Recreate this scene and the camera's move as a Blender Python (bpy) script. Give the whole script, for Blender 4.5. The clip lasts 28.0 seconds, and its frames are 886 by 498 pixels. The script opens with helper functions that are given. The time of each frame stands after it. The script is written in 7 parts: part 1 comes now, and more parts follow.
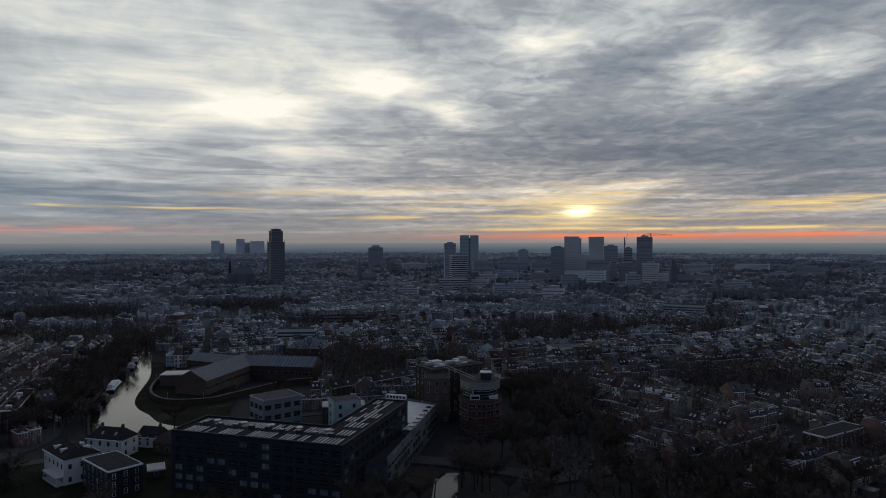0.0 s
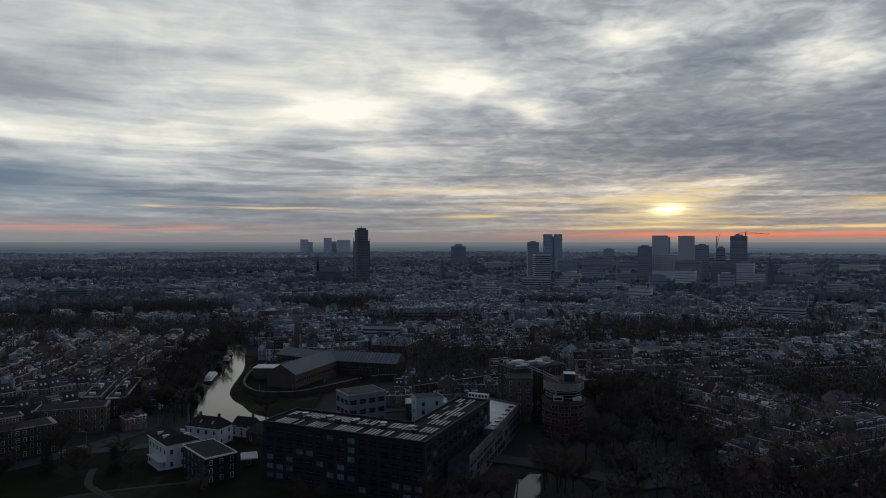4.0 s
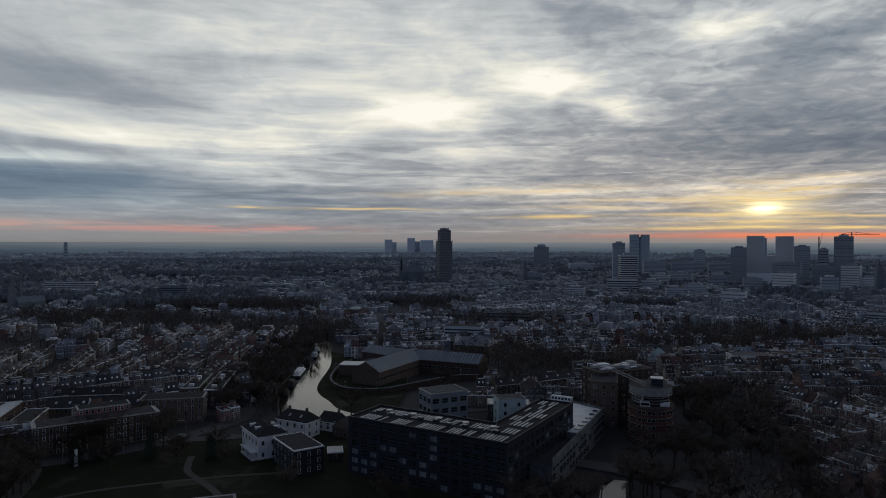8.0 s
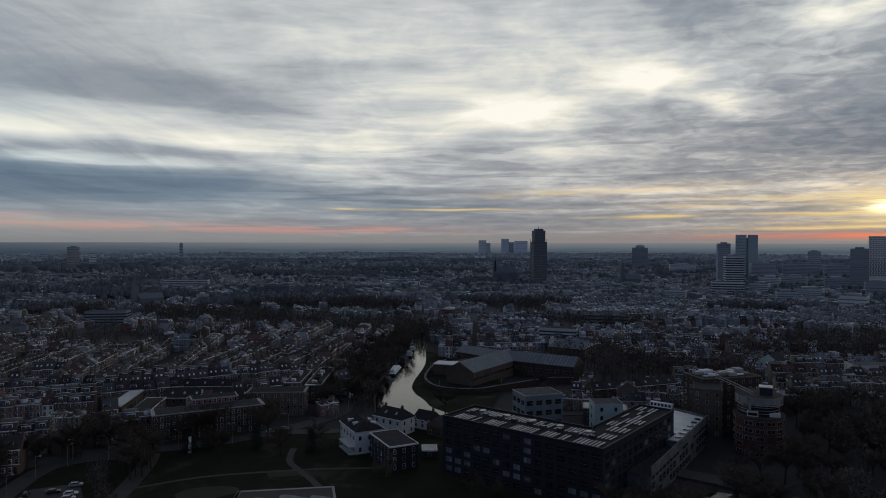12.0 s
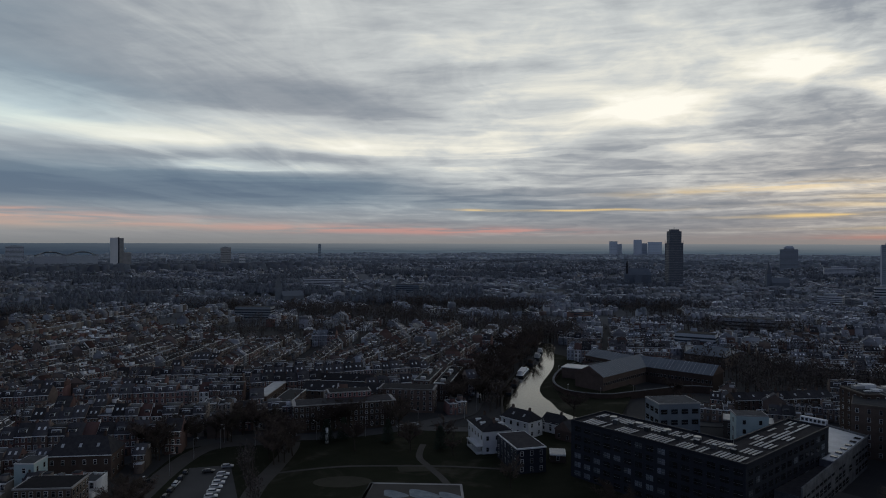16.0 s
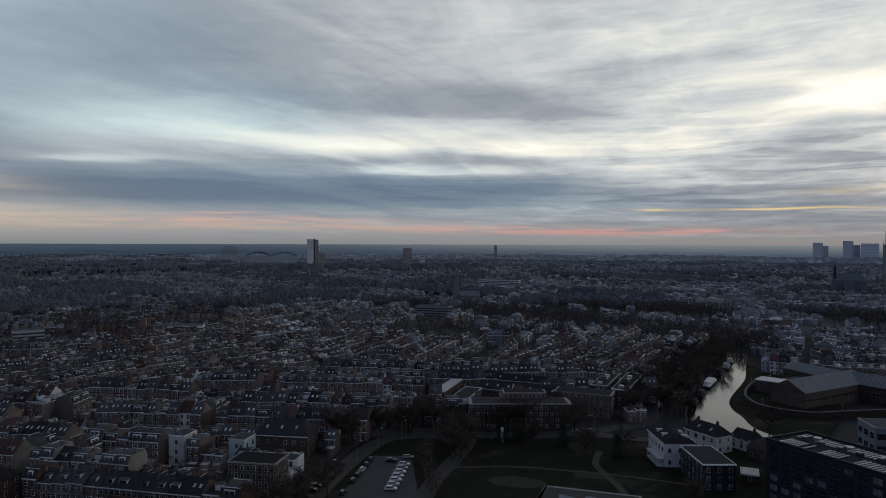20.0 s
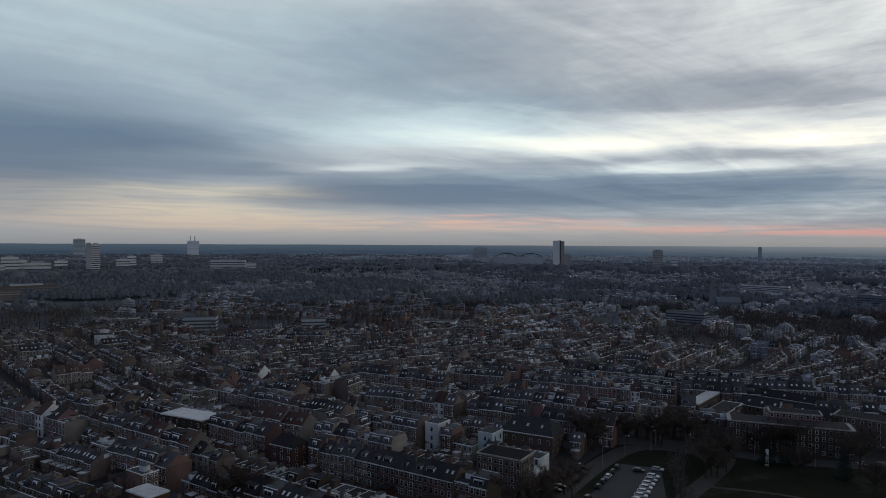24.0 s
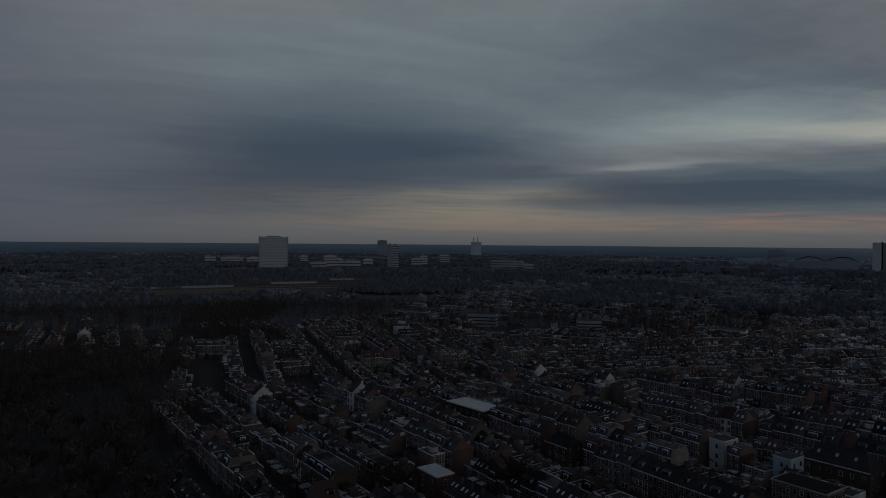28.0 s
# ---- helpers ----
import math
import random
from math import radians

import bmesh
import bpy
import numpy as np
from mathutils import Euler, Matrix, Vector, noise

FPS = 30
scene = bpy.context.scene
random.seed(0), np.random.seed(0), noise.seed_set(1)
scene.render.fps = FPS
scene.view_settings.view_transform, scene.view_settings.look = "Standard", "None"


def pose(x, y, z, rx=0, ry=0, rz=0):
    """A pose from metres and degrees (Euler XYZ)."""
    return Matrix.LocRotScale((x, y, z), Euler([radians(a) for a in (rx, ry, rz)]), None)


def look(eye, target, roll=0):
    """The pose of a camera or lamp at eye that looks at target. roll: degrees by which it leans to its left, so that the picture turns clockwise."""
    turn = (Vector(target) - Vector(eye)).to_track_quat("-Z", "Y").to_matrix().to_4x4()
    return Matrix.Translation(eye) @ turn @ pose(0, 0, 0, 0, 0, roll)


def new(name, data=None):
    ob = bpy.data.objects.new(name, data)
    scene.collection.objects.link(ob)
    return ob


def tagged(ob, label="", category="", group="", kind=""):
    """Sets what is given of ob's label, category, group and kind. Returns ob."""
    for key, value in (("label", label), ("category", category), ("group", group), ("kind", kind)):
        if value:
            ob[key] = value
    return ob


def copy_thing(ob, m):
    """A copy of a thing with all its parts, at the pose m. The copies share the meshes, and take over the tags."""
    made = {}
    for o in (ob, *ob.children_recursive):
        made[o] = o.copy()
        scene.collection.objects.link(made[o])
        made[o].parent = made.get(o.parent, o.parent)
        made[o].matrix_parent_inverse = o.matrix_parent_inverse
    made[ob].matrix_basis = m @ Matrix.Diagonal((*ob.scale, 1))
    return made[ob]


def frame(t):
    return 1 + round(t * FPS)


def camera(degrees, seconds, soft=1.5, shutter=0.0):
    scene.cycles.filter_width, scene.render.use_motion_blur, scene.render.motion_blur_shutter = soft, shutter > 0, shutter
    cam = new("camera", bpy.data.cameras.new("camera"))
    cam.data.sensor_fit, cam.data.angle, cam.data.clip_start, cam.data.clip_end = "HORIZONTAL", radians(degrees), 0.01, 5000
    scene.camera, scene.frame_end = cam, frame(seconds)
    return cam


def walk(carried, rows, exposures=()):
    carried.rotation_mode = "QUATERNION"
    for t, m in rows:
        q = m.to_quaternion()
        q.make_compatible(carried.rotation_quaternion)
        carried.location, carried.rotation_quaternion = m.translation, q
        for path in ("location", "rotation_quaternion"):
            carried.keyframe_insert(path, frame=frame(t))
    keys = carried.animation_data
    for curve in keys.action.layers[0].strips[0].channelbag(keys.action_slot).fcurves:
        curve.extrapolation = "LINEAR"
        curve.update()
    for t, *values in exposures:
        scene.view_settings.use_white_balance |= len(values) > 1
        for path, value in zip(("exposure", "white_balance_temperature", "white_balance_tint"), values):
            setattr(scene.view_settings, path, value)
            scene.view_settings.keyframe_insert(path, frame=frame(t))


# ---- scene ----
# The camera hovers over the park at one spot and turns slowly to its left.
EYE = 85.0
cam = camera(67.5, 28.0, soft=1.0)
ROWS = [
    # seconds, turn to the left, tilt, lean, in degrees
    (0.0, 0.01, -0.61, -0.05),
    (0.5, 1.13, -0.63, -0.07),
    (1.0, 2.14, -0.65, -0.07),
    (1.5, 3.04, -0.66, -0.07),
    (2.0, 3.84, -0.67, -0.06),
    (2.5, 4.64, -0.68, -0.04),
    (3.0, 5.46, -0.68, -0.02),
    (3.5, 6.30, -0.69, -0.01),
    (5.5, 9.70, -0.68, 0.05),
    (6.0, 10.60, -0.68, 0.05),
    (6.5, 11.51, -0.68, 0.05),
    (7.0, 12.42, -0.68, 0.06),
    (7.5, 13.32, -0.68, 0.07),
    (8.0, 14.25, -0.68, 0.10),
    (8.5, 15.19, -0.67, 0.11),
    (9.0, 16.15, -0.67, 0.12),
    (9.5, 17.11, -0.67, 0.13),
    (10.0, 18.10, -0.66, 0.13),
    (10.5, 19.12, -0.66, 0.12),
    (11.0, 20.16, -0.65, 0.11),
    (11.5, 21.23, -0.64, 0.10),
    (13.5, 26.15, -0.61, 0.11),
    (14.0, 27.58, -0.60, 0.11),
    (14.5, 29.01, -0.59, 0.10),
    (15.0, 30.44, -0.58, 0.10),
    (15.5, 31.89, -0.57, 0.10),
    (16.0, 33.36, -0.56, 0.11),
    (16.5, 34.88, -0.55, 0.11),
    (17.0, 36.44, -0.53, 0.12),
    (17.5, 38.08, -0.52, 0.12),
    (18.0, 39.81, -0.51, 0.13),
    (18.5, 41.66, -0.50, 0.14),
    (19.0, 43.70, -0.49, 0.13),
    (19.5, 45.98, -0.48, 0.14),
    (20.0, 48.43, -0.48, 0.15),
    (20.5, 51.01, -0.47, 0.16),
    (21.0, 53.49, -0.46, 0.17),
    (21.5, 55.83, -0.46, 0.18),
    (23.5, 66.65, -0.43, 0.25),
    (24.0, 69.45, -0.43, 0.26),
    (24.5, 72.28, -0.43, 0.28),
    (25.0, 75.14, -0.43, 0.28),
    (25.5, 78.02, -0.43, 0.30),
    (26.0, 80.96, -0.43, 0.31),
    (26.5, 83.86, -0.44, 0.34),
    (27.0, 86.80, -0.44, 0.37),
    (27.5, 89.80, -0.45, 0.41),
    (28.0, 92.96, -0.46, 0.46),
]
walk(cam, [(t, pose(0, 0, EYE) @ pose(0, 0, 0, 0, 0, yaw) @ pose(0, 0, 0, 90 + tilt, 0, 0) @ pose(0, 0, 0, 0, 0, lean)) for t, yaw, tilt, lean in ROWS],
     exposures=[(0.0, 0.0), (4.0, -0.01), (10.0, -0.03), (18.0, 0.05), (24.0, 0.30), (26.0, 0.35), (27.5, 0.40), (27.6, 0.28), (27.8, -0.5), (28.0, -1.33)])

# ---------------------------------------------------------------- world, sun
SUN_AZ, SUN_EL = -11.6, 2.62         # degrees: to the left of +y, above the horizon


class Nodes:
    """Short hand for building node trees."""

    def __init__(self, tree, keep=False):
        self.tree = tree
        if not keep:
            self.tree.nodes.clear()

    def add(self, kind, **settings):
        node = self.tree.nodes.new(kind)
        for key, value in settings.items():
            setattr(node, key, value)
        return node

    def link(self, a, b):
        self.tree.links.new(a, b)

    def put(self, socket, value):
        if isinstance(value, bpy.types.NodeSocket):
            self.link(value, socket)
        elif value is not None:
            socket.default_value = value

    def math(self, op, a, b=None, c=None, clamp=False):
        node = self.add("ShaderNodeMath", operation=op, use_clamp=clamp)
        for socket, value in zip(node.inputs, (a, b, c)):
            self.put(socket, value)
        return node.outputs[0]

    def vec(self, op, a, b=None, c=None):
        node = self.add("ShaderNodeVectorMath", operation=op)
        for socket, value in zip(node.inputs, (a, b, c)):
            self.put(socket, value)
        return node.outputs["Value"] if op in ("DOT_PRODUCT", "LENGTH") else node.outputs[0]

    def noise(self, vector, scale, detail=4.0, rough=0.55, distort=0.0):
        node = self.add("ShaderNodeTexNoise")
        node.inputs["Scale"].default_value = scale
        node.inputs["Detail"].default_value = detail
        node.inputs["Roughness"].default_value = rough
        node.inputs["Distortion"].default_value = distort
        if vector is not None:
            self.link(vector, node.inputs["Vector"])
        return node.outputs[0], node.outputs[1]

    def ramp(self, fac, *stops):
        node = self.add("ShaderNodeValToRGB")
        ramp = node.color_ramp
        while len(ramp.elements) < len(stops):
            ramp.elements.new(0.5)
        for element, (pos, col) in zip(ramp.elements, stops):
            element.position = pos
            element.color = (*col, 1) if len(col) == 3 else col
        self.link(fac, node.inputs[0])
        return node.outputs[0]

    def mix(self, fac, a, b, blend="MIX"):
        node = self.add("ShaderNodeMix", data_type="RGBA", blend_type=blend)
        self.put(node.inputs[0], fac)
        for socket, value in ((node.inputs[6], a), (node.inputs[7], b)):
            self.put(socket, (*value, 1) if isinstance(value, tuple) and len(value) == 3 else value)
        return node.outputs[2]

    def remap(self, value, lo, hi, a=0.0, b=1.0, smooth=False):
        node = self.add("ShaderNodeMapRange", interpolation_type="SMOOTHSTEP" if smooth else "LINEAR")
        for socket, v in zip(node.inputs, (value, lo, hi, a, b)):
            self.put(socket, v)
        return node.outputs[0]


def srgb(r, g, b):
    return tuple((c / 255 / 12.92) if c < 10.3 else ((c / 255 + 0.055) / 1.055) ** 2.4 for c in (r, g, b))


world = bpy.data.worlds.new("evening_sky")
world.use_nodes = True
scene.world = world
N = Nodes(world.node_tree)
ray = N.add("ShaderNodeTexCoord").outputs["Generated"]
split = N.add("ShaderNodeSeparateXYZ")
N.link(ray, split.inputs[0])
RX, RY, RZ = split.outputs
AZ = N.math("MULTIPLY", N.math("ARCTAN2", N.math("MULTIPLY", RX, -1.0), RY), 57.2958)
EL = N.math("MULTIPLY", N.math("ARCSINE", RZ), 57.2958)
flat = N.add("ShaderNodeCombineXYZ")
N.link(AZ, flat.inputs[0])
N.link(EL, flat.inputs[1])
SKY = flat.outputs[0]
# wind-drawn waver of all cloud edges, long in azimuth and thin in height
long_sky = N.vec("MULTIPLY", SKY, (0.045, 0.30, 1.0))
_, waver = N.noise(long_sky, 1.6, 3.0, 0.5, 0.4)
offset = N.vec("MULTIPLY", N.vec("SUBTRACT", waver, (0.5, 0.5, 0.5)), (9.0, 2.0, 0.0))
low = N.remap(EL, 0.5, 7.0, 0.16, 1.0)
scale_low = N.add("ShaderNodeCombineXYZ")
N.link(low, scale_low.inputs[0])
N.link(low, scale_low.inputs[1])
WARP = N.vec("ADD", SKY, N.vec("MULTIPLY", offset, scale_low.outputs[0]))


def blobs(*spots):
    """Sum of soft oval clearings: azimuth, elevation, half widths and strength."""
    total = None
    for az, el, wide, high, amount in spots:
        v = N.vec("MULTIPLY_ADD", WARP, (1 / wide, 1 / high, 0), (-az / wide, -el / high, 0))
        e = N.math("EXPONENT", N.math("MULTIPLY", N.vec("DOT_PRODUCT", v, v), -1.0))
        total = N.math("MULTIPLY", e, amount) if total is None else N.math("MULTIPLY_ADD", e, amount, total)
    return total


# bright gaps in the cloud deck (plus) and thick dark banks (minus)
gap = blobs((6, 13.0, 4.5, 1.3, 0.50), (15.5, 10.8, 5, 1.3, 0.50), (11.8, 7.6, 3, 0.8, 0.30), (-9.5, 16.5, 3.5, 1.2, 0.40), (-23, 13.5, 3, 1.4, 0.33), (-30, 13, 2.6, 1.3, 0.30))
gap = N.math("ADD", gap, blobs((-1.8, 11, 3, 0.9, 0.30), (22, 15, 20, 6, 0.24), (28, 9, 9, 2.5, 0.25), (11, 4.4, 6, 0.8, 0.25), (-14, 4.7, 6, 0.8, 0.30), (-6, 4.0, 14, 1.0, 0.20)))
gap = N.math("ADD", gap, blobs((-20, 8, 15, 2.6, -0.32), (-34, 10, 8, 4, -0.15), (-14, 14.8, 4.5, 1.4, -0.22), (-29, 17.8, 8, 1.4, -0.25), (4, 18.5, 6, 1.5, -0.12), (27, 14.6, 6, 0.8, -0.18)))
gap = N.math("ADD", gap, blobs((29, 3.2, 9, 1.1, -0.22), (-28, 5, 10, 1.4, -0.18), (70, 14, 9, 1.6, -0.05), (58, 11.8, 9, 1.4, -0.09), (45, 12.0, 8, 1.6, -0.20), (36, 10.8, 6, 1.0, -0.15)))
gap = N.math("ADD", gap, blobs((50, 9.6, 6, 0.9, 0.30), (40, 8.6, 7, 0.8, 0.36), (44, 6.2, 4, 0.5, 0.30), (66, 9.8, 9, 1.4, 0.12), (55, 8.2, 9, 0.8, 0.30), (78, 8.6, 14, 1.3, 0.13)))
gap = N.math("ADD", gap, blobs((60, 4.5, 16, 1.4, -0.36), (73, 4.5, 9, 1.1, -0.30), (46, 4.2, 9, 1.3, -0.26), (75, 15, 14, 2.2, -0.04), (104, 9, 14, 2.6, -0.34), (108, 4.2, 14, 2.6, -0.34), (91, 7.8, 10, 1.6, -0.24)))
gap = N.math("ADD", gap, blobs((52, 6.3, 5, 0.35, 0.30), (76, 6.4, 6, 0.3, 0.25), (86, 6.0, 6, 0.4, -0.15), (78, 4.3, 7, 1.0, -0.30), (84, 4.0, 4, 0.5, -0.25), (72, 11.0, 9, 1.6, 0.08), (62, 8.9, 8, 0.9, 0.18), (72, 9.4, 13, 2.2, 0.06), (86, 4.2, 7, 1.0, 0.12), (95, 18, 20, 4, 0.02), (50, 19, 18, 4, 0.05), (66, 17, 12, 3, -0.10), (33, 6.0, 8, 1.2, 0.18), (36, 3.2, 8, 0.7, 0.14), (95, 3, 8, 1.6, -0.06), (102, 7.4, 13, 1.3, -0.16), (102, 5.2, 12, 1.6, -0.14), (70, 16, 9, 4, -0.06)))
# ripples and tufts of the deck, drawn out by perspective
deck = N.math("ADD", RZ, 0.10)
over = N.add("ShaderNodeCombineXYZ")
N.link(N.math("DIVIDE", RX, deck), over.inputs[0])
N.link(N.math("DIVIDE", RY, deck), over.inputs[1])
# cloud streets run towards the sunset and draw together on the horizon
_th = radians(17.0)
_u, _v = N.vec("DOT_PRODUCT", over.outputs[0], (-math.sin(_th), math.cos(_th), 0.0)), N.vec("DOT_PRODUCT", over.outputs[0], (math.cos(_th), math.sin(_th), 0.0))
street = N.add("ShaderNodeCombineXYZ")
N.link(N.math("MULTIPLY", _u, 0.42), street.inputs[0])
N.link(N.math("MULTIPLY", _v, 1.25), street.inputs[1])
tufts, _ = N.noise(street.outputs[0], 1.9, 6.0, 0.58, 0.9)
plain_tufts, _ = N.noise(over.outputs[0], 2.3, 6.0, 0.56, 0.6)
aside = N.remap(N.math("ABSOLUTE", N.math("SUBTRACT", AZ, 17.0)), 12.0, 38.0, 0.15, 1.0, True)
tufts = N.math("ADD", N.math("MULTIPLY", tufts, aside), N.math("MULTIPLY", plain_tufts, N.math("SUBTRACT", 1.0, aside)))
comb = N.add("ShaderNodeCombineXYZ")
N.link(N.math("MULTIPLY", _u, 1.3), comb.inputs[0])
N.link(N.math("MULTIPLY", _v, 0.55), comb.inputs[1])
combed, _ = N.noise(comb.outputs[0], 6.5, 4.0, 0.6, 0.8)
puffs, _ = N.noise(over.outputs[0], 7.0, 4.0, 0.55, 0.7)
streak, _ = N.noise(N.vec("MULTIPLY", WARP, (0.05, 0.62, 1.0)), 1.5, 4.0, 0.52, 0.2)
ripple, _ = N.noise(N.vec("MULTIPLY", SKY, (0.16, 1.3, 1.0)), 1.3, 4.0, 0.6, 0.6)
detail = N.math("ADD", N.math("MULTIPLY", N.math("SUBTRACT", tufts, 0.5), 0.74),
                N.math("ADD", N.math("MULTIPLY", N.math("SUBTRACT", streak, 0.5), 0.20), N.math("MULTIPLY", N.math("SUBTRACT", ripple, 0.5), 0.08)))
detail = N.math("MULTIPLY_ADD", N.math("SUBTRACT", combed, 0.5), N.remap(EL, 6.0, 12.0, 0.0, 0.20), detail)
fine, _ = N.noise(N.vec("MULTIPLY", WARP, (0.12, 2.2, 1.0)), 1.5, 3.0, 0.5, 0.3)
detail = N.math("MULTIPLY_ADD", N.math("SUBTRACT", fine, 0.5), N.remap(EL, 3.0, 10.0, 0.30, 0.0), detail)
bands, _ = N.noise(N.vec("MULTIPLY", WARP, (0.035, 1.0, 1.0)), 1.1, 3.0, 0.5, 0.3)
bands = N.math("SUBTRACT", N.remap(bands, 0.45, 0.57, 0.0, 1.0, True), 0.5)
detail = N.math("MULTIPLY_ADD", bands, N.math("MULTIPLY", N.remap(EL, 12.0, 3.0, 0.02, 0.20), N.remap(AZ, 70.0, 20.0, 0.5, 1.0)), detail)
rough_part = N.remap(AZ, 20.0, -6.0, 0.06, 0.62)
detail = N.math("MULTIPLY_ADD", N.math("SUBTRACT", puffs, 0.5), rough_part, detail)
# rising light from the horizon up; dimmer away from the sunset and overhead
side = N.math("COSINE", N.math("MULTIPLY", N.math("SUBTRACT", AZ, 12.0), 0.0174533))
rise = N.remap(EL, 1.0, 16.0, 0.50, 0.61)
calm = N.remap(AZ, 30.0, 80.0, 1.0, 0.24)
field = N.math("ADD", N.math("ADD", rise, gap), N.math("MULTIPLY", detail, calm))
field = N.remap(field, 0.08, 1.10, 0.0, 1.0)
cloud = N.ramp(field, (0.0, srgb(102, 114, 130)), (0.22, srgb(122, 132, 144)), (0.45, srgb(154, 160, 167)), (0.68, srgb(200, 204, 204)),
               (0.86, srgb(236, 234, 222)), (1.0, srgb(255, 252, 240)))
# a warm veil near the sun and low down
dsun = N.vec("MULTIPLY_ADD", SKY, (1 / 26, 1 / 7, 0), (-SUN_AZ / 26, -SUN_EL / 7, 0))
near_sun = N.math("EXPONENT", N.math("MULTIPLY", N.vec("DOT_PRODUCT", dsun, dsun), -1.0))
cloud = N.mix(N.math("MULTIPLY", near_sun, 0.8), cloud, N.mix(1.0, cloud, (1.16, 1.0, 0.88), "MULTIPLY"))
# blue of the clear sky, seen away from the sun
blue = blobs((67, 10.8, 11, 2.4, 1.0), (80, 10, 12, 2.0, 0.8), (104, 15, 18, 5, 0.9), (60, 4.8, 18, 2.0, 0.9), (80, 16.5, 16, 4.5, 0.9), (58, 4.4, 14, 1.2, 0.5), (44, 3.9, 10, 1.4, 0.6), (30, 3, 8, 1.0, 0.4), (104, 8.5, 14, 3, 0.35), (94, 9, 15, 4.5, 0.45))
cloud = N.mix(N.math("MINIMUM", blue, 0.9), cloud, N.mix(1.0, cloud, (0.84, 0.985, 1.055), "MULTIPLY"))
# haze along the horizon
haze = N.math("EXPONENT", N.math("MULTIPLY", N.math("MAXIMUM", EL, 0.0), -0.55))
haze_colour = N.mix(N.remap(AZ, -35.0, 40.0, 0.0, 1.0), srgb(156, 140, 133), srgb(140, 139, 139))
cloud = N.mix(N.math("MULTIPLY", haze, 0.85), cloud, haze_colour)
low_haze = N.math("EXPONENT", N.math("MULTIPLY", N.math("MAXIMUM", EL, 0.0), -1.5))
# thin glowing streaks low over the horizon
glow_a = blobs((-20, 0.42, 17, 0.15, 1.0), (-20, 1.12, 15, 0.14, 1.5), (-11, 1.55, 6, 0.16, 0.9), (-9, 2.1, 7, 0.16, 0.9), (-11.6, 3.3, 4.2, 0.22, 1.0), (-13.5, 4.0, 4.5, 0.25, 0.9), (-31, 2.95, 6, 0.30, 1.3),
               (-27, 2.45, 6, 0.14, 0.6), (-14, 4.9, 4, 0.3, 0.5), (-4, 3.5, 7, 0.25, 0.45), (21.5, 2.72, 6.5, 0.10, 0.75), (31, 2.75, 2, 0.08, 0.7), (4, 2.05, 5, 0.16, 0.75), (-6, 1.0, 3, 0.10, 0.6),
               (-2, 2.9, 9, 0.2, 0.4), (14, 4.1, 5, 0.3, 0.35), (5, 4.4, 7, 0.35, 0.4), (-17, 1.9, 8, 0.1, 0.7))
glow_b = blobs((29, 1.0, 5, 0.18, 0.6), (31, 0.95, 9, 0.28, 0.6), (42, 1.15, 12, 0.3, 0.8), (66, 1.9, 10, 0.25, 0.8), (60, 1.4, 16, 0.22, 0.6), (88, 2.0, 20, 0.4, 0.5), (65.5, 2.5, 3.2, 0.12, 0.8), (84, 1.4, 16, 0.25, 0.4))
broken, _ = N.noise(N.vec("MULTIPLY", SKY, (0.10, 1.6, 1.0)), 1.7, 5.0, 0.6, 0.3)
broken = N.remap(broken, 0.36, 0.58, 0.15, 1.0, True)
glow_a = N.math("MULTIPLY", glow_a, broken)
glow_b = N.math("MULTIPLY", glow_b, broken)
yellow = N.mix(N.remap(EL, 0.42, 1.05), srgb(226, 112, 84), srgb(250, 214, 142))
cloud = N.mix(N.math("MINIMUM", glow_a, 1.0), cloud, yellow)
cloud = N.mix(N.math("MULTIPLY", N.math("MINIMUM", glow_b, 0.9), 0.7), cloud, N.mix(N.remap(AZ, 40.0, 80.0), srgb(218, 150, 138), srgb(218, 178, 154)))
# pale peach light under the cloud deck in the east
peach = blobs((90, 1.6, 15, 0.9, 0.50), (62, 1.2, 22, 0.6, 0.30), (102, 4.2, 12, 0.8, 0.10), (91, 2.9, 7, 0.7, 0.35), (89, 4.3, 8, 0.55, 0.45), (99, 3.0, 12, 0.9, 0.18), (86, 2.3, 9, 0.8, 0.40))
peach = N.math("MULTIPLY", peach, N.remap(fine, 0.36, 0.60, 0.72, 1.08, True))
cloud = N.mix(N.math("MINIMUM", peach, 0.75), cloud, N.mix(N.remap(EL, 0.2, 4.0), srgb(172, 158, 148), srgb(216, 202, 174)))
cloud = N.mix(N.math("MULTIPLY", low_haze, 0.6), cloud, N.mix(N.remap(AZ, -35.0, 70.0, 0.0, 1.0), srgb(148, 134, 127), srgb(116, 121, 124)))
# red afterglow right over the horizon below the sun
ember = N.math("MULTIPLY", blobs((-15, 0.55, 11, 0.20, 0.95), (-30, 0.62, 6, 0.16, 0.7)), N.remap(broken, 0.15, 1.0, 0.6, 1.0))
cloud = N.mix(N.math("MINIMUM", ember, 0.9), cloud, srgb(250, 134, 84))
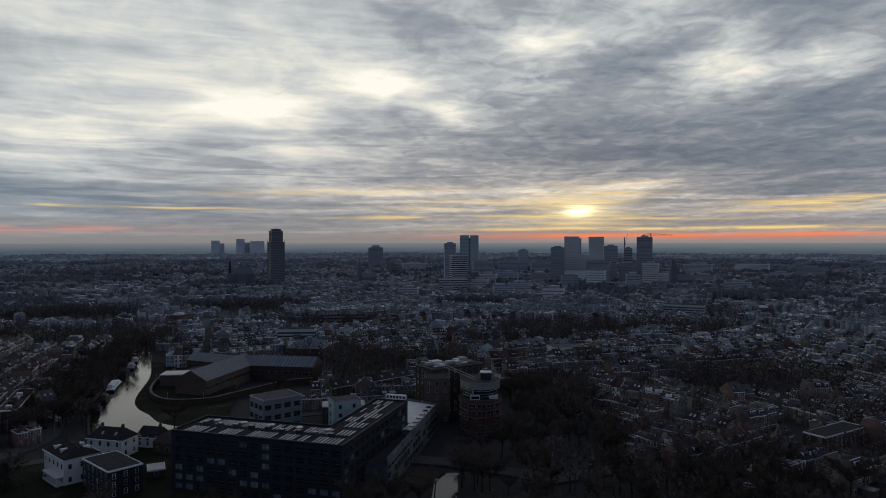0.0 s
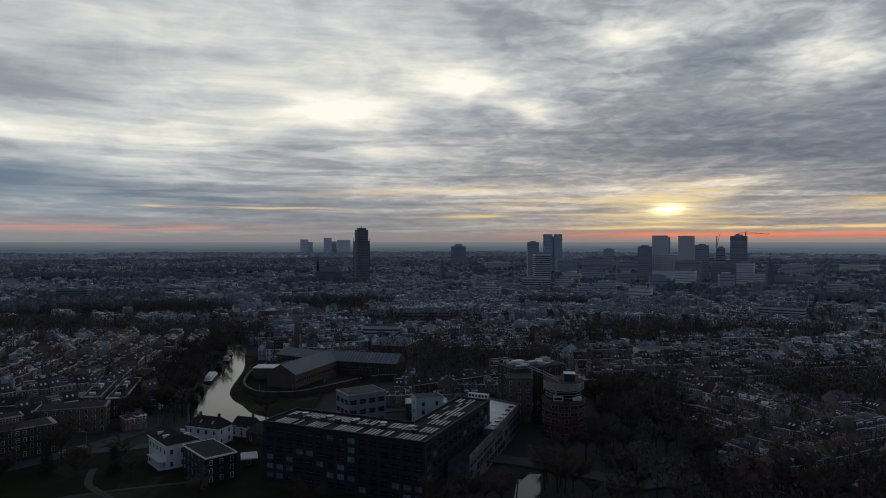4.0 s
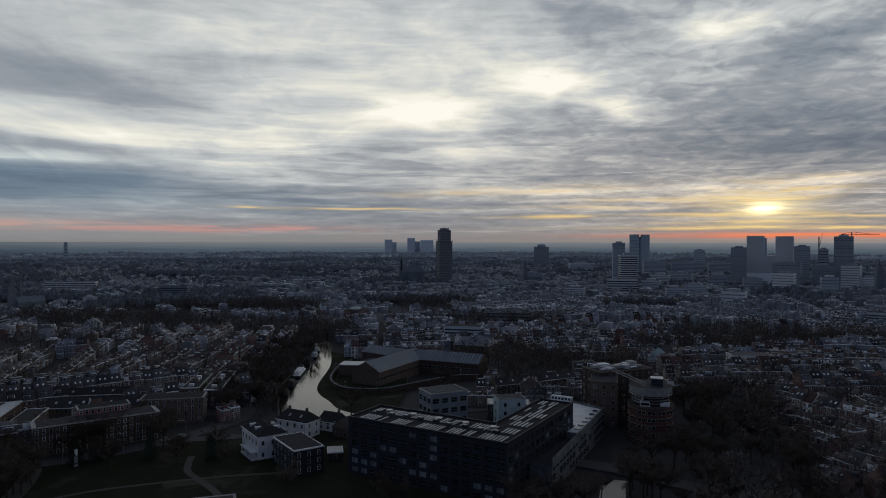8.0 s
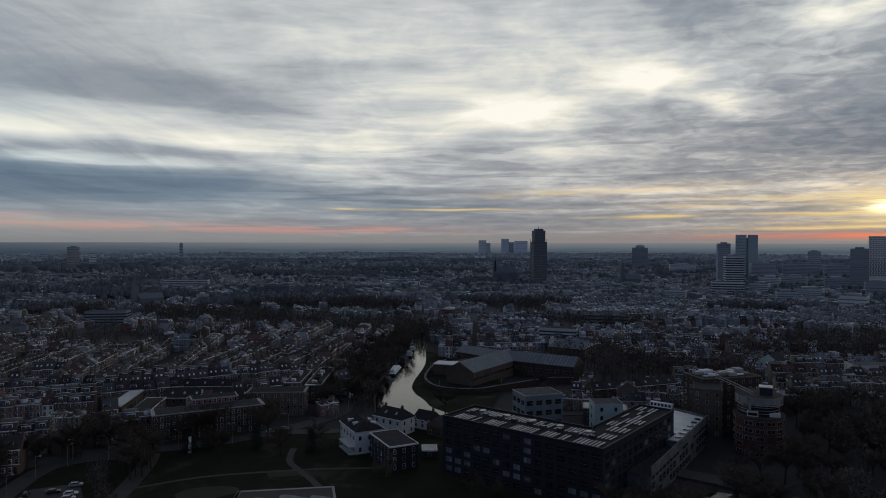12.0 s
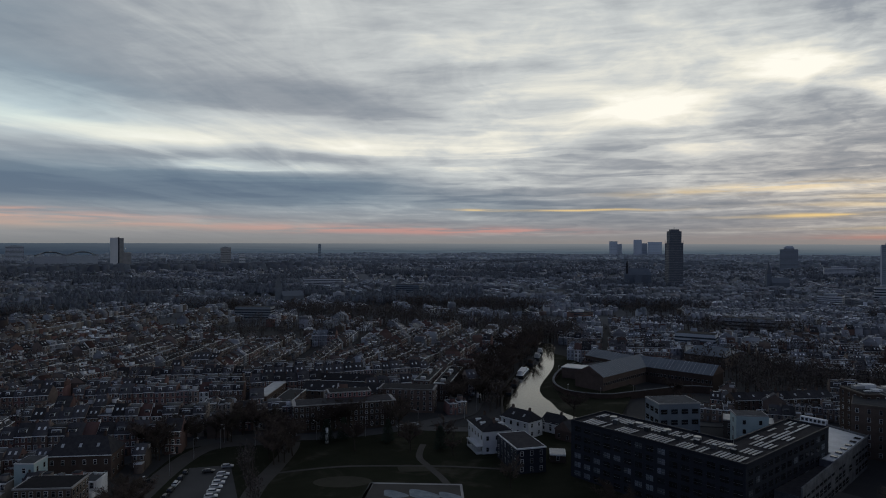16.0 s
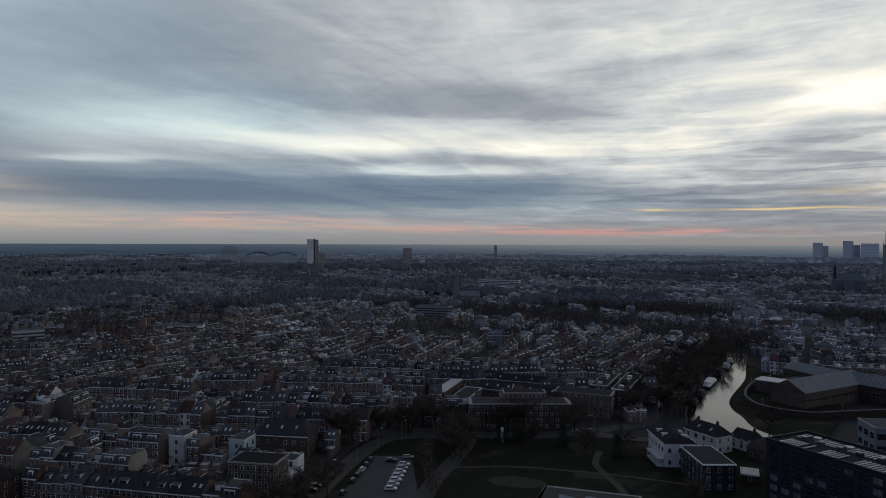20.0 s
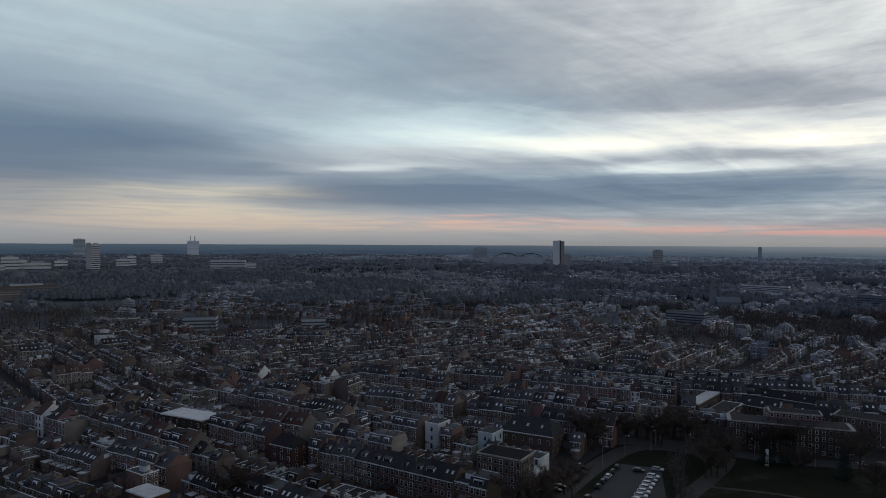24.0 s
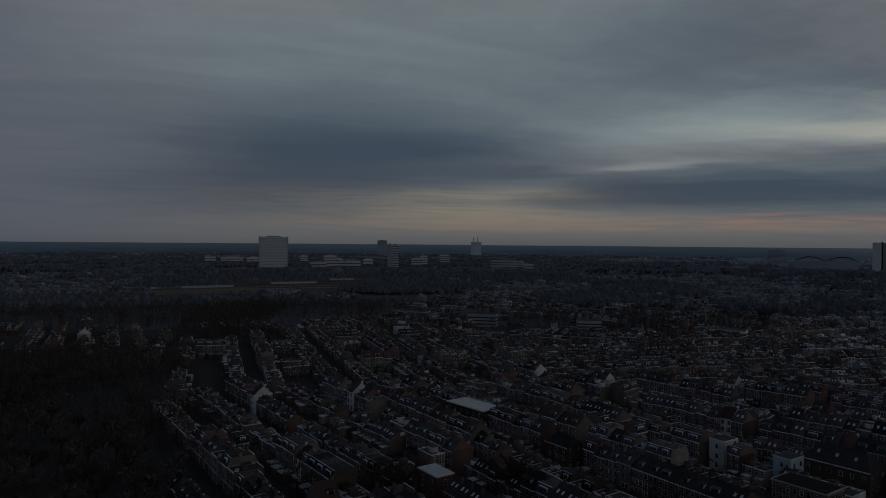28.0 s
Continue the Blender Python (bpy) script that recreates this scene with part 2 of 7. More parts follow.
# the sun itself behind thin cloud
disc = N.vec("MULTIPLY_ADD", SKY, (1 / 1.15, 1 / 0.38, 0), (-SUN_AZ / 1.15, -SUN_EL / 0.38, 0))
disc = N.math("EXPONENT", N.math("MULTIPLY", N.vec("DOT_PRODUCT", disc, disc), -1.0))
slits, _ = N.noise(N.vec("MULTIPLY", SKY, (0.25, 4.5, 1.0)), 1.0, 4.0, 0.6, 0.3)
slits = N.remap(slits, 0.36, 0.56, 0.35, 1.0, True)
disc = N.math("MULTIPLY", disc, slits)
halo = N.vec("MULTIPLY_ADD", SKY, (1 / 3.2, 1 / 1.1, 0), (-SUN_AZ / 3.2, -(SUN_EL + 0.1) / 1.1, 0))
halo = N.math("EXPONENT", N.math("MULTIPLY", N.vec("DOT_PRODUCT", halo, halo), -1.0))
cloud = N.mix(N.math("MULTIPLY", halo, N.math("MULTIPLY", slits, 0.85)), cloud, (1.0, 0.80, 0.42))
cloud = N.mix(disc, cloud, (2.6, 2.2, 1.25))
# clear dusk sky over and behind the camera
dusk = N.add("ShaderNodeTexSky", sky_type="NISHITA", sun_disc=False, sun_elevation=radians(SUN_EL), sun_rotation=radians(-SUN_AZ))
dusk_light = N.mix(1.0, dusk.outputs[0], (0.05, 0.05, 0.05), "MULTIPLY")
cloud = N.mix(N.remap(EL, 24.0, 60.0, 0.0, 0.85, True), cloud, N.mix(0.35, dusk_light, (0.094, 0.128, 0.245)))
cloud = N.mix(N.remap(N.math("COSINE", N.math("MULTIPLY", N.math("SUBTRACT", AZ, 8.0), 0.0174533)), -0.15, -0.85, 0.0, 0.92, True), cloud, N.mix(N.remap(EL, 2.0, 45.0, 0.0, 1.0, True), (0.150, 0.188, 0.290), (0.060, 0.086, 0.175)))
cloud = N.mix(N.remap(EL, -0.6, -2.5), cloud, (0.02, 0.023, 0.027))
ground_glow = N.add("ShaderNodeBackground")
N.link(cloud, ground_glow.inputs[0])
ground_glow.inputs[1].default_value = 1.0
N.link(ground_glow.outputs[0], N.add("ShaderNodeOutputWorld").inputs[0])

lamp = bpy.data.lights.new("low_sun", "SUN")
lamp.energy, lamp.angle, lamp.color = 0.12, radians(10), (1.0, 0.72, 0.45)
sun = new("low_sun", lamp)
_d = Vector((-math.sin(radians(SUN_AZ)), math.cos(radians(SUN_AZ)), math.tan(radians(SUN_EL + 2))))
sun.matrix_world = look(_d * 300, (0, 0, 0))

# ---------------------------------------------------------------- materials
def surface(name, a, b, rough=0.8, scale=1.0, vary="", amount=0.35, bump=0.15, metal=0.0, spec=0.35, coords="Object"):
    """A worn surface: two colours mixed by coarse and fine noise, and a tint of its own for each object or island."""
    m = bpy.data.materials.new(name)
    m.use_nodes = True
    n = Nodes(m.node_tree)
    at = n.add("ShaderNodeTexCoord").outputs["Object"] if coords == "Object" else n.add("ShaderNodeNewGeometry").outputs["Position"]
    coarse, _ = n.noise(at, 0.35 * scale, 4.0, 0.6)
    fine, _ = n.noise(at, 4.0 * scale, 4.0, 0.65)
    fac = n.math("ADD", n.math("MULTIPLY", n.remap(coarse, 0.3, 0.7), 0.65), n.math("MULTIPLY", n.remap(fine, 0.3, 0.7), 0.35))
    colour = n.mix(fac, a, b)
    if vary:
        rnd = n.add("ShaderNodeObjectInfo").outputs["Random"] if vary == "object" else n.add("ShaderNodeNewGeometry").outputs["Random Per Island"]
        hue = n.add("ShaderNodeHueSaturation")
        n.put(hue.inputs["Value"], n.remap(rnd, 0.0, 1.0, 1.0 - amount, 1.0 + amount))
        n.put(hue.inputs["Hue"], n.remap(n.math("FRACT", n.math("MULTIPLY", rnd, 7.3)), 0.0, 1.0, 0.485, 0.515))
        n.link(colour, hue.inputs["Color"])
        colour = hue.outputs[0]
    p = n.add("ShaderNodeBsdfPrincipled")
    n.link(colour, p.inputs["Base Color"])
    n.put(p.inputs["Roughness"], n.remap(fine, 0.2, 0.8, max(0.02, rough - 0.12), min(1.0, rough + 0.1)))
    p.inputs["Metallic"].default_value = metal
    p.inputs["Specular IOR Level"].default_value = spec
    if bump:
        bmp = n.add("ShaderNodeBump")
        bmp.inputs["Strength"].default_value = bump
        bmp.inputs["Distance"].default_value = 0.05
        n.link(fine, bmp.inputs["Height"])
        n.link(bmp.outputs[0], p.inputs["Normal"])
    n.link(p.outputs[0], n.add("ShaderNodeOutputMaterial").inputs[0])
    return m


def lamp_surface(name, colour, strength):
    m = bpy.data.materials.new(name)
    m.use_nodes = True
    n = Nodes(m.node_tree)
    e = n.add("ShaderNodeEmission")
    e.inputs[0].default_value, e.inputs[1].default_value = (*colour, 1), strength
    n.link(e.outputs[0], n.add("ShaderNodeOutputMaterial").inputs[0])
    return m


M = {}
def toned(c, grey, gain):
    """The same brick, mixed towards grey and scaled in brightness."""
    m = sum(c) / 3
    return tuple((v + (m * w - v) * grey) * gain for v, w in zip(c, (0.96, 1.0, 1.06)))


# The _far copies are greyer and lighter, a first step of painted distance haze.
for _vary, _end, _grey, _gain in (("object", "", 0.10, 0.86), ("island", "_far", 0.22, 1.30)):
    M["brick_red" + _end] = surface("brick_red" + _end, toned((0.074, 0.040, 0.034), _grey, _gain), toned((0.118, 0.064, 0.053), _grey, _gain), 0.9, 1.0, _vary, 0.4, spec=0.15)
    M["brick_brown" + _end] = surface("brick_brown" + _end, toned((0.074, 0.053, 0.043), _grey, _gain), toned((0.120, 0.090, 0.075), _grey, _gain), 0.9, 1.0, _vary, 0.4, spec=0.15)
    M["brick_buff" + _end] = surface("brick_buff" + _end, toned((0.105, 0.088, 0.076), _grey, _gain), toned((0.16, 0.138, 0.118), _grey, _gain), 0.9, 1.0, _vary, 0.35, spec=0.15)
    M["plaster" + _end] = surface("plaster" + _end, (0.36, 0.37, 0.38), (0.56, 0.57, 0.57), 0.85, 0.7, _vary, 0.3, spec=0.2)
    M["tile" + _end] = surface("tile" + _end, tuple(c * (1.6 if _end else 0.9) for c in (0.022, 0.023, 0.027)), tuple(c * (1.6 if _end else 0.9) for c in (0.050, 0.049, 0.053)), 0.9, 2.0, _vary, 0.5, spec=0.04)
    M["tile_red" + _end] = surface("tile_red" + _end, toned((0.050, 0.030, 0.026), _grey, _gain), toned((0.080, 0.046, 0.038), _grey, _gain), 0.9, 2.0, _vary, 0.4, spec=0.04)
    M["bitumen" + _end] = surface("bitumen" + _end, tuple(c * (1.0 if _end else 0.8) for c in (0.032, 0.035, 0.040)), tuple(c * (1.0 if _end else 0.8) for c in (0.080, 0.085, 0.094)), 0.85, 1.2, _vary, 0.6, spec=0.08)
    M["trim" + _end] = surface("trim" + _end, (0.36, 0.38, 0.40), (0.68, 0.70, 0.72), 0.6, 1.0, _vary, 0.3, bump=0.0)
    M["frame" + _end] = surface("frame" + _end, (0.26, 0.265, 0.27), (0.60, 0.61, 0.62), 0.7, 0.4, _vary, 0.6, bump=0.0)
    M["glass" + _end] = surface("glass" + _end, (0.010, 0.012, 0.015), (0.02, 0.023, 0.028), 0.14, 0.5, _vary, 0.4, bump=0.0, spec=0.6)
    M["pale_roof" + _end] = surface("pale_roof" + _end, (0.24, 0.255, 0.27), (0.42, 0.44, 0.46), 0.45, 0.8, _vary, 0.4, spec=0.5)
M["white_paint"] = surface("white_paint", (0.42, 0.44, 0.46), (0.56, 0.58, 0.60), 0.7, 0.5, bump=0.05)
# Wood colour with the bluish distance haze mixed in.
M["hazed_wood"] = surface("hazed_wood", (0.092, 0.104, 0.122), (0.130, 0.143, 0.163), 0.95, 0.02, "island", 0.3, bump=0.0, spec=0.05)
# Far-town colours: the bluish distance haze is mixed into each base colour.
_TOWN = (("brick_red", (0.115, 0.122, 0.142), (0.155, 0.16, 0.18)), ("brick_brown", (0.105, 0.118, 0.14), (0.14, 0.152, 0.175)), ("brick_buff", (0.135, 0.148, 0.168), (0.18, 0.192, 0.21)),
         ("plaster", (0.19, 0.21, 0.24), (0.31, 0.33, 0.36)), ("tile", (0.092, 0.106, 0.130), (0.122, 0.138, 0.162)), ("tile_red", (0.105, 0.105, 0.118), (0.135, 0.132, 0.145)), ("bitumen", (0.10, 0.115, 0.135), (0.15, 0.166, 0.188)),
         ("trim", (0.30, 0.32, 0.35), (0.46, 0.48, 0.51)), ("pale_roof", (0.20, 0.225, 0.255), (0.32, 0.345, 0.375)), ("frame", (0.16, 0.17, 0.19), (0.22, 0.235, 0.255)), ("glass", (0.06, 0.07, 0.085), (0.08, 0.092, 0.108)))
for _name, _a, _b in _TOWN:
    M[_name + "_dist"] = surface("haze_town_" + _name, tuple(min(0.6, c * 1.15) for c in _a), tuple(min(0.6, c * 1.15) for c in _b), 0.7, 0.5, "island", 0.45, bump=0.0, spec=0.2)
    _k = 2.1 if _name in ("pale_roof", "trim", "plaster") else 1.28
    M[_name + "_hazed"] = surface("zinc_town_" + _name, tuple(min(0.75, c * _k) for c in _a), tuple(min(0.75, c * _k) for c in _b), 0.6, 0.5, "island", 0.5, bump=0.0, spec=0.3)
# Two distance steps with the haze mixed into ground, wall, roof and wood colours.
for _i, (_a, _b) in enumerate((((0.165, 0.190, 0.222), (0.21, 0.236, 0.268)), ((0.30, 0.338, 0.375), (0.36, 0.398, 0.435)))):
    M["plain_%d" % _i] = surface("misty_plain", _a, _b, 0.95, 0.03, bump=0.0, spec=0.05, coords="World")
    M["far_wall_%d" % _i] = surface("hazed_wall", tuple(c * 0.90 for c in _a), tuple(c * 1.12 for c in _b), 0.8, 0.05, "island", 0.22, bump=0.0, spec=0.2)
    M["far_roof_%d" % _i] = surface("hazed_roof", tuple(c * 1.1 for c in _a), tuple(c * 1.35 for c in _b), 0.6, 0.05, "island", 0.25, bump=0.0, spec=0.3)
    M["far_wood_%d" % _i] = surface("hazed_belt", tuple(c * 0.66 for c in _a), tuple(c * 0.82 for c in _b), 0.95, 0.02, "island", 0.25, bump=0.0, spec=0.05)
# Far building colours, lightened and blued by haze put into the base colour.
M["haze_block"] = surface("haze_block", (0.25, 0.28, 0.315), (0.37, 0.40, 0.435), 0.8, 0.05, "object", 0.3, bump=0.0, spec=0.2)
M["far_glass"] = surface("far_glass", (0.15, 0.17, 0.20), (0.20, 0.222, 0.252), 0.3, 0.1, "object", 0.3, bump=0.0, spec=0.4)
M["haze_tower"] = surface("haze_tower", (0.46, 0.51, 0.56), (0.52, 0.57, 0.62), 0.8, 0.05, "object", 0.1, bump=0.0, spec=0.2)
M["grass"] = surface("grass", (0.014, 0.016, 0.010), (0.026, 0.028, 0.018), 0.95, 0.25, spec=0.03, coords="World")
_n = Nodes(M["grass"].node_tree, True)
_worn, _ = _n.noise(_n.add("ShaderNodeNewGeometry").outputs["Position"], 0.045, 5.0, 0.6, 0.5)
_bsdf = next(q for q in _n.tree.nodes if q.type == "BSDF_PRINCIPLED")
_base = _bsdf.inputs["Base Color"].links[0].from_socket
_n.link(_n.mix(_n.remap(_worn, 0.52, 0.68, 0.0, 0.8, True), _base, (0.056, 0.053, 0.040)), _bsdf.inputs["Base Color"])
M["worn_grass"] = surface("worn_grass", (0.032, 0.032, 0.022), (0.055, 0.052, 0.040), 0.95, 0.4, spec=0.1, coords="World")
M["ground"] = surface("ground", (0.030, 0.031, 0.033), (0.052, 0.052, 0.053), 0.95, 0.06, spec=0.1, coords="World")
# Ground for the farther rings, paler and bluer with haze in its colour.
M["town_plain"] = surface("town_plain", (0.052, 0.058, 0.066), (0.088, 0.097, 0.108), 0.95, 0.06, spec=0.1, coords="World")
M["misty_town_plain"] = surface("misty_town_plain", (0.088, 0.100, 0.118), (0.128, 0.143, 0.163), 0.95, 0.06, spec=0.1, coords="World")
M["asphalt"] = surface("asphalt", (0.040, 0.041, 0.043), (0.065, 0.066, 0.068), 0.85, 0.3, spec=0.25, coords="World")
M["paving"] = surface("paving", (0.036, 0.034, 0.032), (0.066, 0.062, 0.058), 0.85, 0.3, spec=0.25, coords="World")
M["concrete"] = surface("concrete", (0.20, 0.20, 0.20), (0.32, 0.32, 0.31), 0.8, 0.3, "object", 0.2)
M["dark_cladding"] = surface("dark_cladding", (0.011, 0.014, 0.021), (0.021, 0.026, 0.038), 0.6, 0.6, "object", 0.25, spec=0.2)
M["steel"] = surface("steel", (0.25, 0.26, 0.27), (0.38, 0.39, 0.40), 0.4, 1.0, metal=0.7)
M["solar"] = surface("solar", (0.20, 0.21, 0.225), (0.34, 0.35, 0.37), 0.5, 1.0, "object", 0.35, spec=0.5)
M["bark"] = surface("bark", (0.030, 0.025, 0.021), (0.055, 0.046, 0.038), 0.95, 2.0, spec=0.1)
M["twigs"] = surface("twigs", (0.060, 0.048, 0.041), (0.105, 0.083, 0.070), 0.95, 0.3, "object", 0.35, bump=0.0, spec=0.05)
M["twigs_far"] = surface("twigs_far", (0.064, 0.055, 0.051), (0.105, 0.091, 0.084), 0.95, 0.2, "island", 0.4, bump=0.0, spec=0.05)
M["evergreen"] = surface("evergreen", (0.017, 0.025, 0.019), (0.030, 0.042, 0.030), 0.95, 0.5, "object", 0.3, bump=0.0, spec=0.05)
M["white_tower"] = surface("white_tower", (0.46, 0.475, 0.49), (0.58, 0.595, 0.61), 0.7, 0.05, "object", 0.15, spec=0.3)
# Lightening by haze is included in the grey_tower, blue_glass and scaffold colours.
M["grey_tower"] = surface("grey_tower", (0.27, 0.30, 0.34), (0.36, 0.395, 0.435), 0.7, 0.05, "object", 0.25, spec=0.3)
M["blue_glass"] = surface("blue_glass", (0.27, 0.33, 0.37), (0.35, 0.42, 0.46), 0.5, 0.05, "object", 0.2, bump=0.0, spec=0.5)
M["brown_tower"] = surface("brown_tower", (0.10, 0.08, 0.072), (0.15, 0.12, 0.11), 0.8, 0.05, "object", 0.25)
M["scaffold"] = surface("scaffold", (0.082, 0.095, 0.114), (0.125, 0.141, 0.164), 0.7, 0.4, bump=0.3)
M["dark_window"] = surface("dark_window", (0.030, 0.038, 0.050), (0.05, 0.060, 0.074), 0.2, 0.3, bump=0.0, spec=0.5)
M["tyre"] = surface("tyre", (0.012, 0.012, 0.012), (0.02, 0.02, 0.02), 0.9, 3.0)
for _name, _c in (("white", (0.62, 0.63, 0.64)), ("silver", (0.34, 0.36, 0.38)), ("dark", (0.03, 0.032, 0.036)), ("red", (0.26, 0.02, 0.018)), ("blue", (0.04, 0.08, 0.18))):
    M["car_" + _name] = surface("car_" + _name, _c, tuple(c * 0.85 for c in _c), 0.25, 1.0, bump=0.0, spec=0.6)
M["paint_blue"] = surface("paint_blue", (0.06, 0.10, 0.14), (0.26, 0.29, 0.31), 0.8, 0.9, coords="World")
M["deep_brick"] = surface("deep_brick", (0.052, 0.026, 0.023), (0.090, 0.044, 0.038), 0.9, 1.0, spec=0.15)
M["weathered_wall"] = surface("weathered_wall", (0.035, 0.037, 0.041), (0.19, 0.20, 0.215), 0.85, 0.9, coords="World", spec=0.2)
M["blue_render"] = surface("blue_render", (0.115, 0.145, 0.175), (0.17, 0.205, 0.24), 0.8, 0.5)
M["blue_slate"] = surface("blue_slate", (0.075, 0.095, 0.12), (0.12, 0.145, 0.175), 0.6, 0.3)
M["white_panel"] = surface("white_panel", (0.80, 0.81, 0.82), (0.88, 0.89, 0.89), 0.6, 0.3, bump=0.0)
M["pink_wall"] = surface("pink_wall", (0.15, 0.065, 0.065), (0.21, 0.10, 0.10), 0.8, 1.0)
M["teal_wall"] = surface("teal_wall", (0.28, 0.38, 0.40), (0.40, 0.50, 0.52), 0.8, 0.6)
M["lamp_glow"] = lamp_surface("lamp_glow", (1.0, 0.86, 0.62), 1.6)

# still dark water that mirrors the sky
_m = bpy.data.materials.new("canal_water")
_m.use_nodes = True
_n = Nodes(_m.node_tree)
_p = _n.add("ShaderNodeBsdfPrincipled")
_p.inputs["Base Color"].default_value = (0.016, 0.016, 0.012, 1)
_p.inputs["Roughness"].default_value = 0.10
_p.inputs["Specular IOR Level"].default_value = 0.45
_p.inputs["Metallic"].default_value = 0.0
_p.inputs["IOR"].default_value = 1.36
_b = _n.add("ShaderNodeBump")
_b.inputs["Strength"].default_value, _b.inputs["Distance"].default_value = 0.10, 0.05
_n.link(_n.noise(_n.add("ShaderNodeNewGeometry").outputs["Position"], 0.6, 4.0, 0.6)[0], _b.inputs["Height"])
_n.link(_b.outputs[0], _p.inputs["Normal"])
_n.link(_p.outputs[0], _n.add("ShaderNodeOutputMaterial").inputs[0])
M["water"] = _m

# distant land, its evening haze painted as emission
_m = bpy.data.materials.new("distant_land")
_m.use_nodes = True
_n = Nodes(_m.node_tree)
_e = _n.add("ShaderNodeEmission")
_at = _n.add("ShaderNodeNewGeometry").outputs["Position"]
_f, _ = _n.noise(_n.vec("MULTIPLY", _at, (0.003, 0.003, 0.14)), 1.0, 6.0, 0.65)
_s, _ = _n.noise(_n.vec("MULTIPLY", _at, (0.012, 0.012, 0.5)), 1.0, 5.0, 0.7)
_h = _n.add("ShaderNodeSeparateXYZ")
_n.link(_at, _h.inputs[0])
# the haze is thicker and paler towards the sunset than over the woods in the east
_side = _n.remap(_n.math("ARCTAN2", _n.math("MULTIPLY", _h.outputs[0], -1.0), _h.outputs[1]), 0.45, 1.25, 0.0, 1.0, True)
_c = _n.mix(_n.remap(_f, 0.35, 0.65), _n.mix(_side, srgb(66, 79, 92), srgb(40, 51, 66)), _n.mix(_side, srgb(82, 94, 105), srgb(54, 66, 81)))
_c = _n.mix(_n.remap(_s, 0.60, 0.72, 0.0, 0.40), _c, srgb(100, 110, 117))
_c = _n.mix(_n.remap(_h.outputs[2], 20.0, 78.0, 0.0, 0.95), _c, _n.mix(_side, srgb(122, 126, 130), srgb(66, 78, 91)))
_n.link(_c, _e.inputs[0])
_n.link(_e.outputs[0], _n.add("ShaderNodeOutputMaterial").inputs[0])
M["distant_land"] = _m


# ---------------------------------------------------------------- mesh helpers
class Solid:
    """Collects faces with a material key each."""

    def __init__(self):
        self.v, self.f, self.m = [], [], []

    def poly(self, points, mat):
        k = len(self.v)
        self.v += [tuple(p) for p in points]
        self.f.append(tuple(range(k, k + len(points))))
        self.m.append(mat)

    def box(self, x0, x1, y0, y1, z0, z1, mat):
        self.prism([(x0, y0), (x1, y0), (x1, y1), (x0, y1)], z0, z1, mat)
        return self

    def prism(self, ring, z0, z1, mat, top=None, shrink=1.0):
        """An upright block over a counter-clockwise ring; shrink tapers its top."""
        k, n = len(self.v), len(ring)
        cx, cy = sum(p[0] for p in ring) / n, sum(p[1] for p in ring) / n
        self.v += [(x, y, z0) for x, y in ring] + [(cx + (x - cx) * shrink, cy + (y - cy) * shrink, z1) for x, y in ring]
        for i in range(n):
            j = (i + 1) % n
            self.f.append((k + i, k + j, k + n + j, k + n + i))
            self.m.append(mat)
        self.f.append(tuple(range(k + n, k + 2 * n)))
        self.m.append(top or mat)
        return self

    def gable(self, x0, x1, y0, y1, z0, z1, mat, end=None, hip=0.0):
        """A pitched roof with its ridge along x; hip pulls in the ridge's ends."""
        k, ym = len(self.v), (y0 + y1) / 2
        self.v += [(x0, y0, z0), (x1, y0, z0), (x1, y1, z0), (x0, y1, z0), (x0 + hip, ym, z1), (x1 - hip, ym, z1)]
        self.f += [(k, k + 1, k + 5, k + 4), (k + 2, k + 3, k + 4, k + 5), (k + 1, k + 2, k + 5), (k + 3, k, k + 4)]
        self.m += [mat, mat, end or mat, end or mat]
        return self

    def tube(self, a, b, ra, rb, mat, sides=4):
        a, b = Vector(a), Vector(b)
        d = (b - a).normalized()
        s = d.cross(Vector((0, 0, 1)) if abs(d.z) < 0.9 else Vector((1, 0, 0))).normalized()
        t, k = d.cross(s), len(self.v)
        for c, r in ((a, ra), (b, rb)):
            self.v += [tuple(c + (s * math.cos(q) + t * math.sin(q)) * r) for q in (2 * math.pi * i / sides for i in range(sides))]
        for i in range(sides):
            j = (i + 1) % sides
            self.f.append((k + i, k + i + sides, k + j + sides, k + j))
            self.m.append(mat)
        self.f.append(tuple(range(k + sides, k + 2 * sides)))
        self.m.append(mat)
        return self

    def add(self, other, at=(0, 0, 0), turn=0.0):
        c, s, k = math.cos(radians(turn)), math.sin(radians(turn)), len(self.v)
        self.v += [(x * c - y * s + at[0], x * s + y * c + at[1], z + at[2]) for x, y, z in other.v]
        self.f += [tuple(i + k for i in f) for f in other.f]
        self.m += other.m
        return self

    def data(self, name):
        keys = list(dict.fromkeys(self.m))
        mesh = bpy.data.meshes.new(name)
        mesh.from_pydata(self.v, [], self.f)
        for key in keys:
            mesh.materials.append(M[key])
        mesh.polygons.foreach_set("material_index", [keys.index(k) for k in self.m])
        mesh.update()
        return mesh

    def tris(self):
        out, mats = [], []
        for f, m in zip(self.f, self.m):
            for i in range(1, len(f) - 1):
                out.append((f[0], f[i], f[i + 1]))
                mats.append(m)
        return np.array(self.v, np.float32), np.array(out, np.int32), mats


def part(name, solid, parent=None, label="", at=(0, 0, 0), turn=0.0):
    """Links a Solid, or a mesh that others share, as one object under a thing."""
    ob = new(name, solid.data(name) if isinstance(solid, Solid) else solid)
    ob.parent = parent
    ob.matrix_basis = pose(*at, 0, 0, turn)
    return tagged(ob, label)


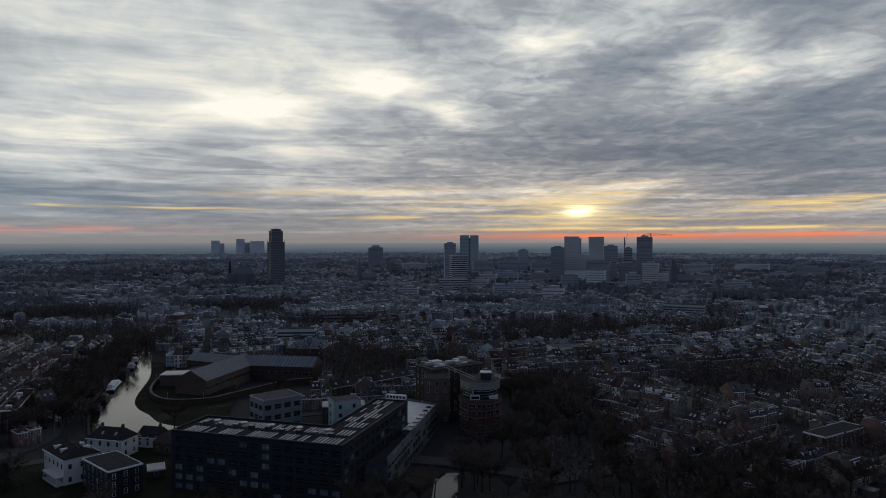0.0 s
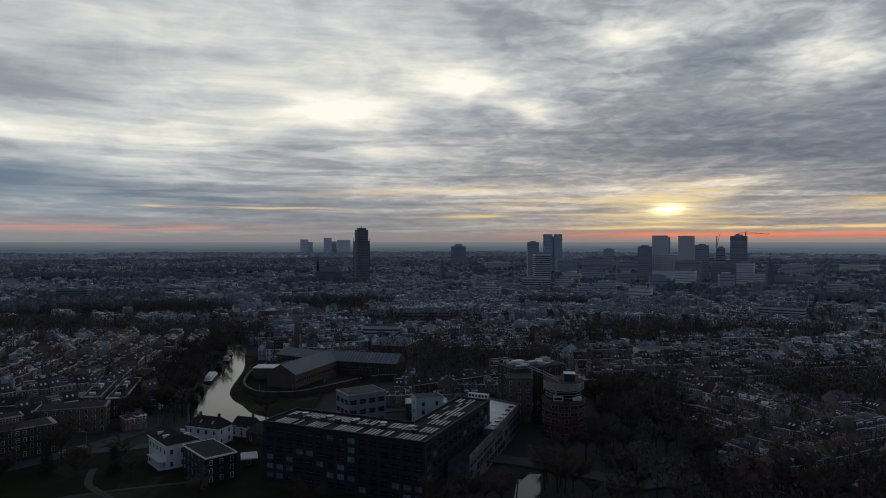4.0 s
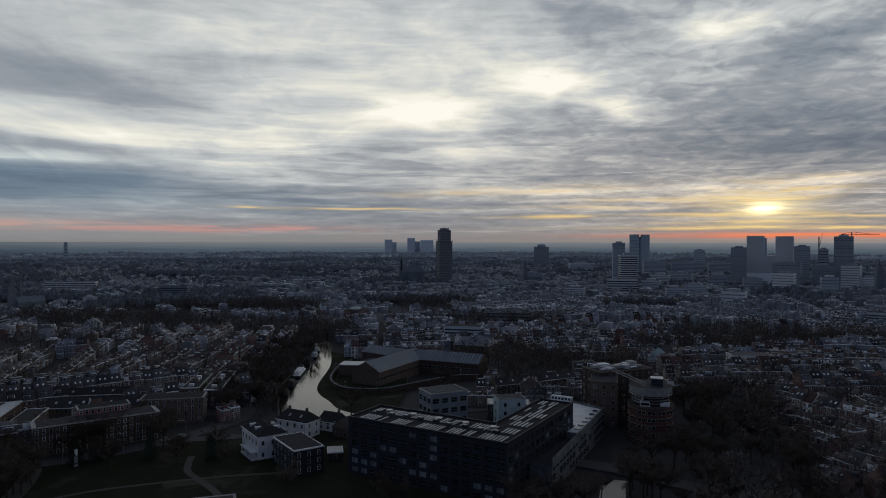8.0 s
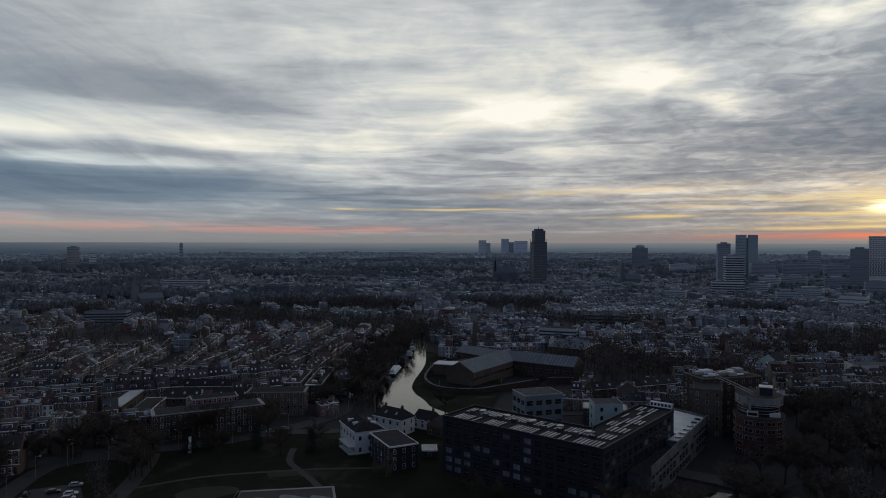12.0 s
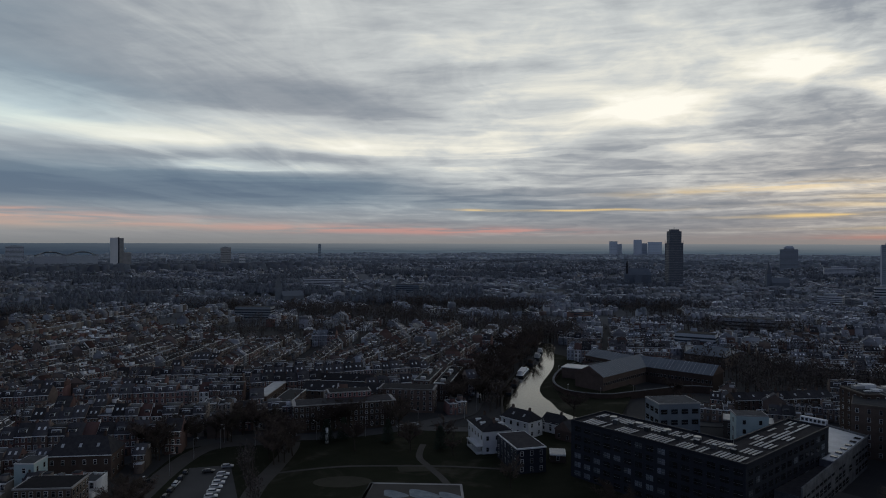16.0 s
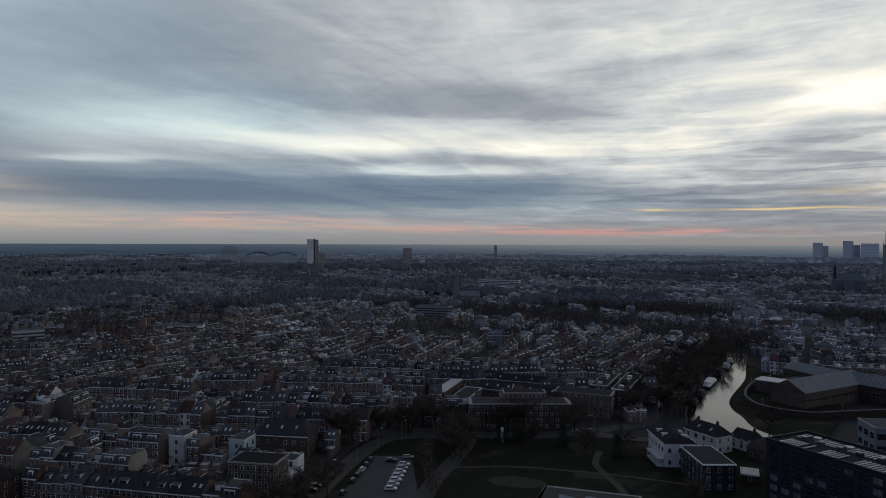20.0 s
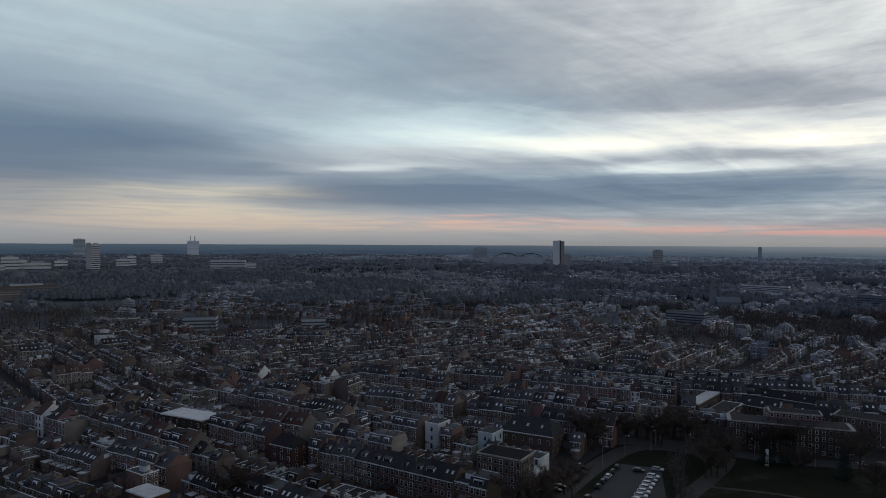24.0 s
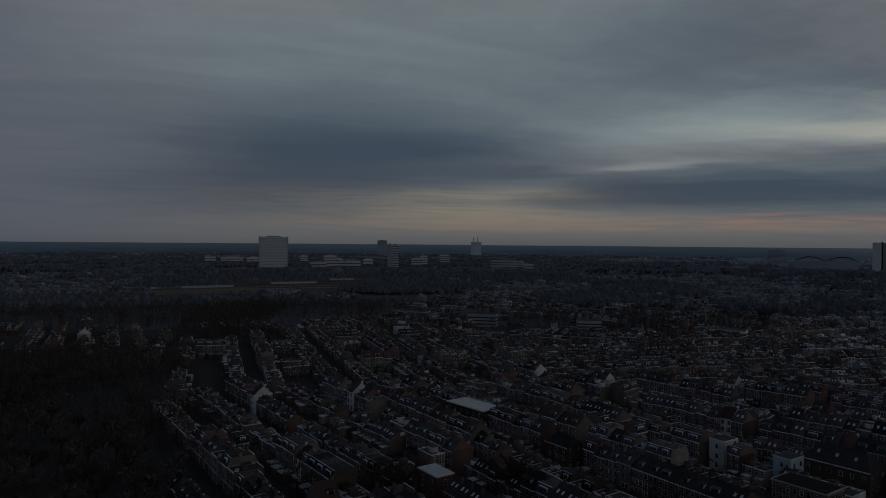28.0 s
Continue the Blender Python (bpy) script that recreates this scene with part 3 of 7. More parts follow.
def thing(name, label, category, at=(0, 0, 0), turn=0.0, group=""):
    ob = new(name)
    ob.matrix_basis = pose(*at, 0, 0, turn)
    return tagged(ob, label, category, group)


def structure(name, solid, label=""):
    return tagged(part(name, solid), label, "", "", "structure")


def stuff(name, placed, label, category):
    """Many copies of a few Solids, joined into one mesh: placed is a list of (Solid, x, y, z, turn, size)."""
    by, V, F, K = {}, [], [], []
    for item in placed:
        by.setdefault(id(item[0]), []).append(item)
    keys, base = [], 0
    for items in by.values():
        v, f, m = items[0][0].tris()
        for k in m:
            if k not in keys:
                keys.append(k)
        idx = np.array([keys.index(k) for k in m], np.int32)
        q = np.array([it[1:] for it in items], np.float32)
        c, s = np.cos(np.radians(q[:, 3]))[:, None], np.sin(np.radians(q[:, 3]))[:, None]
        g = q[:, 4][:, None]
        x = (v[:, 0] * c - v[:, 1] * s) * g + q[:, 0][:, None]
        y = (v[:, 0] * s + v[:, 1] * c) * g + q[:, 1][:, None]
        z = v[:, 2] * g + q[:, 2][:, None]
        V.append(np.stack([x, y, z], -1).reshape(-1, 3))
        F.append((f[None] + (np.arange(len(items)) * len(v) + base)[:, None, None]).reshape(-1, 3))
        K.append(np.tile(idx, len(items)))
        base += len(items) * len(v)
    V, F, K = np.concatenate(V), np.concatenate(F), np.concatenate(K)
    mesh = bpy.data.meshes.new(name)
    mesh.vertices.add(len(V))
    mesh.vertices.foreach_set("co", V.ravel())
    mesh.loops.add(F.size)
    mesh.loops.foreach_set("vertex_index", F.ravel().astype(np.int32))
    mesh.polygons.add(len(F))
    mesh.polygons.foreach_set("loop_start", np.arange(0, F.size, 3, dtype=np.int32))
    for k in keys:
        mesh.materials.append(M[k])
    mesh.polygons.foreach_set("material_index", K.astype(np.int32))
    mesh.update(calc_edges=True)
    return tagged(new(name, mesh), label, category, "", "stuff")


def polar(az, dist, z=0.0):
    """A place by its bearing to the left of +y and its distance from the hovering point."""
    return (-dist * math.sin(radians(az)), dist * math.cos(radians(az)), z)


def inside(ring, x, y):
    hit = False
    for (ax, ay), (bx, by) in zip(ring, ring[1:] + ring[:1]):
        if (ay > y) != (by > y) and x < (bx - ax) * (y - ay) / (by - ay) + ax:
            hit = not hit
    return hit


def ribbon(points, width, z, thick, mat):
    """A road or path along points, as a low slab."""
    s = Solid()
    left, right = [], []
    for i, p in enumerate(points):
        a, b = Vector(points[max(0, i - 1)]), Vector(points[min(len(points) - 1, i + 1)])
        n = (b - a).normalized()
        n = Vector((-n.y, n.x)) * width / 2
        left.append(Vector(p) + n)
        right.append(Vector(p) - n)
    for a, b in zip(left, right):
        s.v += [(a.x, a.y, z - thick), (b.x, b.y, z - thick), (a.x, a.y, z), (b.x, b.y, z)]
    last = 4 * (len(points) - 1)
    for k in range(0, last, 4):
        s.f += [(k + 3, k + 7, k + 6, k + 2), (k + 1, k + 5, k + 7, k + 3), (k + 4, k, k + 2, k + 6)]
    s.f += [(0, 1, 3, 2), (last + 1, last, last + 2, last + 3)]
    s.m += [mat] * len(s.f)
    return s


def smooth(points, steps=6):
    """Catmull-Rom through points."""
    out, p = [], [Vector(q) for q in points]
    for i in range(len(p) - 1):
        a, b, c, d = p[max(0, i - 1)], p[i], p[i + 1], p[min(len(p) - 1, i + 2)]
        for k in range(steps):
            t = k / steps
            out.append(tuple(0.5 * (2 * b + (c - a) * t + (2 * a - 5 * b + 4 * c - d) * t * t + (3 * b - a - 3 * c + d) * t ** 3)))
    return out + [tuple(p[-1])]


# ---------------------------------------------------------------- ground, water, roads
PARK = [(-186, 88), (-212, 118), (-240, 160), (-240, 190), (-226, 200), (-206, 214), (-184, 242), (-160, 290), (-140, 300), (-95, 262), (-20, 200), (60, 190), (60, 0), (-120, 40)]
CANAL = smooth([(-246, 540), (-226, 500), (-204, 450), (-190, 412), (-174, 364), (-160, 325), (-140, 296), (-112, 284)], 4)
CANAL_WEST = smooth([(-242, 516), (-236, 500), (-223, 474), (-207, 420), (-190, 362), (-177, 331), (-162, 302), (-148, 284), (-110, 272)], 4)
CANAL_EAST = smooth([(-230, 516), (-220, 500), (-209, 473), (-186, 420), (-169, 364), (-158, 341), (-145, 326), (-131, 310), (-100, 296)], 4)
GRIFT = [(1.5, 244), (0.5, 222), (-2, 180), (-11, 100)]
PRISON = [(-192, 425), (-172, 350), (-158, 320), (-120, 275), (-70, 270), (-72, 360), (-68, 440), (-130, 452), (-180, 450)]
OFFICE = [(-104, 205), (-100, 320), (-40, 330), (-28, 362), (42, 366), (44, 250), (0, 190), (-40, 190)]
WHITE = [(-156, 228), (-135, 295), (-95, 288), (-95, 215), (-120, 205)]
QUAY = [(-158, 275), (-176, 290), (-205, 345), (-230, 412), (-262, 530), (-235, 540), (-196, 475), (-146, 300)]
GROVE = [(44, 250), (68, 244), (77, 262), (75, 335), (86, 400), (42, 400)]
SOUTH = [(-5, 150), (240, 90), (215, 165), (140, 222), (100, 236), (70, 246), (44, 252), (4, 250)]
EASTWOOD = [polar(113.4, 150)[:2], polar(115, 300)[:2], polar(117, 420)[:2], polar(116.5, 560)[:2], polar(140, 600)[:2], polar(140, 150)[:2]]
BASIN = [(-172, 332), (-150, 350), (-96, 320), (-95, 262), (-165, 268), (-182, 300)]
KEEP = [BASIN, EASTWOOD, SOUTH, PARK, PRISON, OFFICE, WHITE, QUAY, GROVE]

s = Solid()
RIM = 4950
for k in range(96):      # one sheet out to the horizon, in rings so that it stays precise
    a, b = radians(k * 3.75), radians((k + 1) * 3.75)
    # The rings step paler and bluer outwards: haze laid into the ground colour.
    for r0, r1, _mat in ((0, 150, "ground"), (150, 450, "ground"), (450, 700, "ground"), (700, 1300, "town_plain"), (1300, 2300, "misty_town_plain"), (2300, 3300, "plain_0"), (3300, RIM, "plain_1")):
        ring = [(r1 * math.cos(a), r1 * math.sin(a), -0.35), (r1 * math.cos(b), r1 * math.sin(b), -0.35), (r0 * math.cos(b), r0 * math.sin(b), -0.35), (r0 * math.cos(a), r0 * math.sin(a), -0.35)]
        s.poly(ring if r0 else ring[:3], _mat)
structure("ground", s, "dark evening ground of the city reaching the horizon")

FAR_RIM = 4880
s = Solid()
for k in range(320):     # low glowing ridge painted with haze and land that ends the view
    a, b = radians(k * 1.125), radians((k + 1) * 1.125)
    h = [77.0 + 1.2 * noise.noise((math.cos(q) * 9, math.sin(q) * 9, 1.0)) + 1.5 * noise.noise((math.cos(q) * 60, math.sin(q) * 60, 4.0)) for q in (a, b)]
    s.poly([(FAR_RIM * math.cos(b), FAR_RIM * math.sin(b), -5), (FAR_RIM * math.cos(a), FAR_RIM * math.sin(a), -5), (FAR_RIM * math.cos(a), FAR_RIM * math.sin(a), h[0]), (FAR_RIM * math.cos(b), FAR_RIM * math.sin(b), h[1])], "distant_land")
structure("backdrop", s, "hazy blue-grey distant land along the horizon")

s = Solid()
for (a, b), (c, d) in zip(zip(CANAL_WEST, CANAL_EAST), list(zip(CANAL_WEST, CANAL_EAST))[1:]):
    s.poly([(*a, -0.25), (*c, -0.25), (*d, -0.25), (*b, -0.25)], "water")
structure("water", s, "still canal water mirroring the pale evening sky")
structure("water", ribbon(GRIFT, 8.5, -0.25, 0.05, "water"), "narrow stream mirroring the sky beside the bridge")
structure("quay", ribbon(CANAL_WEST, 1.2, 0.25, 0.7, "paving"), "stone quay edge along the canal")

s = Solid()
s.poly([(x, y, 0.0) for x, y in [(-228, 196), (-240, 176), (-232, 158), (-212, 128), (-186, 92), (-120, 42), (40, 40), (50, 170), (-20, 196), (-95, 250), (-120, 285), (-152, 268), (-184, 236), (-205, 207)]][::-1], "grass")
for (ax, ay), (bx, by) in zip(CANAL_EAST[8:], CANAL_EAST[9:]):      # bank of the bastion, rising from the water
    inner = [(x + (-118 - x) * 0.16, y + (385 - y) * 0.16) for x, y in ((ax, ay), (bx, by))]
    deep = [(x + (-118 - x) * 0.98, y + (385 - y) * 0.98) for x, y in ((ax, ay), (bx, by))]
    s.poly([(ax, ay, -0.3), (bx, by, -0.3), (*inner[1], 1.2), (*inner[0], 1.2)], "grass")
    s.poly([(*inner[0], 1.2), (*inner[1], 1.2), (*deep[1], 0.9), (*deep[0], 0.9)], "grass")
structure("lawn", s, "dark green park lawn and grassy bank")
s = Solid()
s.poly([(x, y, 0.012) for x, y in smooth([(-148, 196), (-140, 202), (-138, 207), (-150, 204), (-152, 200), (-148, 196)], 4)[:-1]], "worn_grass")
s.poly([(-158.7 + 8.5 * math.cos(q) - 3.0 * math.sin(q), 176.4 + 6.0 * math.cos(q) + 4.6 * math.sin(q), 0.014) for q in (2 * math.pi * k / 24 for k in range(24))], "worn_grass")
structure("worn_lawn", s, "trampled bare patches in the lawn")

ROAD_MAIN = smooth([(-262, 92), (-246, 128), (-243, 165), (-230, 194), (-206, 210), (-186, 236), (-172, 276), (-178, 300), (-196, 340), (-214, 392), (-236, 460), (-262, 540)])
ROAD_LOOP = smooth([(-150, 60), (-186, 104), (-208, 132), (-224, 156), (-231, 174), (-224, 188), (-208, 198)])
structure("road", ribbon(ROAD_MAIN, 9, 0.03, 0.3, "asphalt"), "grey asphalt city street")
structure("road", ribbon(ROAD_LOOP, 8, 0.034, 0.3, "paving"), "curved paved park road")
structure("road", ribbon(smooth([(-184, 243), (-150, 262), (-118, 300), (-60, 330), (-20, 345)]), 7, 0.022, 0.3, "asphalt"), "street beside the white houses")
structure("road", ribbon([(-30, 262), (2, 254), (40, 236), (76, 250), (140, 215), (220, 190)], 9, 0.55, 0.9, "asphalt"), "asphalt street over a low bridge")
s = Solid()
for k in range(6):
    x, y = 66 + k * 4.5, 252.5 - k * 4.2
    s.prism([(x, y), (x + 2.2, y - 2.0), (x + 2.35, y - 1.8), (x + 0.15, y + 0.2)], 0.55, 0.566, "trim")
structure("road_marking", s, "white painted road dashes")
s = Solid()
s.poly([(x, y, 0.04) for x, y in [(-216, 155), (-187, 119), (-168, 139), (-206, 166)]], "asphalt")
structure("car_park", s, "asphalt car park with two rows")
s = ribbon(smooth([(-186, 168), (-171, 187), (-152, 201), (-134, 212), (-112, 222)]), 1.6, 0.03, 0.2, "paving")
structure("path", s, "pale narrow path across the lawn")
structure("path", ribbon(smooth([(-168, 140), (-180, 156), (-189, 172), (-200, 190), (-208, 200)]), 6.5, 0.034, 0.2, "paving"), "wide paved park walk")
structure("path", ribbon(smooth([(-160, 228), (-152, 214), (-143, 207), (-130, 198), (-114, 184), (-100, 168)]), 2.6, 0.038, 0.2, "paving"), "forked gravel path by the trees")

# skate court: a pale slab with painted bowls
s = Solid()
COURT = [(-149, 181), (-138, 160), (-108, 177), (-122, 197)]
s.prism(COURT, -0.2, 0.10, "paving")
court = structure("skate_court", s, "pale concrete skate court with blue painted bowls")
for x, y, r in ((-136, 177, 4.5), (-128, 182, 5.5), (-130, 172, 4.0), (-120, 186, 4.0)):
    ring = [(x + r * (1 + 0.25 * math.sin(3 * q)) * math.cos(q), y + 0.75 * r * (1 + 0.2 * math.cos(2 * q)) * math.sin(q)) for q in (2 * math.pi * i / 20 for i in range(20))]
    part("bowl", Solid().prism(ring, 0.05, 0.115, "paint_blue"), court, "worn blue and white painted bowl")
part("kerb", ribbon(COURT + COURT[:2], 1.4, 0.16, 0.3, "concrete"), court, "pale concrete kerb")

# ---------------------------------------------------------------- terraced houses
def window_solid(w, h, end=""):
    """A sash window that looks to -y: white frame and two panes."""
    s = Solid()
    s.box(-w / 2, w / 2, -0.05, 0.05, 0, h, "frame" + end)
    s.box(-w / 2 + 0.12, w / 2 - 0.12, -0.07, -0.02, 0.12, h * 0.56, "glass" + end)
    s.box(-w / 2 + 0.12, w / 2 - 0.12, -0.07, -0.02, h * 0.56 + 0.1, h - 0.12, "glass" + end)
    return s


def house_pieces(rng, style, wall, floors, end=""):
    """The pieces of one terraced house, its front to -y: a list of (name, Solid, place, turn)."""
    w, d = (rng.choice((5.2, 5.8, 6.4)), rng.choice((8.6, 9.4, 10.2))) if floors == 3 else (rng.choice((4.6, 5.0, 5.4)), rng.choice((7.4, 8.0, 8.6)))
    e = floors * 2.85 + (0.3 if floors == 3 else 0.0)
    y0, y1 = -d / 2, d / 2
    roof_mat = ("tile" if rng.random() < 0.88 else "tile_red") + end
    out = []
    if style == "gable":
        h = (3.4 if floors == 3 else 2.5) + rng.random()
        body = Solid().box(-w / 2, w / 2, y0, y1, -0.4, e, wall + end)
        body.gable(-w / 2, w / 2, y0, y1, e - 0.001, e + h - 0.12, wall + end)
        roof = Solid()
        o, t = 0.25, 0.14
        for sy in (-1, 1):
            a, b = (sy * (d / 2 + o), e - 0.12), (0.0, e + h)
            k = len(roof.v)
            roof.v += [(-w / 2, a[0], a[1]), (w / 2, a[0], a[1]), (w / 2, b[0], b[1]), (-w / 2, b[0], b[1]),
                       (-w / 2, a[0], a[1] + t), (w / 2, a[0], a[1] + t), (w / 2, b[0], b[1] + t), (-w / 2, b[0], b[1] + t)]
            roof.f += [(k, k + 1, k + 5, k + 4), (k + 4, k + 5, k + 6, k + 7), (k + 1, k + 2, k + 6, k + 5), (k + 3, k, k + 4, k + 7)]
            roof.m += [roof_mat] * 4
        out += [("wall", body, (0, 0, 0), 0), ("roof", roof, (0, 0, 0), 0)]
        for sy in (-1, 1):
            if rng.random() < 0.7:      # roof dormer
                dx = rng.uniform(-w / 5, w / 5)
                dw = rng.uniform(1.8, 3.6)
                dm = Solid().box(dx - dw / 2, dx + dw / 2, min(sy * 0.6, sy * (d / 2 - 1.2)), max(sy * 0.6, sy * (d / 2 - 1.2)), e + 0.7, e + 2.3, "trim" + end)
                dm.box(dx - dw / 2 - 0.15, dx + dw / 2 + 0.15, min(sy * 0.3, sy * (d / 2 - 1.0)), max(sy * 0.3, sy * (d / 2 - 1.0)), e + 2.3, e + 2.45, "bitumen" + end)
                dm.box(dx - dw / 2 + 0.15, dx + dw / 2 - 0.15, min(sy * (d / 2 - 1.25), sy * (d / 2 - 1.17)), max(sy * (d / 2 - 1.25), sy * (d / 2 - 1.17)), e + 1.05, e + 2.1, "glass" + end)
                out.append(("dormer", dm, (0, 0, 0), 0))
            elif rng.random() < 0.6:
                for dx in (-w / 5, w / 5):
                    sk = Solid()
                    yy, z = sy * d / 4, e + h / 2
                    sl = -sy * h / (d / 2)
                    sk.poly([(dx - 0.4, yy - 0.55, z + 0.2 - 0.55 * sl * 1), (dx + 0.4, yy - 0.55, z + 0.2 - 0.55 * sl), (dx + 0.4, yy + 0.55, z + 0.2 + 0.55 * sl), (dx - 0.4, yy + 0.55, z + 0.2 + 0.55 * sl)], "trim" + end)
                    out.append(("skylight", sk, (0, 0, 0), 0))
        top = e + h
    elif style == "mansard":
        h = 2.7
        body = Solid().box(-w / 2, w / 2, y0, y1, -0.4, e, wall + end)
        roof = Solid()
        ring0 = [(-w / 2, y0 - 0.1), (w / 2, y0 - 0.1), (w / 2, y1 + 0.1), (-w / 2, y1 + 0.1)]
        k = len(roof.v)
        roof.v += [(x, y, e) for x, y in ring0] + [(x, y * 0.74, e + h) for x, y in ring0]
        roof.f += [(k, k + 1, k + 5, k + 4), (k + 1, k + 2, k + 6, k + 5), (k + 2, k + 3, k + 7, k + 6), (k + 3, k, k + 4, k + 7), (k + 4, k + 5, k + 6, k + 7)]
        roof.m += [roof_mat, wall + end, roof_mat, wall + end, "bitumen" + end]
        roof.box(-w / 2, w / 2, y0 * 0.76, y0 * 0.72, e + h - 0.02, e + h + 0.14, "trim" + end)
        roof.box(-w / 2, w / 2, y1 * 0.72, y1 * 0.76, e + h - 0.02, e + h + 0.14, "trim" + end)
        out += [("wall", body, (0, 0, 0), 0), ("roof", roof, (0, 0, 0), 0)]
        dw = rng.uniform(1.6, w - 1.6)
        for sy in (-1, 1):
            ya, yb = sorted((sy * (d / 2 - 0.35), sy * (d / 2 - 2.2)))
            dm = Solid().box(-dw / 2, dw / 2, ya, yb, e + 0.35, e + 2.2, "trim" + end)
            ya, yb = sorted((sy * (d / 2 - 0.38), sy * (d / 2 - 0.31)))
            dm.box(-dw / 2 + 0.2, -0.06, ya, yb, e + 0.7, e + 1.95, "glass" + end).box(0.06, dw / 2 - 0.2, ya, yb, e + 0.7, e + 1.95, "glass" + end)
            out.append(("dormer", dm, (0, 0, 0), 0))
        top = e + h
    else:
        body = Solid().box(-w / 2, w / 2, y0, y1, -0.4, e, wall + end)
        cover = ("pale_roof" if rng.random() < 0.25 else "bitumen") + end
        roof = Solid().box(-w / 2 + 0.2, w / 2 - 0.2, y0 + 0.2, y1 - 0.2, e - 0.05, e + 0.12, cover)
        for a, b, c, g in ((-w / 2, w / 2, y0 - 0.1, y0 + 0.2), (-w / 2, w / 2, y1 - 0.2, y1 + 0.1), (-w / 2, -w / 2 + 0.2, y0 + 0.2, y1 - 0.2)):
            roof.box(a, b, c, g, e - 0.1, e + 0.28, "trim" + end)
        out += [("wall", body, (0, 0, 0), 0), ("roof", roof, (0, 0, 0), 0)]
        if rng.random() < 0.65:
            x, y = rng.uniform(-w / 4, w / 4), rng.uniform(-d / 5, d / 5)
            hut = Solid().box(x - 1.1, x + 1.1, y - 1.3, y + 1.3, e + 0.12, e + 2.0, rng.choice(("plaster", "trim", wall)) + end)
            hut.box(x - 1.2, x + 1.2, y - 1.4, y + 1.4, e + 2.0, e + 2.12, "bitumen" + end)
            out.append(("roof_hut", hut, (0, 0, 0), 0))
        for _ in range(rng.randint(1, 3)):
            x, y = rng.uniform(-w / 2.6, w / 2.6), rng.choice((-1, 1)) * rng.uniform(d / 4, d / 2.6)
            out.append(("skylight", Solid().box(x - 0.5, x + 0.5, y - 0.6, y + 0.6, e + 0.12, e + 0.4, "pale_roof" + end), (0, 0, 0), 0))
        top = e
    cy = rng.uniform(-d / 6, d / 6)
    out.append(("chimney", Solid().box(w / 2 - 0.75, w / 2 - 0.05, cy - 0.45, cy + 0.45, e - 0.5, top + 0.9, wall + end).box(w / 2 - 0.62, w / 2 - 0.2, cy - 0.3, cy + 0.3, top + 0.9, top + 1.2, "tile_red" + end), (0, 0, 0), 0))
    if style != "flat":
        out.append(("gutter", Solid().box(-w / 2, w / 2, y0 - 0.3, y0 - 0.002, e - 0.3, e - 0.02, "trim" + end), (0, 0, 0), 0))
        out.append(("gutter", Solid().box(-w / 2, w / 2, y1 + 0.002, y1 + 0.3, e - 0.3, e - 0.02, "trim" + end), (0, 0, 0), 0))
    win = window_solid(1.3, 1.9, end)
    for fl in range(floors):
        for x in ((-w / 4, w / 4) if w < 5.5 else (-w / 3, 0.0, w / 3)):
            if not (fl == 0 and x > 0):
                out.append(("window", win, (x, y0, fl * 2.85 + 0.8), 0))
            out.append(("window", win, (x, y1, fl * 2.85 + 0.8), 180))
    out.append(("door", Solid().box(w / 4 - 0.5, w / 4 + 0.5, y0 - 0.06, y0 + 0.03, 0.05, 2.25, "bitumen" + end).box(w / 4 - 0.4, w / 4 + 0.4, y0 - 0.08, y0, 2.3, 2.7, "glass" + end), (0, 0, 0), 0))
    if floors == 3:
        out.append(("string_course", Solid().box(-w / 2, w / 2, y0 - 0.1, y0 - 0.003, 3.45, 3.65, "trim" + end), (0, 0, 0), 0))
    # a rear extension with a flat roof
    if rng.random() < 0.7:
        q = rng.uniform(2.5, 4.5)
        out.append(("extension", Solid().box(-w / 2 + 0.1, w / 8, y1 + 0.003, y1 + q, -0.4, 3.0, wall + end).box(-w / 2, w / 8 + 0.1, y1 + 0.31, y1 + q + 0.1, 3.0, 3.2, rng.choice(("bitumen", "pale_roof", "trim")) + end), (0, 0, 0), 0))
    return out, w, d


WALLS = {"brick_red": "red-brown brick", "brick_brown": "dark brown brick", "brick_buff": "buff brick", "plaster": "white plastered"}
ROOFS = {"gable": "a dark pitched tile roof", "mansard": "a steep mansard roof and dormer", "flat": "a flat roof with pale edges"}
rng = random.Random(7)
NEAR, FAR, DIST, HAZED, LOW, TALL = [], [], [], [], [], []


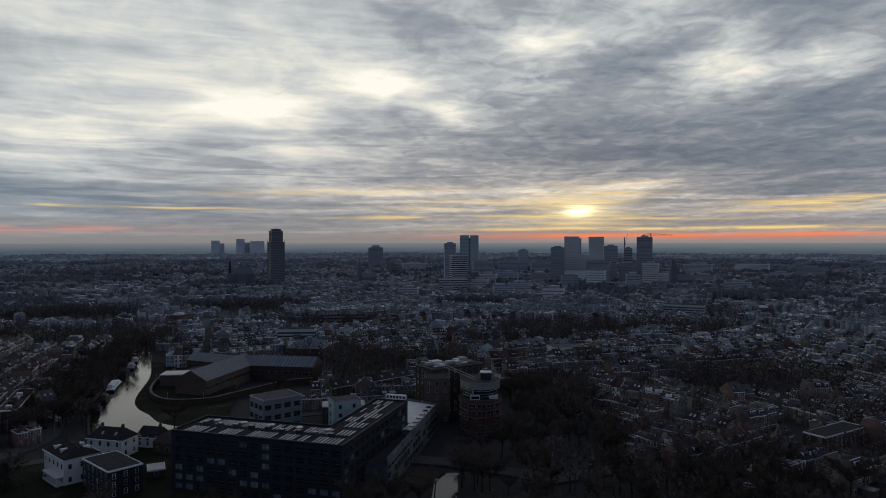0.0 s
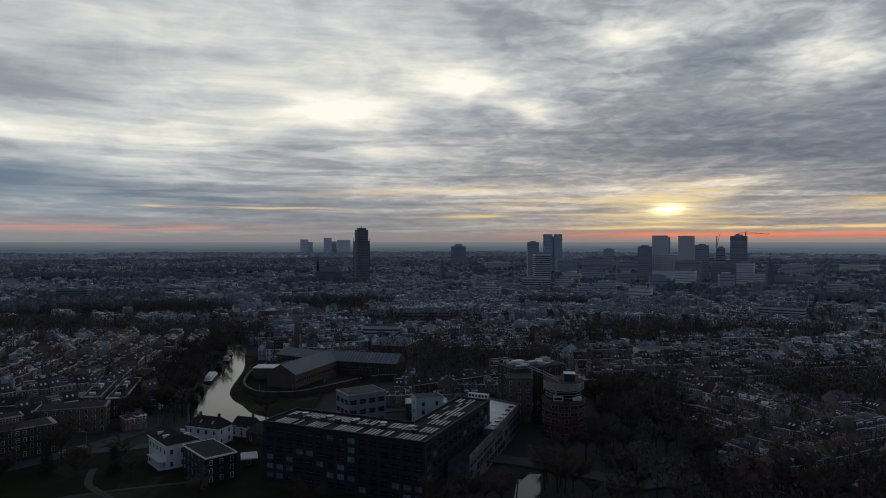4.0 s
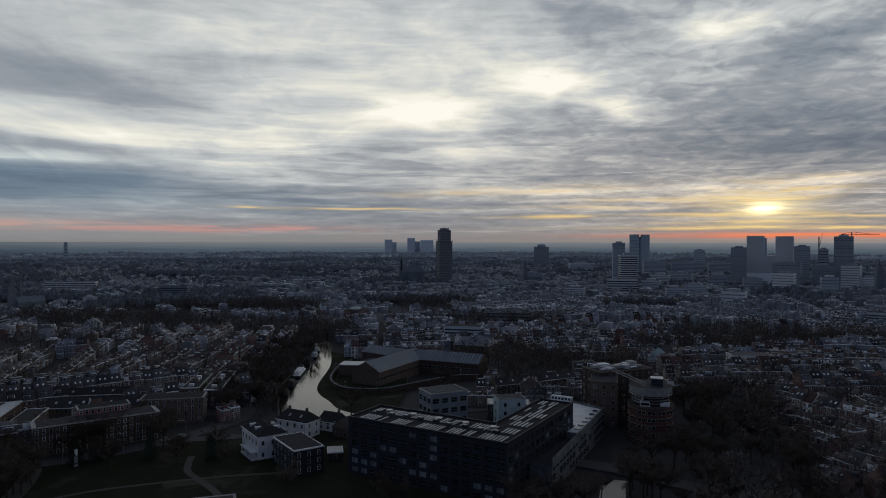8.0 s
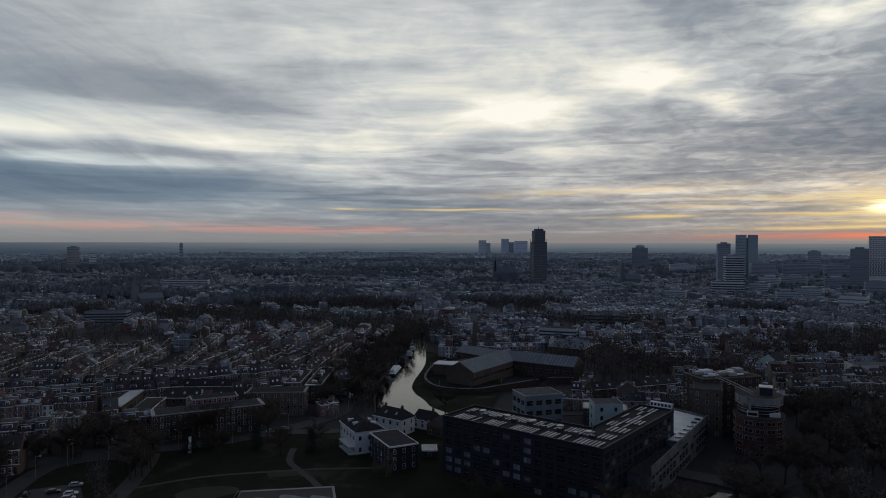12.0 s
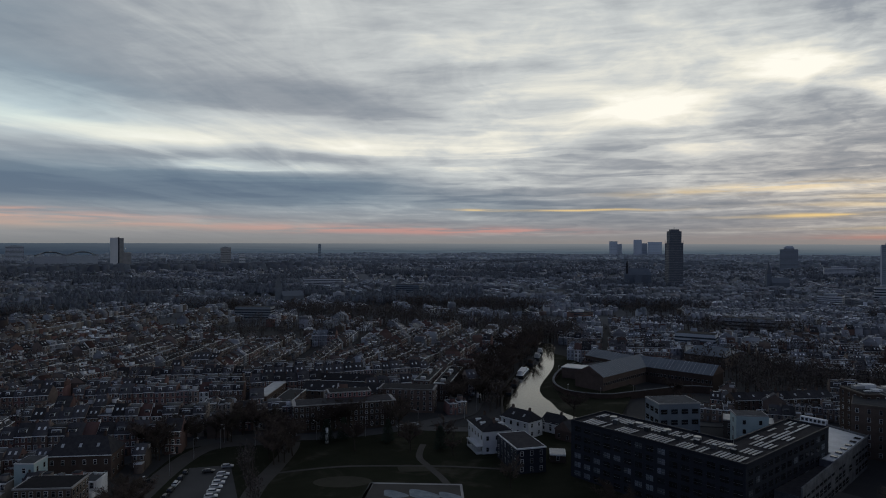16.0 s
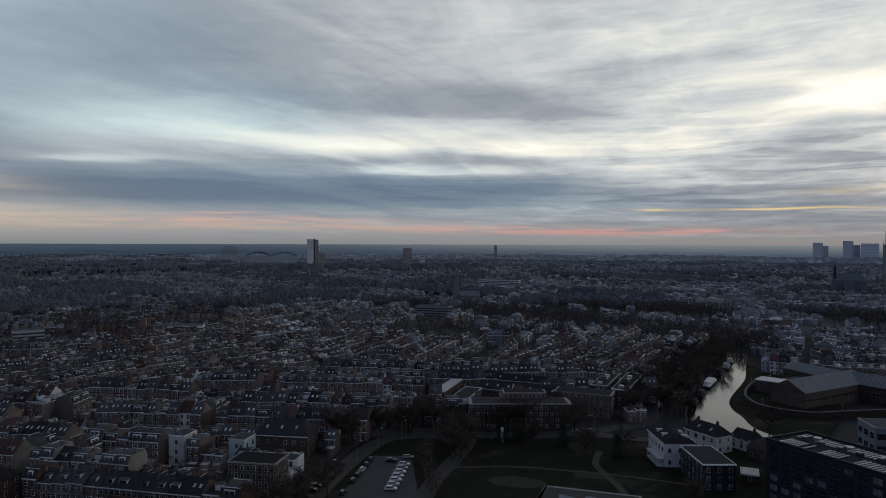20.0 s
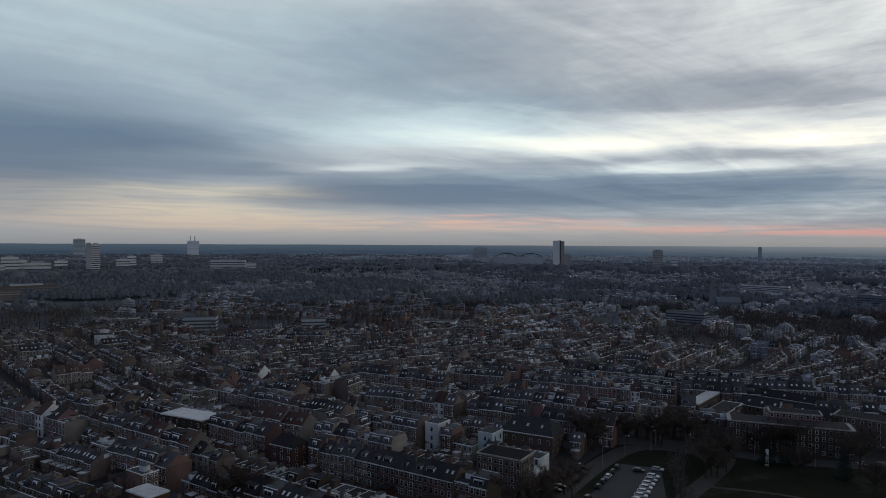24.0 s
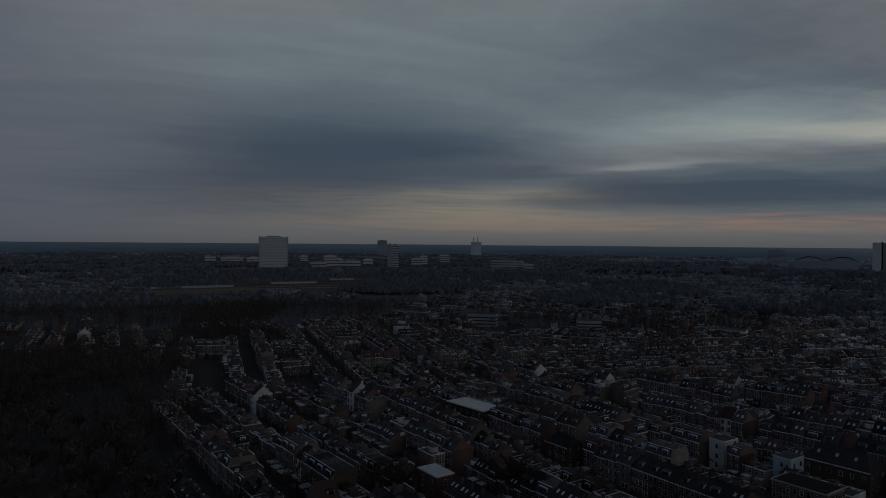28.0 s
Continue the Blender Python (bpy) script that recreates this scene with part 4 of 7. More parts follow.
def plain_house(rng, w, d, style, floors, wall, end):
    """A house far off: walls, a roof with its eaves, and now and then a dormer."""
    s, e = Solid(), floors * 2.85
    x, y = w / 2, d / 2
    for a, b in (((-x, -y), (x, -y)), ((x, -y), (x, y)), ((x, y), (-x, y)), ((-x, y), (-x, -y))):
        s.poly([(*a, -0.4), (*b, -0.4), (*b, e), (*a, e)], wall + end)
    if style == "flat":
        cover = rng.choice(("pale_roof", "bitumen", "bitumen", "bitumen", "tile")) + end
        s.prism([(-x - 0.1, -y - 0.1), (x + 0.1, -y - 0.1), (x + 0.1, y + 0.1), (-x - 0.1, y + 0.1)], e - 0.2, e + 0.3, "trim" + end if rng.random() < 0.2 else wall + end, cover)
    else:
        s.gable(-x, x, -y - 0.2, y + 0.2, e, e + (2.8 if floors == 2 else 3.6), ("tile" if rng.random() < 0.85 else "tile_red") + end, wall + end)
        if rng.random() < 0.25:
            q = rng.uniform(0.8, x - 0.2)
            s.box(-q, q, -y + 0.3, -y + 2.6, e + 0.3, e + 1.7, rng.choice(("trim", "pale_roof", "plaster")) + end)
    if rng.random() < 0.5:
        s.box(-x, x * 0.2, y, y + 3.5, -0.4, 3.0, rng.choice(("pale_roof", "bitumen")) + end)
    return s

for _wall, _count in (("brick_red", 6), ("brick_brown", 8), ("brick_buff", 6), ("plaster", 4)):
    for _i in range(_count):
        _style, _floors = ("gable", "mansard", "flat", "flat", "gable", "flat", "mansard", "gable")[_i], (3, 3, 3, 2, 2, 2, 2, 3)[_i]
        for _end, _list in (("", NEAR), ("_far", FAR), ("_dist", DIST), ("_hazed", HAZED)):
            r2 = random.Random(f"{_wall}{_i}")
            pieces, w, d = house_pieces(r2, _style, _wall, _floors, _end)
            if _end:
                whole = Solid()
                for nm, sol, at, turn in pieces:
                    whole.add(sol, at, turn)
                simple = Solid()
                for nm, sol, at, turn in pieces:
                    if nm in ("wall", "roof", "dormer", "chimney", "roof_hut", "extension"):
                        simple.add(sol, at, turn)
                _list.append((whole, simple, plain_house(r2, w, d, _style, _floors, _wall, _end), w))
            else:
                proto = thing("terraced_house", f"{WALLS[_wall]} terraced house with {ROOFS[_style]}", "house", group="terraced houses")
                shared = {}
                for nm, sol, at, turn in pieces:
                    if id(sol) not in shared:
                        shared[id(sol)] = sol.data(nm)
                    part(nm, shared[id(sol)], proto, "", at, turn)
                NEAR.append((proto, w))
                (LOW if _floors == 2 else TALL).append(len(NEAR) - 1)

TALL, DARK_LOW = [k for k in TALL if k < 20] + [0, 6, 7], [k for k in LOW if k < 20]
# quarters of the city, each with the direction of its rows
QUARTERS = [(-262, 30, 36, 203), (-250, -90, 38, 74), (-480, -110, 22, 86.5), (-420, 190, 101, 0), (-320, 170, 42, 330), (-265, 380, 107, 0), (-225, 285, 49, 0), (-380, 330, 120, 0),
            (165, 340, 104, 0), (150, 255, 31, 0), (130, 460, 15, 0), (-20, 430, 12, 0), (-110, 520, 20, 0), (300, 400, 100, 0), (-700, 120, 60, 0), (-650, -300, 30, 0), (-560, 420, 110, 0), (98, 315, 128, 0)]
_r = random.Random(3)
for gx in range(-8, 8):
    for gy in range(-6, 8):
        x, y = gx * 330 + _r.uniform(-110, 110), gy * 330 + _r.uniform(-110, 110)
        if math.hypot(x, y) > 640 and all(math.hypot(x - q[0], y - q[1]) > 230 for q in QUARTERS):
            QUARTERS.append((x, y, _r.choice((15, 35, 60, 100, 125, 150)) + _r.uniform(-8, 8), 0))
QXY = np.array([(q[0], q[1]) for q in QUARTERS])
# woods and parks where no house stands: centre, radii
WOODS = [(-45, 434, 28, 44), (4, 446, 18, 34), (*polar(33, 900)[:2], 150, 60), (*polar(27, 640)[:2], 60, 50), (*polar(40, 760)[:2], 130, 50), (*polar(-14, 640)[:2], 120, 40), (*polar(-25, 420)[:2], 50, 30),
         (*polar(6, 470)[:2], 60, 22), (*polar(-6, 560)[:2], 60, 25), (*polar(105, 1500)[:2], 330, 330), (*polar(96, 1250)[:2], 160, 160), (*polar(88, 1700)[:2], 260, 200), (*polar(117, 900)[:2], 180, 330),
         (*polar(125, 500)[:2], 55, 110), (*polar(75, 1300)[:2], 200, 70), (*polar(60, 1500)[:2], 260, 60), (*polar(48, 1150)[:2], 170, 50), (*polar(17, 900)[:2], 90, 40), (*polar(10, 690)[:2], 70, 30), (*polar(-11.5, 560)[:2], 24, 16), (*polar(32, 1650)[:2], 300, 70), (*polar(19, 1350)[:2], 60, 60), (*polar(24, 1900)[:2], 200, 60),
         (*polar(-26, 1100)[:2], 120, 40), (*polar(-3, 900)[:2], 60, 24), (*polar(52, 900)[:2], 70, 40), (*polar(60, 1050)[:2], 120, 40), (*polar(68, 950)[:2], 90, 40), (*polar(82, 1000)[:2], 120, 60), (*polar(110, 800)[:2], 130, 40), (*polar(111, 620)[:2], 30, 50)]


def in_woods(x, y):
    return any(((x - a) / rx) ** 2 + ((y - b) / ry) ** 2 < 1 for a, b, rx, ry in WOODS)


def leafy(x, y):
    """How green a spot of the town is: gardens and squares run in patches."""
    return noise.noise((x * 0.006, y * 0.006, 7.0)) + 0.4 * noise.noise((x * 0.02, y * 0.02, 3.0))


# sites of single buildings: centre and radius kept free of terraces
SITES = [(-176, 258, 18), (-186, 292, 9), (-192, 262, 8), (-199, 302, 11), (-206, 318, 13), (-213, 336, 12), (-211, 302, 10), (-222, 328, 10), (-252, 259, 11), (-236, 266, 11), (-220, 272, 11), (-265, 283, 10), (-249, 291, 10), (-201, 273, 16), (-264, 238, 14), (-259, 246, 10), (-268, 230, 9), (-245, 233, 15), (-217, -13, 10), (-256, 34, 10), (-309, -1, 15), (-259, 95, 6), (-241, 111, 6), (-211, 103, 13), (-207, 231, 26), (-243, 131, 14), (34, 468, 11), (88, 470, 16), (160, 270, 17), (186, 262, 9), (-100, 495, 30)]
rng = random.Random(11)
near_houses, mid_houses, far_houses, GARDENS, GREEN = [], [], [], [], []
AZ0, AZ1 = -42, 136
ENDS = {}
GRID = {0: (43.0, 23.5), 1: (43.0, 23.5), 2: (53.0, 33.0), 4: (46.0, 27.0), 7: (50.0, 30.0), 8: (48.0, 28.0)}
for qi, (qx, qy, turn, phase) in enumerate(QUARTERS):
    ca, sa = math.cos(radians(turn)), math.sin(radians(turn))
    u0, n0 = qx * ca + qy * sa, -qx * sa + qy * ca
    reach = 230 if math.hypot(qx, qy) < 600 else 300
    period, back = GRID.get(qi, (40.0, 21.0))
    base = phase if phase else n0
    cross = rng.uniform(84, 118)
    ENDS[qi] = []
    first = u0 - 1000 + math.ceil((1000 - reach) / cross) * cross
    for k in range(int((n0 - base - reach) // period), int((n0 - base + reach) // period) + 1):
        for i in range(int(2 * reach / cross)):
            ENDS[qi].append((first + i * cross + 15.0, first + (i + 1) * cross - 4.0, base + k * period, back))
        for side in (0, 1):
            n = base + k * period + side * back
            if n > n0 + reach or n < n0 - reach:
                continue
            u = u0 - reach + rng.uniform(0, 6)
            run, kind, gone = 0, 0, False
            while u < u0 + reach:
                if run <= 0:
                    run, kind = rng.randint(5, 15), rng.choice(TALL if rng.random() < (0.55 if qi in (0, 4, 6) else 0.3 if qi == 1 else 0.18) else DARK_LOW if rng.random() < 0.88 else LOW)
                    away = math.hypot(u * ca - n * sa, u * sa + n * ca)
                    gone = away > 650 and rng.random() < min(0.6, 0.30 + (away - 650) / 3600)
                run -= 1
                pick = kind if rng.random() < (0.45 if away < 650 else 0.8) else rng.choice(LOW + DARK_LOW if kind in LOW else TALL + [0, 1, 6, 7, 20])
                w = NEAR[pick][1]
                u += w / 2
                x, y = u * ca - n * sa, u * sa + n * ca
                u += w / 2 + 0.02
                if (u - u0 + 1000) % cross < 10:
                    run = 0
                    continue
                dist = math.hypot(x, y)
                az = math.degrees(math.atan2(-x, y))
                if dist < 150 or not AZ0 < az < AZ1 or dist > 2880:
                    continue
                if np.argmin(((QXY - (x, y)) ** 2).sum(1)) != qi or in_woods(x, y) or any(inside(ring, x, y) for ring in KEEP) or any((x - a) ** 2 + (y - b) ** 2 < r * r for a, b, r in SITES):
                    continue
                if dist > 560 and leafy(x, y) > 0.33:
                    GREEN += [(x + rng.uniform(-9, 9), y + rng.uniform(-9, 9)) for _ in range(1)]
                    continue
                if gone:
                    continue
                face = turn if side == 0 else turn + 180
                if rng.random() < (0.7 if dist < 500 else 0.5) and dist < 1100:      # a small tree in the back garden
                    deep = rng.uniform(7, 12) * (1 if side == 0 else -1)
                    GARDENS.append((x - sa * deep, y + ca * deep))
                (near_houses if dist < 330 else mid_houses if dist < 620 else far_houses).append((dist, pick, x, y, face))
# head houses that close the blocks at their short ends
for qi, (qx, qy, turn, phase) in enumerate(QUARTERS[:14]):
    ca, sa = math.cos(radians(turn)), math.sin(radians(turn))
    for a, b, n, back in ENDS[qi]:
        count = int((back - 13.5) / 5.5)
        for u, face in ((a, turn - 90), (b, turn + 90)):
            if rng.random() < 0.2:
                continue
            kind = rng.choice(TALL if rng.random() < 0.5 else DARK_LOW)
            for i in range(count):
                m = n + back / 2 + (i - (count - 1) / 2) * NEAR[kind][1]
                x, y = u * ca - m * sa, u * sa + m * ca
                dist, az = math.hypot(x, y), math.degrees(math.atan2(-x, y))
                if 150 < dist < 620 and AZ0 < az < AZ1 and np.argmin(((QXY - (x, y)) ** 2).sum(1)) == qi and not in_woods(x, y) and not any(inside(r_, x, y) for r_ in KEEP) and not any((x - p) ** 2 + (y - q) ** 2 < (r_ + 2) ** 2 for p, q, r_ in SITES):
                    (near_houses if dist < 330 else mid_houses).append((dist, kind, x, y, face))
near_houses.sort()
for dist, pick, x, y, face in near_houses[:112]:
    copy_thing(NEAR[pick][0], pose(x, y, 0, 0, 0, face))
for dist, pick, x, y, face in near_houses[112:]:
    mid_houses.append((dist, pick, x, y, face))
for proto, w in NEAR:
    for ob in (*proto.children_recursive, proto):
        bpy.data.objects.remove(ob)


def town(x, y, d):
    """Brick suburbs near by; beyond, haze-tinted colours, paler over the old centre."""
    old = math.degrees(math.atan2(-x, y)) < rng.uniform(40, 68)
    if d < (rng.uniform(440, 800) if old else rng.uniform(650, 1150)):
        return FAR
    return HAZED if old else DIST


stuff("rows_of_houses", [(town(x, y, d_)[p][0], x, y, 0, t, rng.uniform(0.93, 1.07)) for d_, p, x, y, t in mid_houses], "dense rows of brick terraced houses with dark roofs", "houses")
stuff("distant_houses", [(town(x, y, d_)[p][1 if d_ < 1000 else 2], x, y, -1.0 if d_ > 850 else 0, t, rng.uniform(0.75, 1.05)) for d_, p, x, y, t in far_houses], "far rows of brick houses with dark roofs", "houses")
print("houses", len(near_houses), len(mid_houses), len(far_houses))
# larger flat blocks between the far rows
blocks = []
for _ in range(520):
    az, dist = rng.uniform(AZ0, AZ1), 560 + 2300 * rng.random() ** 0.7
    x, y, _z = polar(az, dist)
    if in_woods(x, y) or any(inside(ring, x, y) for ring in KEEP):
        continue
    blocks.append((dist, x, y))
SHAPES = []
for i in range(10):
    w, d, h = rng.uniform(12, 40), rng.uniform(9, 16), rng.uniform(7, 13)
    sh = Solid().box(-w / 2, w / 2, -d / 2, d / 2, -0.4, h, ("brick_brown_far", "plaster_far", "brick_buff_far", "brick_red_far")[i % 4])
    sh.box(-w / 2 - 0.2, w / 2 + 0.2, -d / 2 - 0.2, d / 2 + 0.2, h, h + 0.5, ("pale_roof_far", "bitumen_far")[i % 2])
    sh.box(-w / 5, w / 8, -d / 4, d / 4, h + 0.5, h + 3.0, "plaster_far" if i % 3 else "bitumen_far")
    for f in range(int(h // 3.2)):
        sh.box(-w / 2 + 0.8, w / 2 - 0.8, -d / 2 - 0.1, d / 2 + 0.1, f * 3.2 + 1.2, f * 3.2 + 2.7, "glass_far")
    SHAPES.append(sh)
# Farther copies swap in the haze-tinted town colours.
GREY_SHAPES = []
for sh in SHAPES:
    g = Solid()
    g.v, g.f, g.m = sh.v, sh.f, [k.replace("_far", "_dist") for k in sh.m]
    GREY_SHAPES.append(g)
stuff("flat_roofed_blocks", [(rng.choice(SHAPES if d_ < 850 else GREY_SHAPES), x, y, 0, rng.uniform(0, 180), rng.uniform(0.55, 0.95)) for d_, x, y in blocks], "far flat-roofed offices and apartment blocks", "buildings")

# suburbs, sheds and tree belts out to the horizon
_r = random.Random(77)
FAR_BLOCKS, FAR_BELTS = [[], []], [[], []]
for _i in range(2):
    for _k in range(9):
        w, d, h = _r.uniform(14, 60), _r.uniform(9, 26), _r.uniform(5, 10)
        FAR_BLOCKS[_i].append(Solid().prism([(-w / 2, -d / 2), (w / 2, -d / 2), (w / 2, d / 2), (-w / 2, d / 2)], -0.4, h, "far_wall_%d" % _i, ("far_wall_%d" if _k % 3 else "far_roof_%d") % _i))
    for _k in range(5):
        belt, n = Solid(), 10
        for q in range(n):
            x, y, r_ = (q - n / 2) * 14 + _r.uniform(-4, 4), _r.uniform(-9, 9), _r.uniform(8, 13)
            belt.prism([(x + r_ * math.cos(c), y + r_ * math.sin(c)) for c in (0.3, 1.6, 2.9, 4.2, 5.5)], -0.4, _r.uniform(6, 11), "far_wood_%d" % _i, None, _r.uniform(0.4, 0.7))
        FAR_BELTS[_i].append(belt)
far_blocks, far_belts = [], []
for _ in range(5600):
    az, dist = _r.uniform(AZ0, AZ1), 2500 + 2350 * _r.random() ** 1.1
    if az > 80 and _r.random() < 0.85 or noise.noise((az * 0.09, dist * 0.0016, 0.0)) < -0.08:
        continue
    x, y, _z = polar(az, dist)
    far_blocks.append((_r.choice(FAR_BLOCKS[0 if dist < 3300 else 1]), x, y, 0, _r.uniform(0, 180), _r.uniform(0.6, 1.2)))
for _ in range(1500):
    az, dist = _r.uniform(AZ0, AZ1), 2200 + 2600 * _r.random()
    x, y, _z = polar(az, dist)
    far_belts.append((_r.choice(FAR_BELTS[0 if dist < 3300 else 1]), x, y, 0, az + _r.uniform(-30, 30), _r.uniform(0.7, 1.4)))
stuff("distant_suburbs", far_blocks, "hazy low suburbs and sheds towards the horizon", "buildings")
# Eastern belts are recoloured with the haze-tinted wood.
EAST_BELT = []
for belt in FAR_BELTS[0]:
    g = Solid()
    g.v, g.f, g.m = belt.v, belt.f, ["hazed_wood"] * len(belt.f)
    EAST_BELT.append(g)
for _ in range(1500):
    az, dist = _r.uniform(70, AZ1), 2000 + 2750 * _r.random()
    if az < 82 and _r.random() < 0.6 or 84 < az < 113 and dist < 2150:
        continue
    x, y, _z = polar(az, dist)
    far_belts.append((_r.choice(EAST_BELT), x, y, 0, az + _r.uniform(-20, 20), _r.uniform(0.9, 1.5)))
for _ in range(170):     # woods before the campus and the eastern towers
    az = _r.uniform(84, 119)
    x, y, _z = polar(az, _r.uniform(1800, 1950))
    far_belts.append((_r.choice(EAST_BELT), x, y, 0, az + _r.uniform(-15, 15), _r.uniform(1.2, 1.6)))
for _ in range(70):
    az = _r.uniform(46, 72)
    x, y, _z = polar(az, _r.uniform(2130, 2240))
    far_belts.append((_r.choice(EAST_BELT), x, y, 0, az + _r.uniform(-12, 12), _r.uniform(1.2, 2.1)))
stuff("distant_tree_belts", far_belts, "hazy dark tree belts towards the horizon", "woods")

# ---------------------------------------------------------------- the dark office block
def windows_on(parent, a, b, z0, floors, step, cols, w, h, mesh, skip=0.0, rnd=None):
    """Rows of separate windows on the wall from a to b (its outside to the right of that way)."""
    a, b = Vector(a), Vector(b)
    way = (b - a).normalized()
    turn = math.degrees(math.atan2(way.y, way.x))
    for f in range(floors):
        for c in range(cols):
            if rnd and rnd.random() < skip:
                continue
            p = a + (b - a) * ((c + 0.5) / cols)
            part("window", mesh, parent, "", (p.x, p.y, z0 + f * step), turn)


office = thing("office_building", "dark clad L-shaped office block with rows of roof panels", "office building", (-32, 209, 0), 163.6)
OH = 20.0
s = Solid().prism([(0, 0), (0, -62), (14, -62), (14, -20), (64, -20), (64, 0)][::-1], -0.4, OH, "dark_cladding", "tile")
part("body", s, office)
s = Solid()
for a, b, c, d in ((0, 64, -0.4, 0.1), (-0.1, 0.4, -62, -0.4), (63.6, 64.1, -20, -0.4), (14, 64, -20.1, -19.6), (13.6, 14.1, -62, -20.1), (0, 14, -62.1, -61.6)):
    s.box(a, b, c, d, OH - 0.3, OH + 0.7, "dark_cladding")
part("parapet", s, office, "dark roof parapet")
panel = Solid().box(-0.36, 0.36, -3.0, 3.0, 0.25, 0.4, "solar").data("roof_panel")
rng = random.Random(21)
for i in range(44):
    for j in range(2):
        if (i + 3 * j) % 9 < 7 and rng.random() < 0.9:
            part("roof_panel", panel, office, "", (3 + i * 1.35, -4.6 - j * 9.4, OH), 0)
for i in range(30):
    if rng.random() < 0.85:
        part("roof_panel", panel, office, "", (2.6 + (i % 5) * 1.5 + (i // 5 % 2) * 3.0, -24 - (i // 5) * 6.6, OH), 0)
for i in range(9):
    x = 8 + i * 6.2
    part("roof_vent", Solid().box(-0.9, 0.9, -0.7, 0.7, 0, 1.3, "bitumen").box(-0.7, 0.7, -0.5, 0.5, 1.3, 1.5, "pale_roof"), office, "", (x, -9.6 + rng.uniform(-1, 1), OH))
for i in range(5):
    part("roof_drum", Solid().prism([(1.3 * math.cos(q), 1.3 * math.sin(q)) for q in (k * math.pi / 8 for k in range(16))], 0, 0.9, "steel"), office, "round grey roof plant", (12 + i * 11, -14.6, OH))
part("roof_mast", Solid().tube((0, 0, 0), (0, 0, 6), 0.12, 0.05, "steel"), office, "", (12.5, -18, OH))
big = Solid().box(-1.5, 1.5, -0.06, 0.05, 0, 2.1, "dark_cladding").box(-1.35, -0.06, -0.09, 0, 0.12, 1.98, "glass").box(0.06, 1.35, -0.09, 0, 0.12, 1.98, "glass")
big.box(-1.4, 1.4, -0.1, -0.02, 0.95, 1.03, "steel")
OFFICE_WINDOW = big.data("window")
DARK_FRAME = Solid().box(-1.5, 1.5, -0.06, 0.05, 0, 2.1, "dark_cladding").box(-1.4, 1.4, -0.1, -0.02, 0.95, 1.03, "steel").data("window")
# Pale bluish pane colour stands in for sky reflected in the glass.
M["sheen_pane"] = surface("sheen_pane", (0.06, 0.075, 0.10), (0.16, 0.185, 0.22), 0.5, 1.0, "object", 0.6, bump=0.0)
PANE = Solid().box(-0.62, 0.62, -0.04, 0.0, 0, 1.82, "glass").data("pane")
SHEEN_PANE = Solid().box(-0.62, -0.03, -0.04, 0.0, 0, 0.80, "sheen_pane").box(0.03, 0.62, -0.04, 0.0, 0, 0.80, "sheen_pane").box(-0.62, -0.03, -0.04, 0.0, 1.0, 1.82, "sheen_pane").box(0.03, 0.62, -0.04, 0.0, 1.0, 1.82, "sheen_pane").data("pane")


def office_window(x, y, z, turn, sheen_pane):
    """A wide window of the office block: a frame with two panes of its own, some tinted pale like reflected sky."""
    w_ = part("window", DARK_FRAME, office, "", (x, y, z), turn)
    for sx in (-0.7, 0.7):
        part("pane", SHEEN_PANE if sheen_pane else PANE, w_, "", (sx, -0.06, 0.14))


for f in range(6):
    for c in range(15):
        office_window(61.0 - c * 4.2, 0.0, 0.7 + f * 3.2, 180, (c // 3 + f // 2 * 3) % 4 == 0 and rng.random() < 0.7 or rng.random() < 0.10)
    for c in range(13):
        office_window(0.0, -3 - c * 4.5, 0.7 + f * 3.2, -90, rng.random() < 0.12)

wing = thing("office_wing", "low office wing with a pale flat roof beside the dark block", "office building", (-32, 209, 0), 163.6)
WING = [(-0.3, -18), (-0.3, -62.4), (14, -62.6), (25, -88), (25, -103), (-2.3, -94), (-8.4, -18)][::-1]
part("body", Solid().prism(WING, -0.4, 9.0, "weathered_wall", "tile"), wing, "weathered pale panelled walls")
part("upper_body", Solid().prism([(-0.3, -53), (-0.3, -62.4), (14, -62.6), (25, -88), (25, -103), (-2.3, -94), (-5.6, -53)][::-1], 9.0, 11.2, "weathered_wall"), wing)
part("roof", Solid().prism([(-0.9, -53.5), (-0.9, -62.8), (13.6, -63), (24.2, -88.4), (24.2, -102), (-1.7, -93.2), (-5.0, -53.5)][::-1], 11.2, 11.4, "pale_roof"), wing, "pale membrane roof")
for a, b in ((WING[0], WING[1]), (WING[1], WING[2]), (WING[2], WING[3])):
    part("parapet", ribbon([a, b], 0.5, 12.0, 3.2, "weathered_wall"), wing, "weathered pale parapet")
part("roof_monitor", Solid().box(14, 24, -101, -99, 11.4, 13.4, "trim"), wing, "white roof light with dark panes")
for c in range(6):
    part("pane", Solid().box(-0.5, 0.5, 0, 0.1, 0, 1.1, "glass"), wing, "", (15 + c * 1.6, -99.0, 11.9))
windows_on(wing, WING[0], WING[1], 0.9, 3, 3.4, 18, 3, 2, OFFICE_WINDOW, 0.2, random.Random(4))
for c in range(6):
    part("skylight", Solid().box(-1.0, 1.0, -0.8, 0.8, 0, 0.5, "glass").box(-1.1, 1.1, -0.9, 0.9, -0.1, 0.2, "trim"), wing, "", (-3.2 + c * 0.5, -58 - c * 6, 11.4))


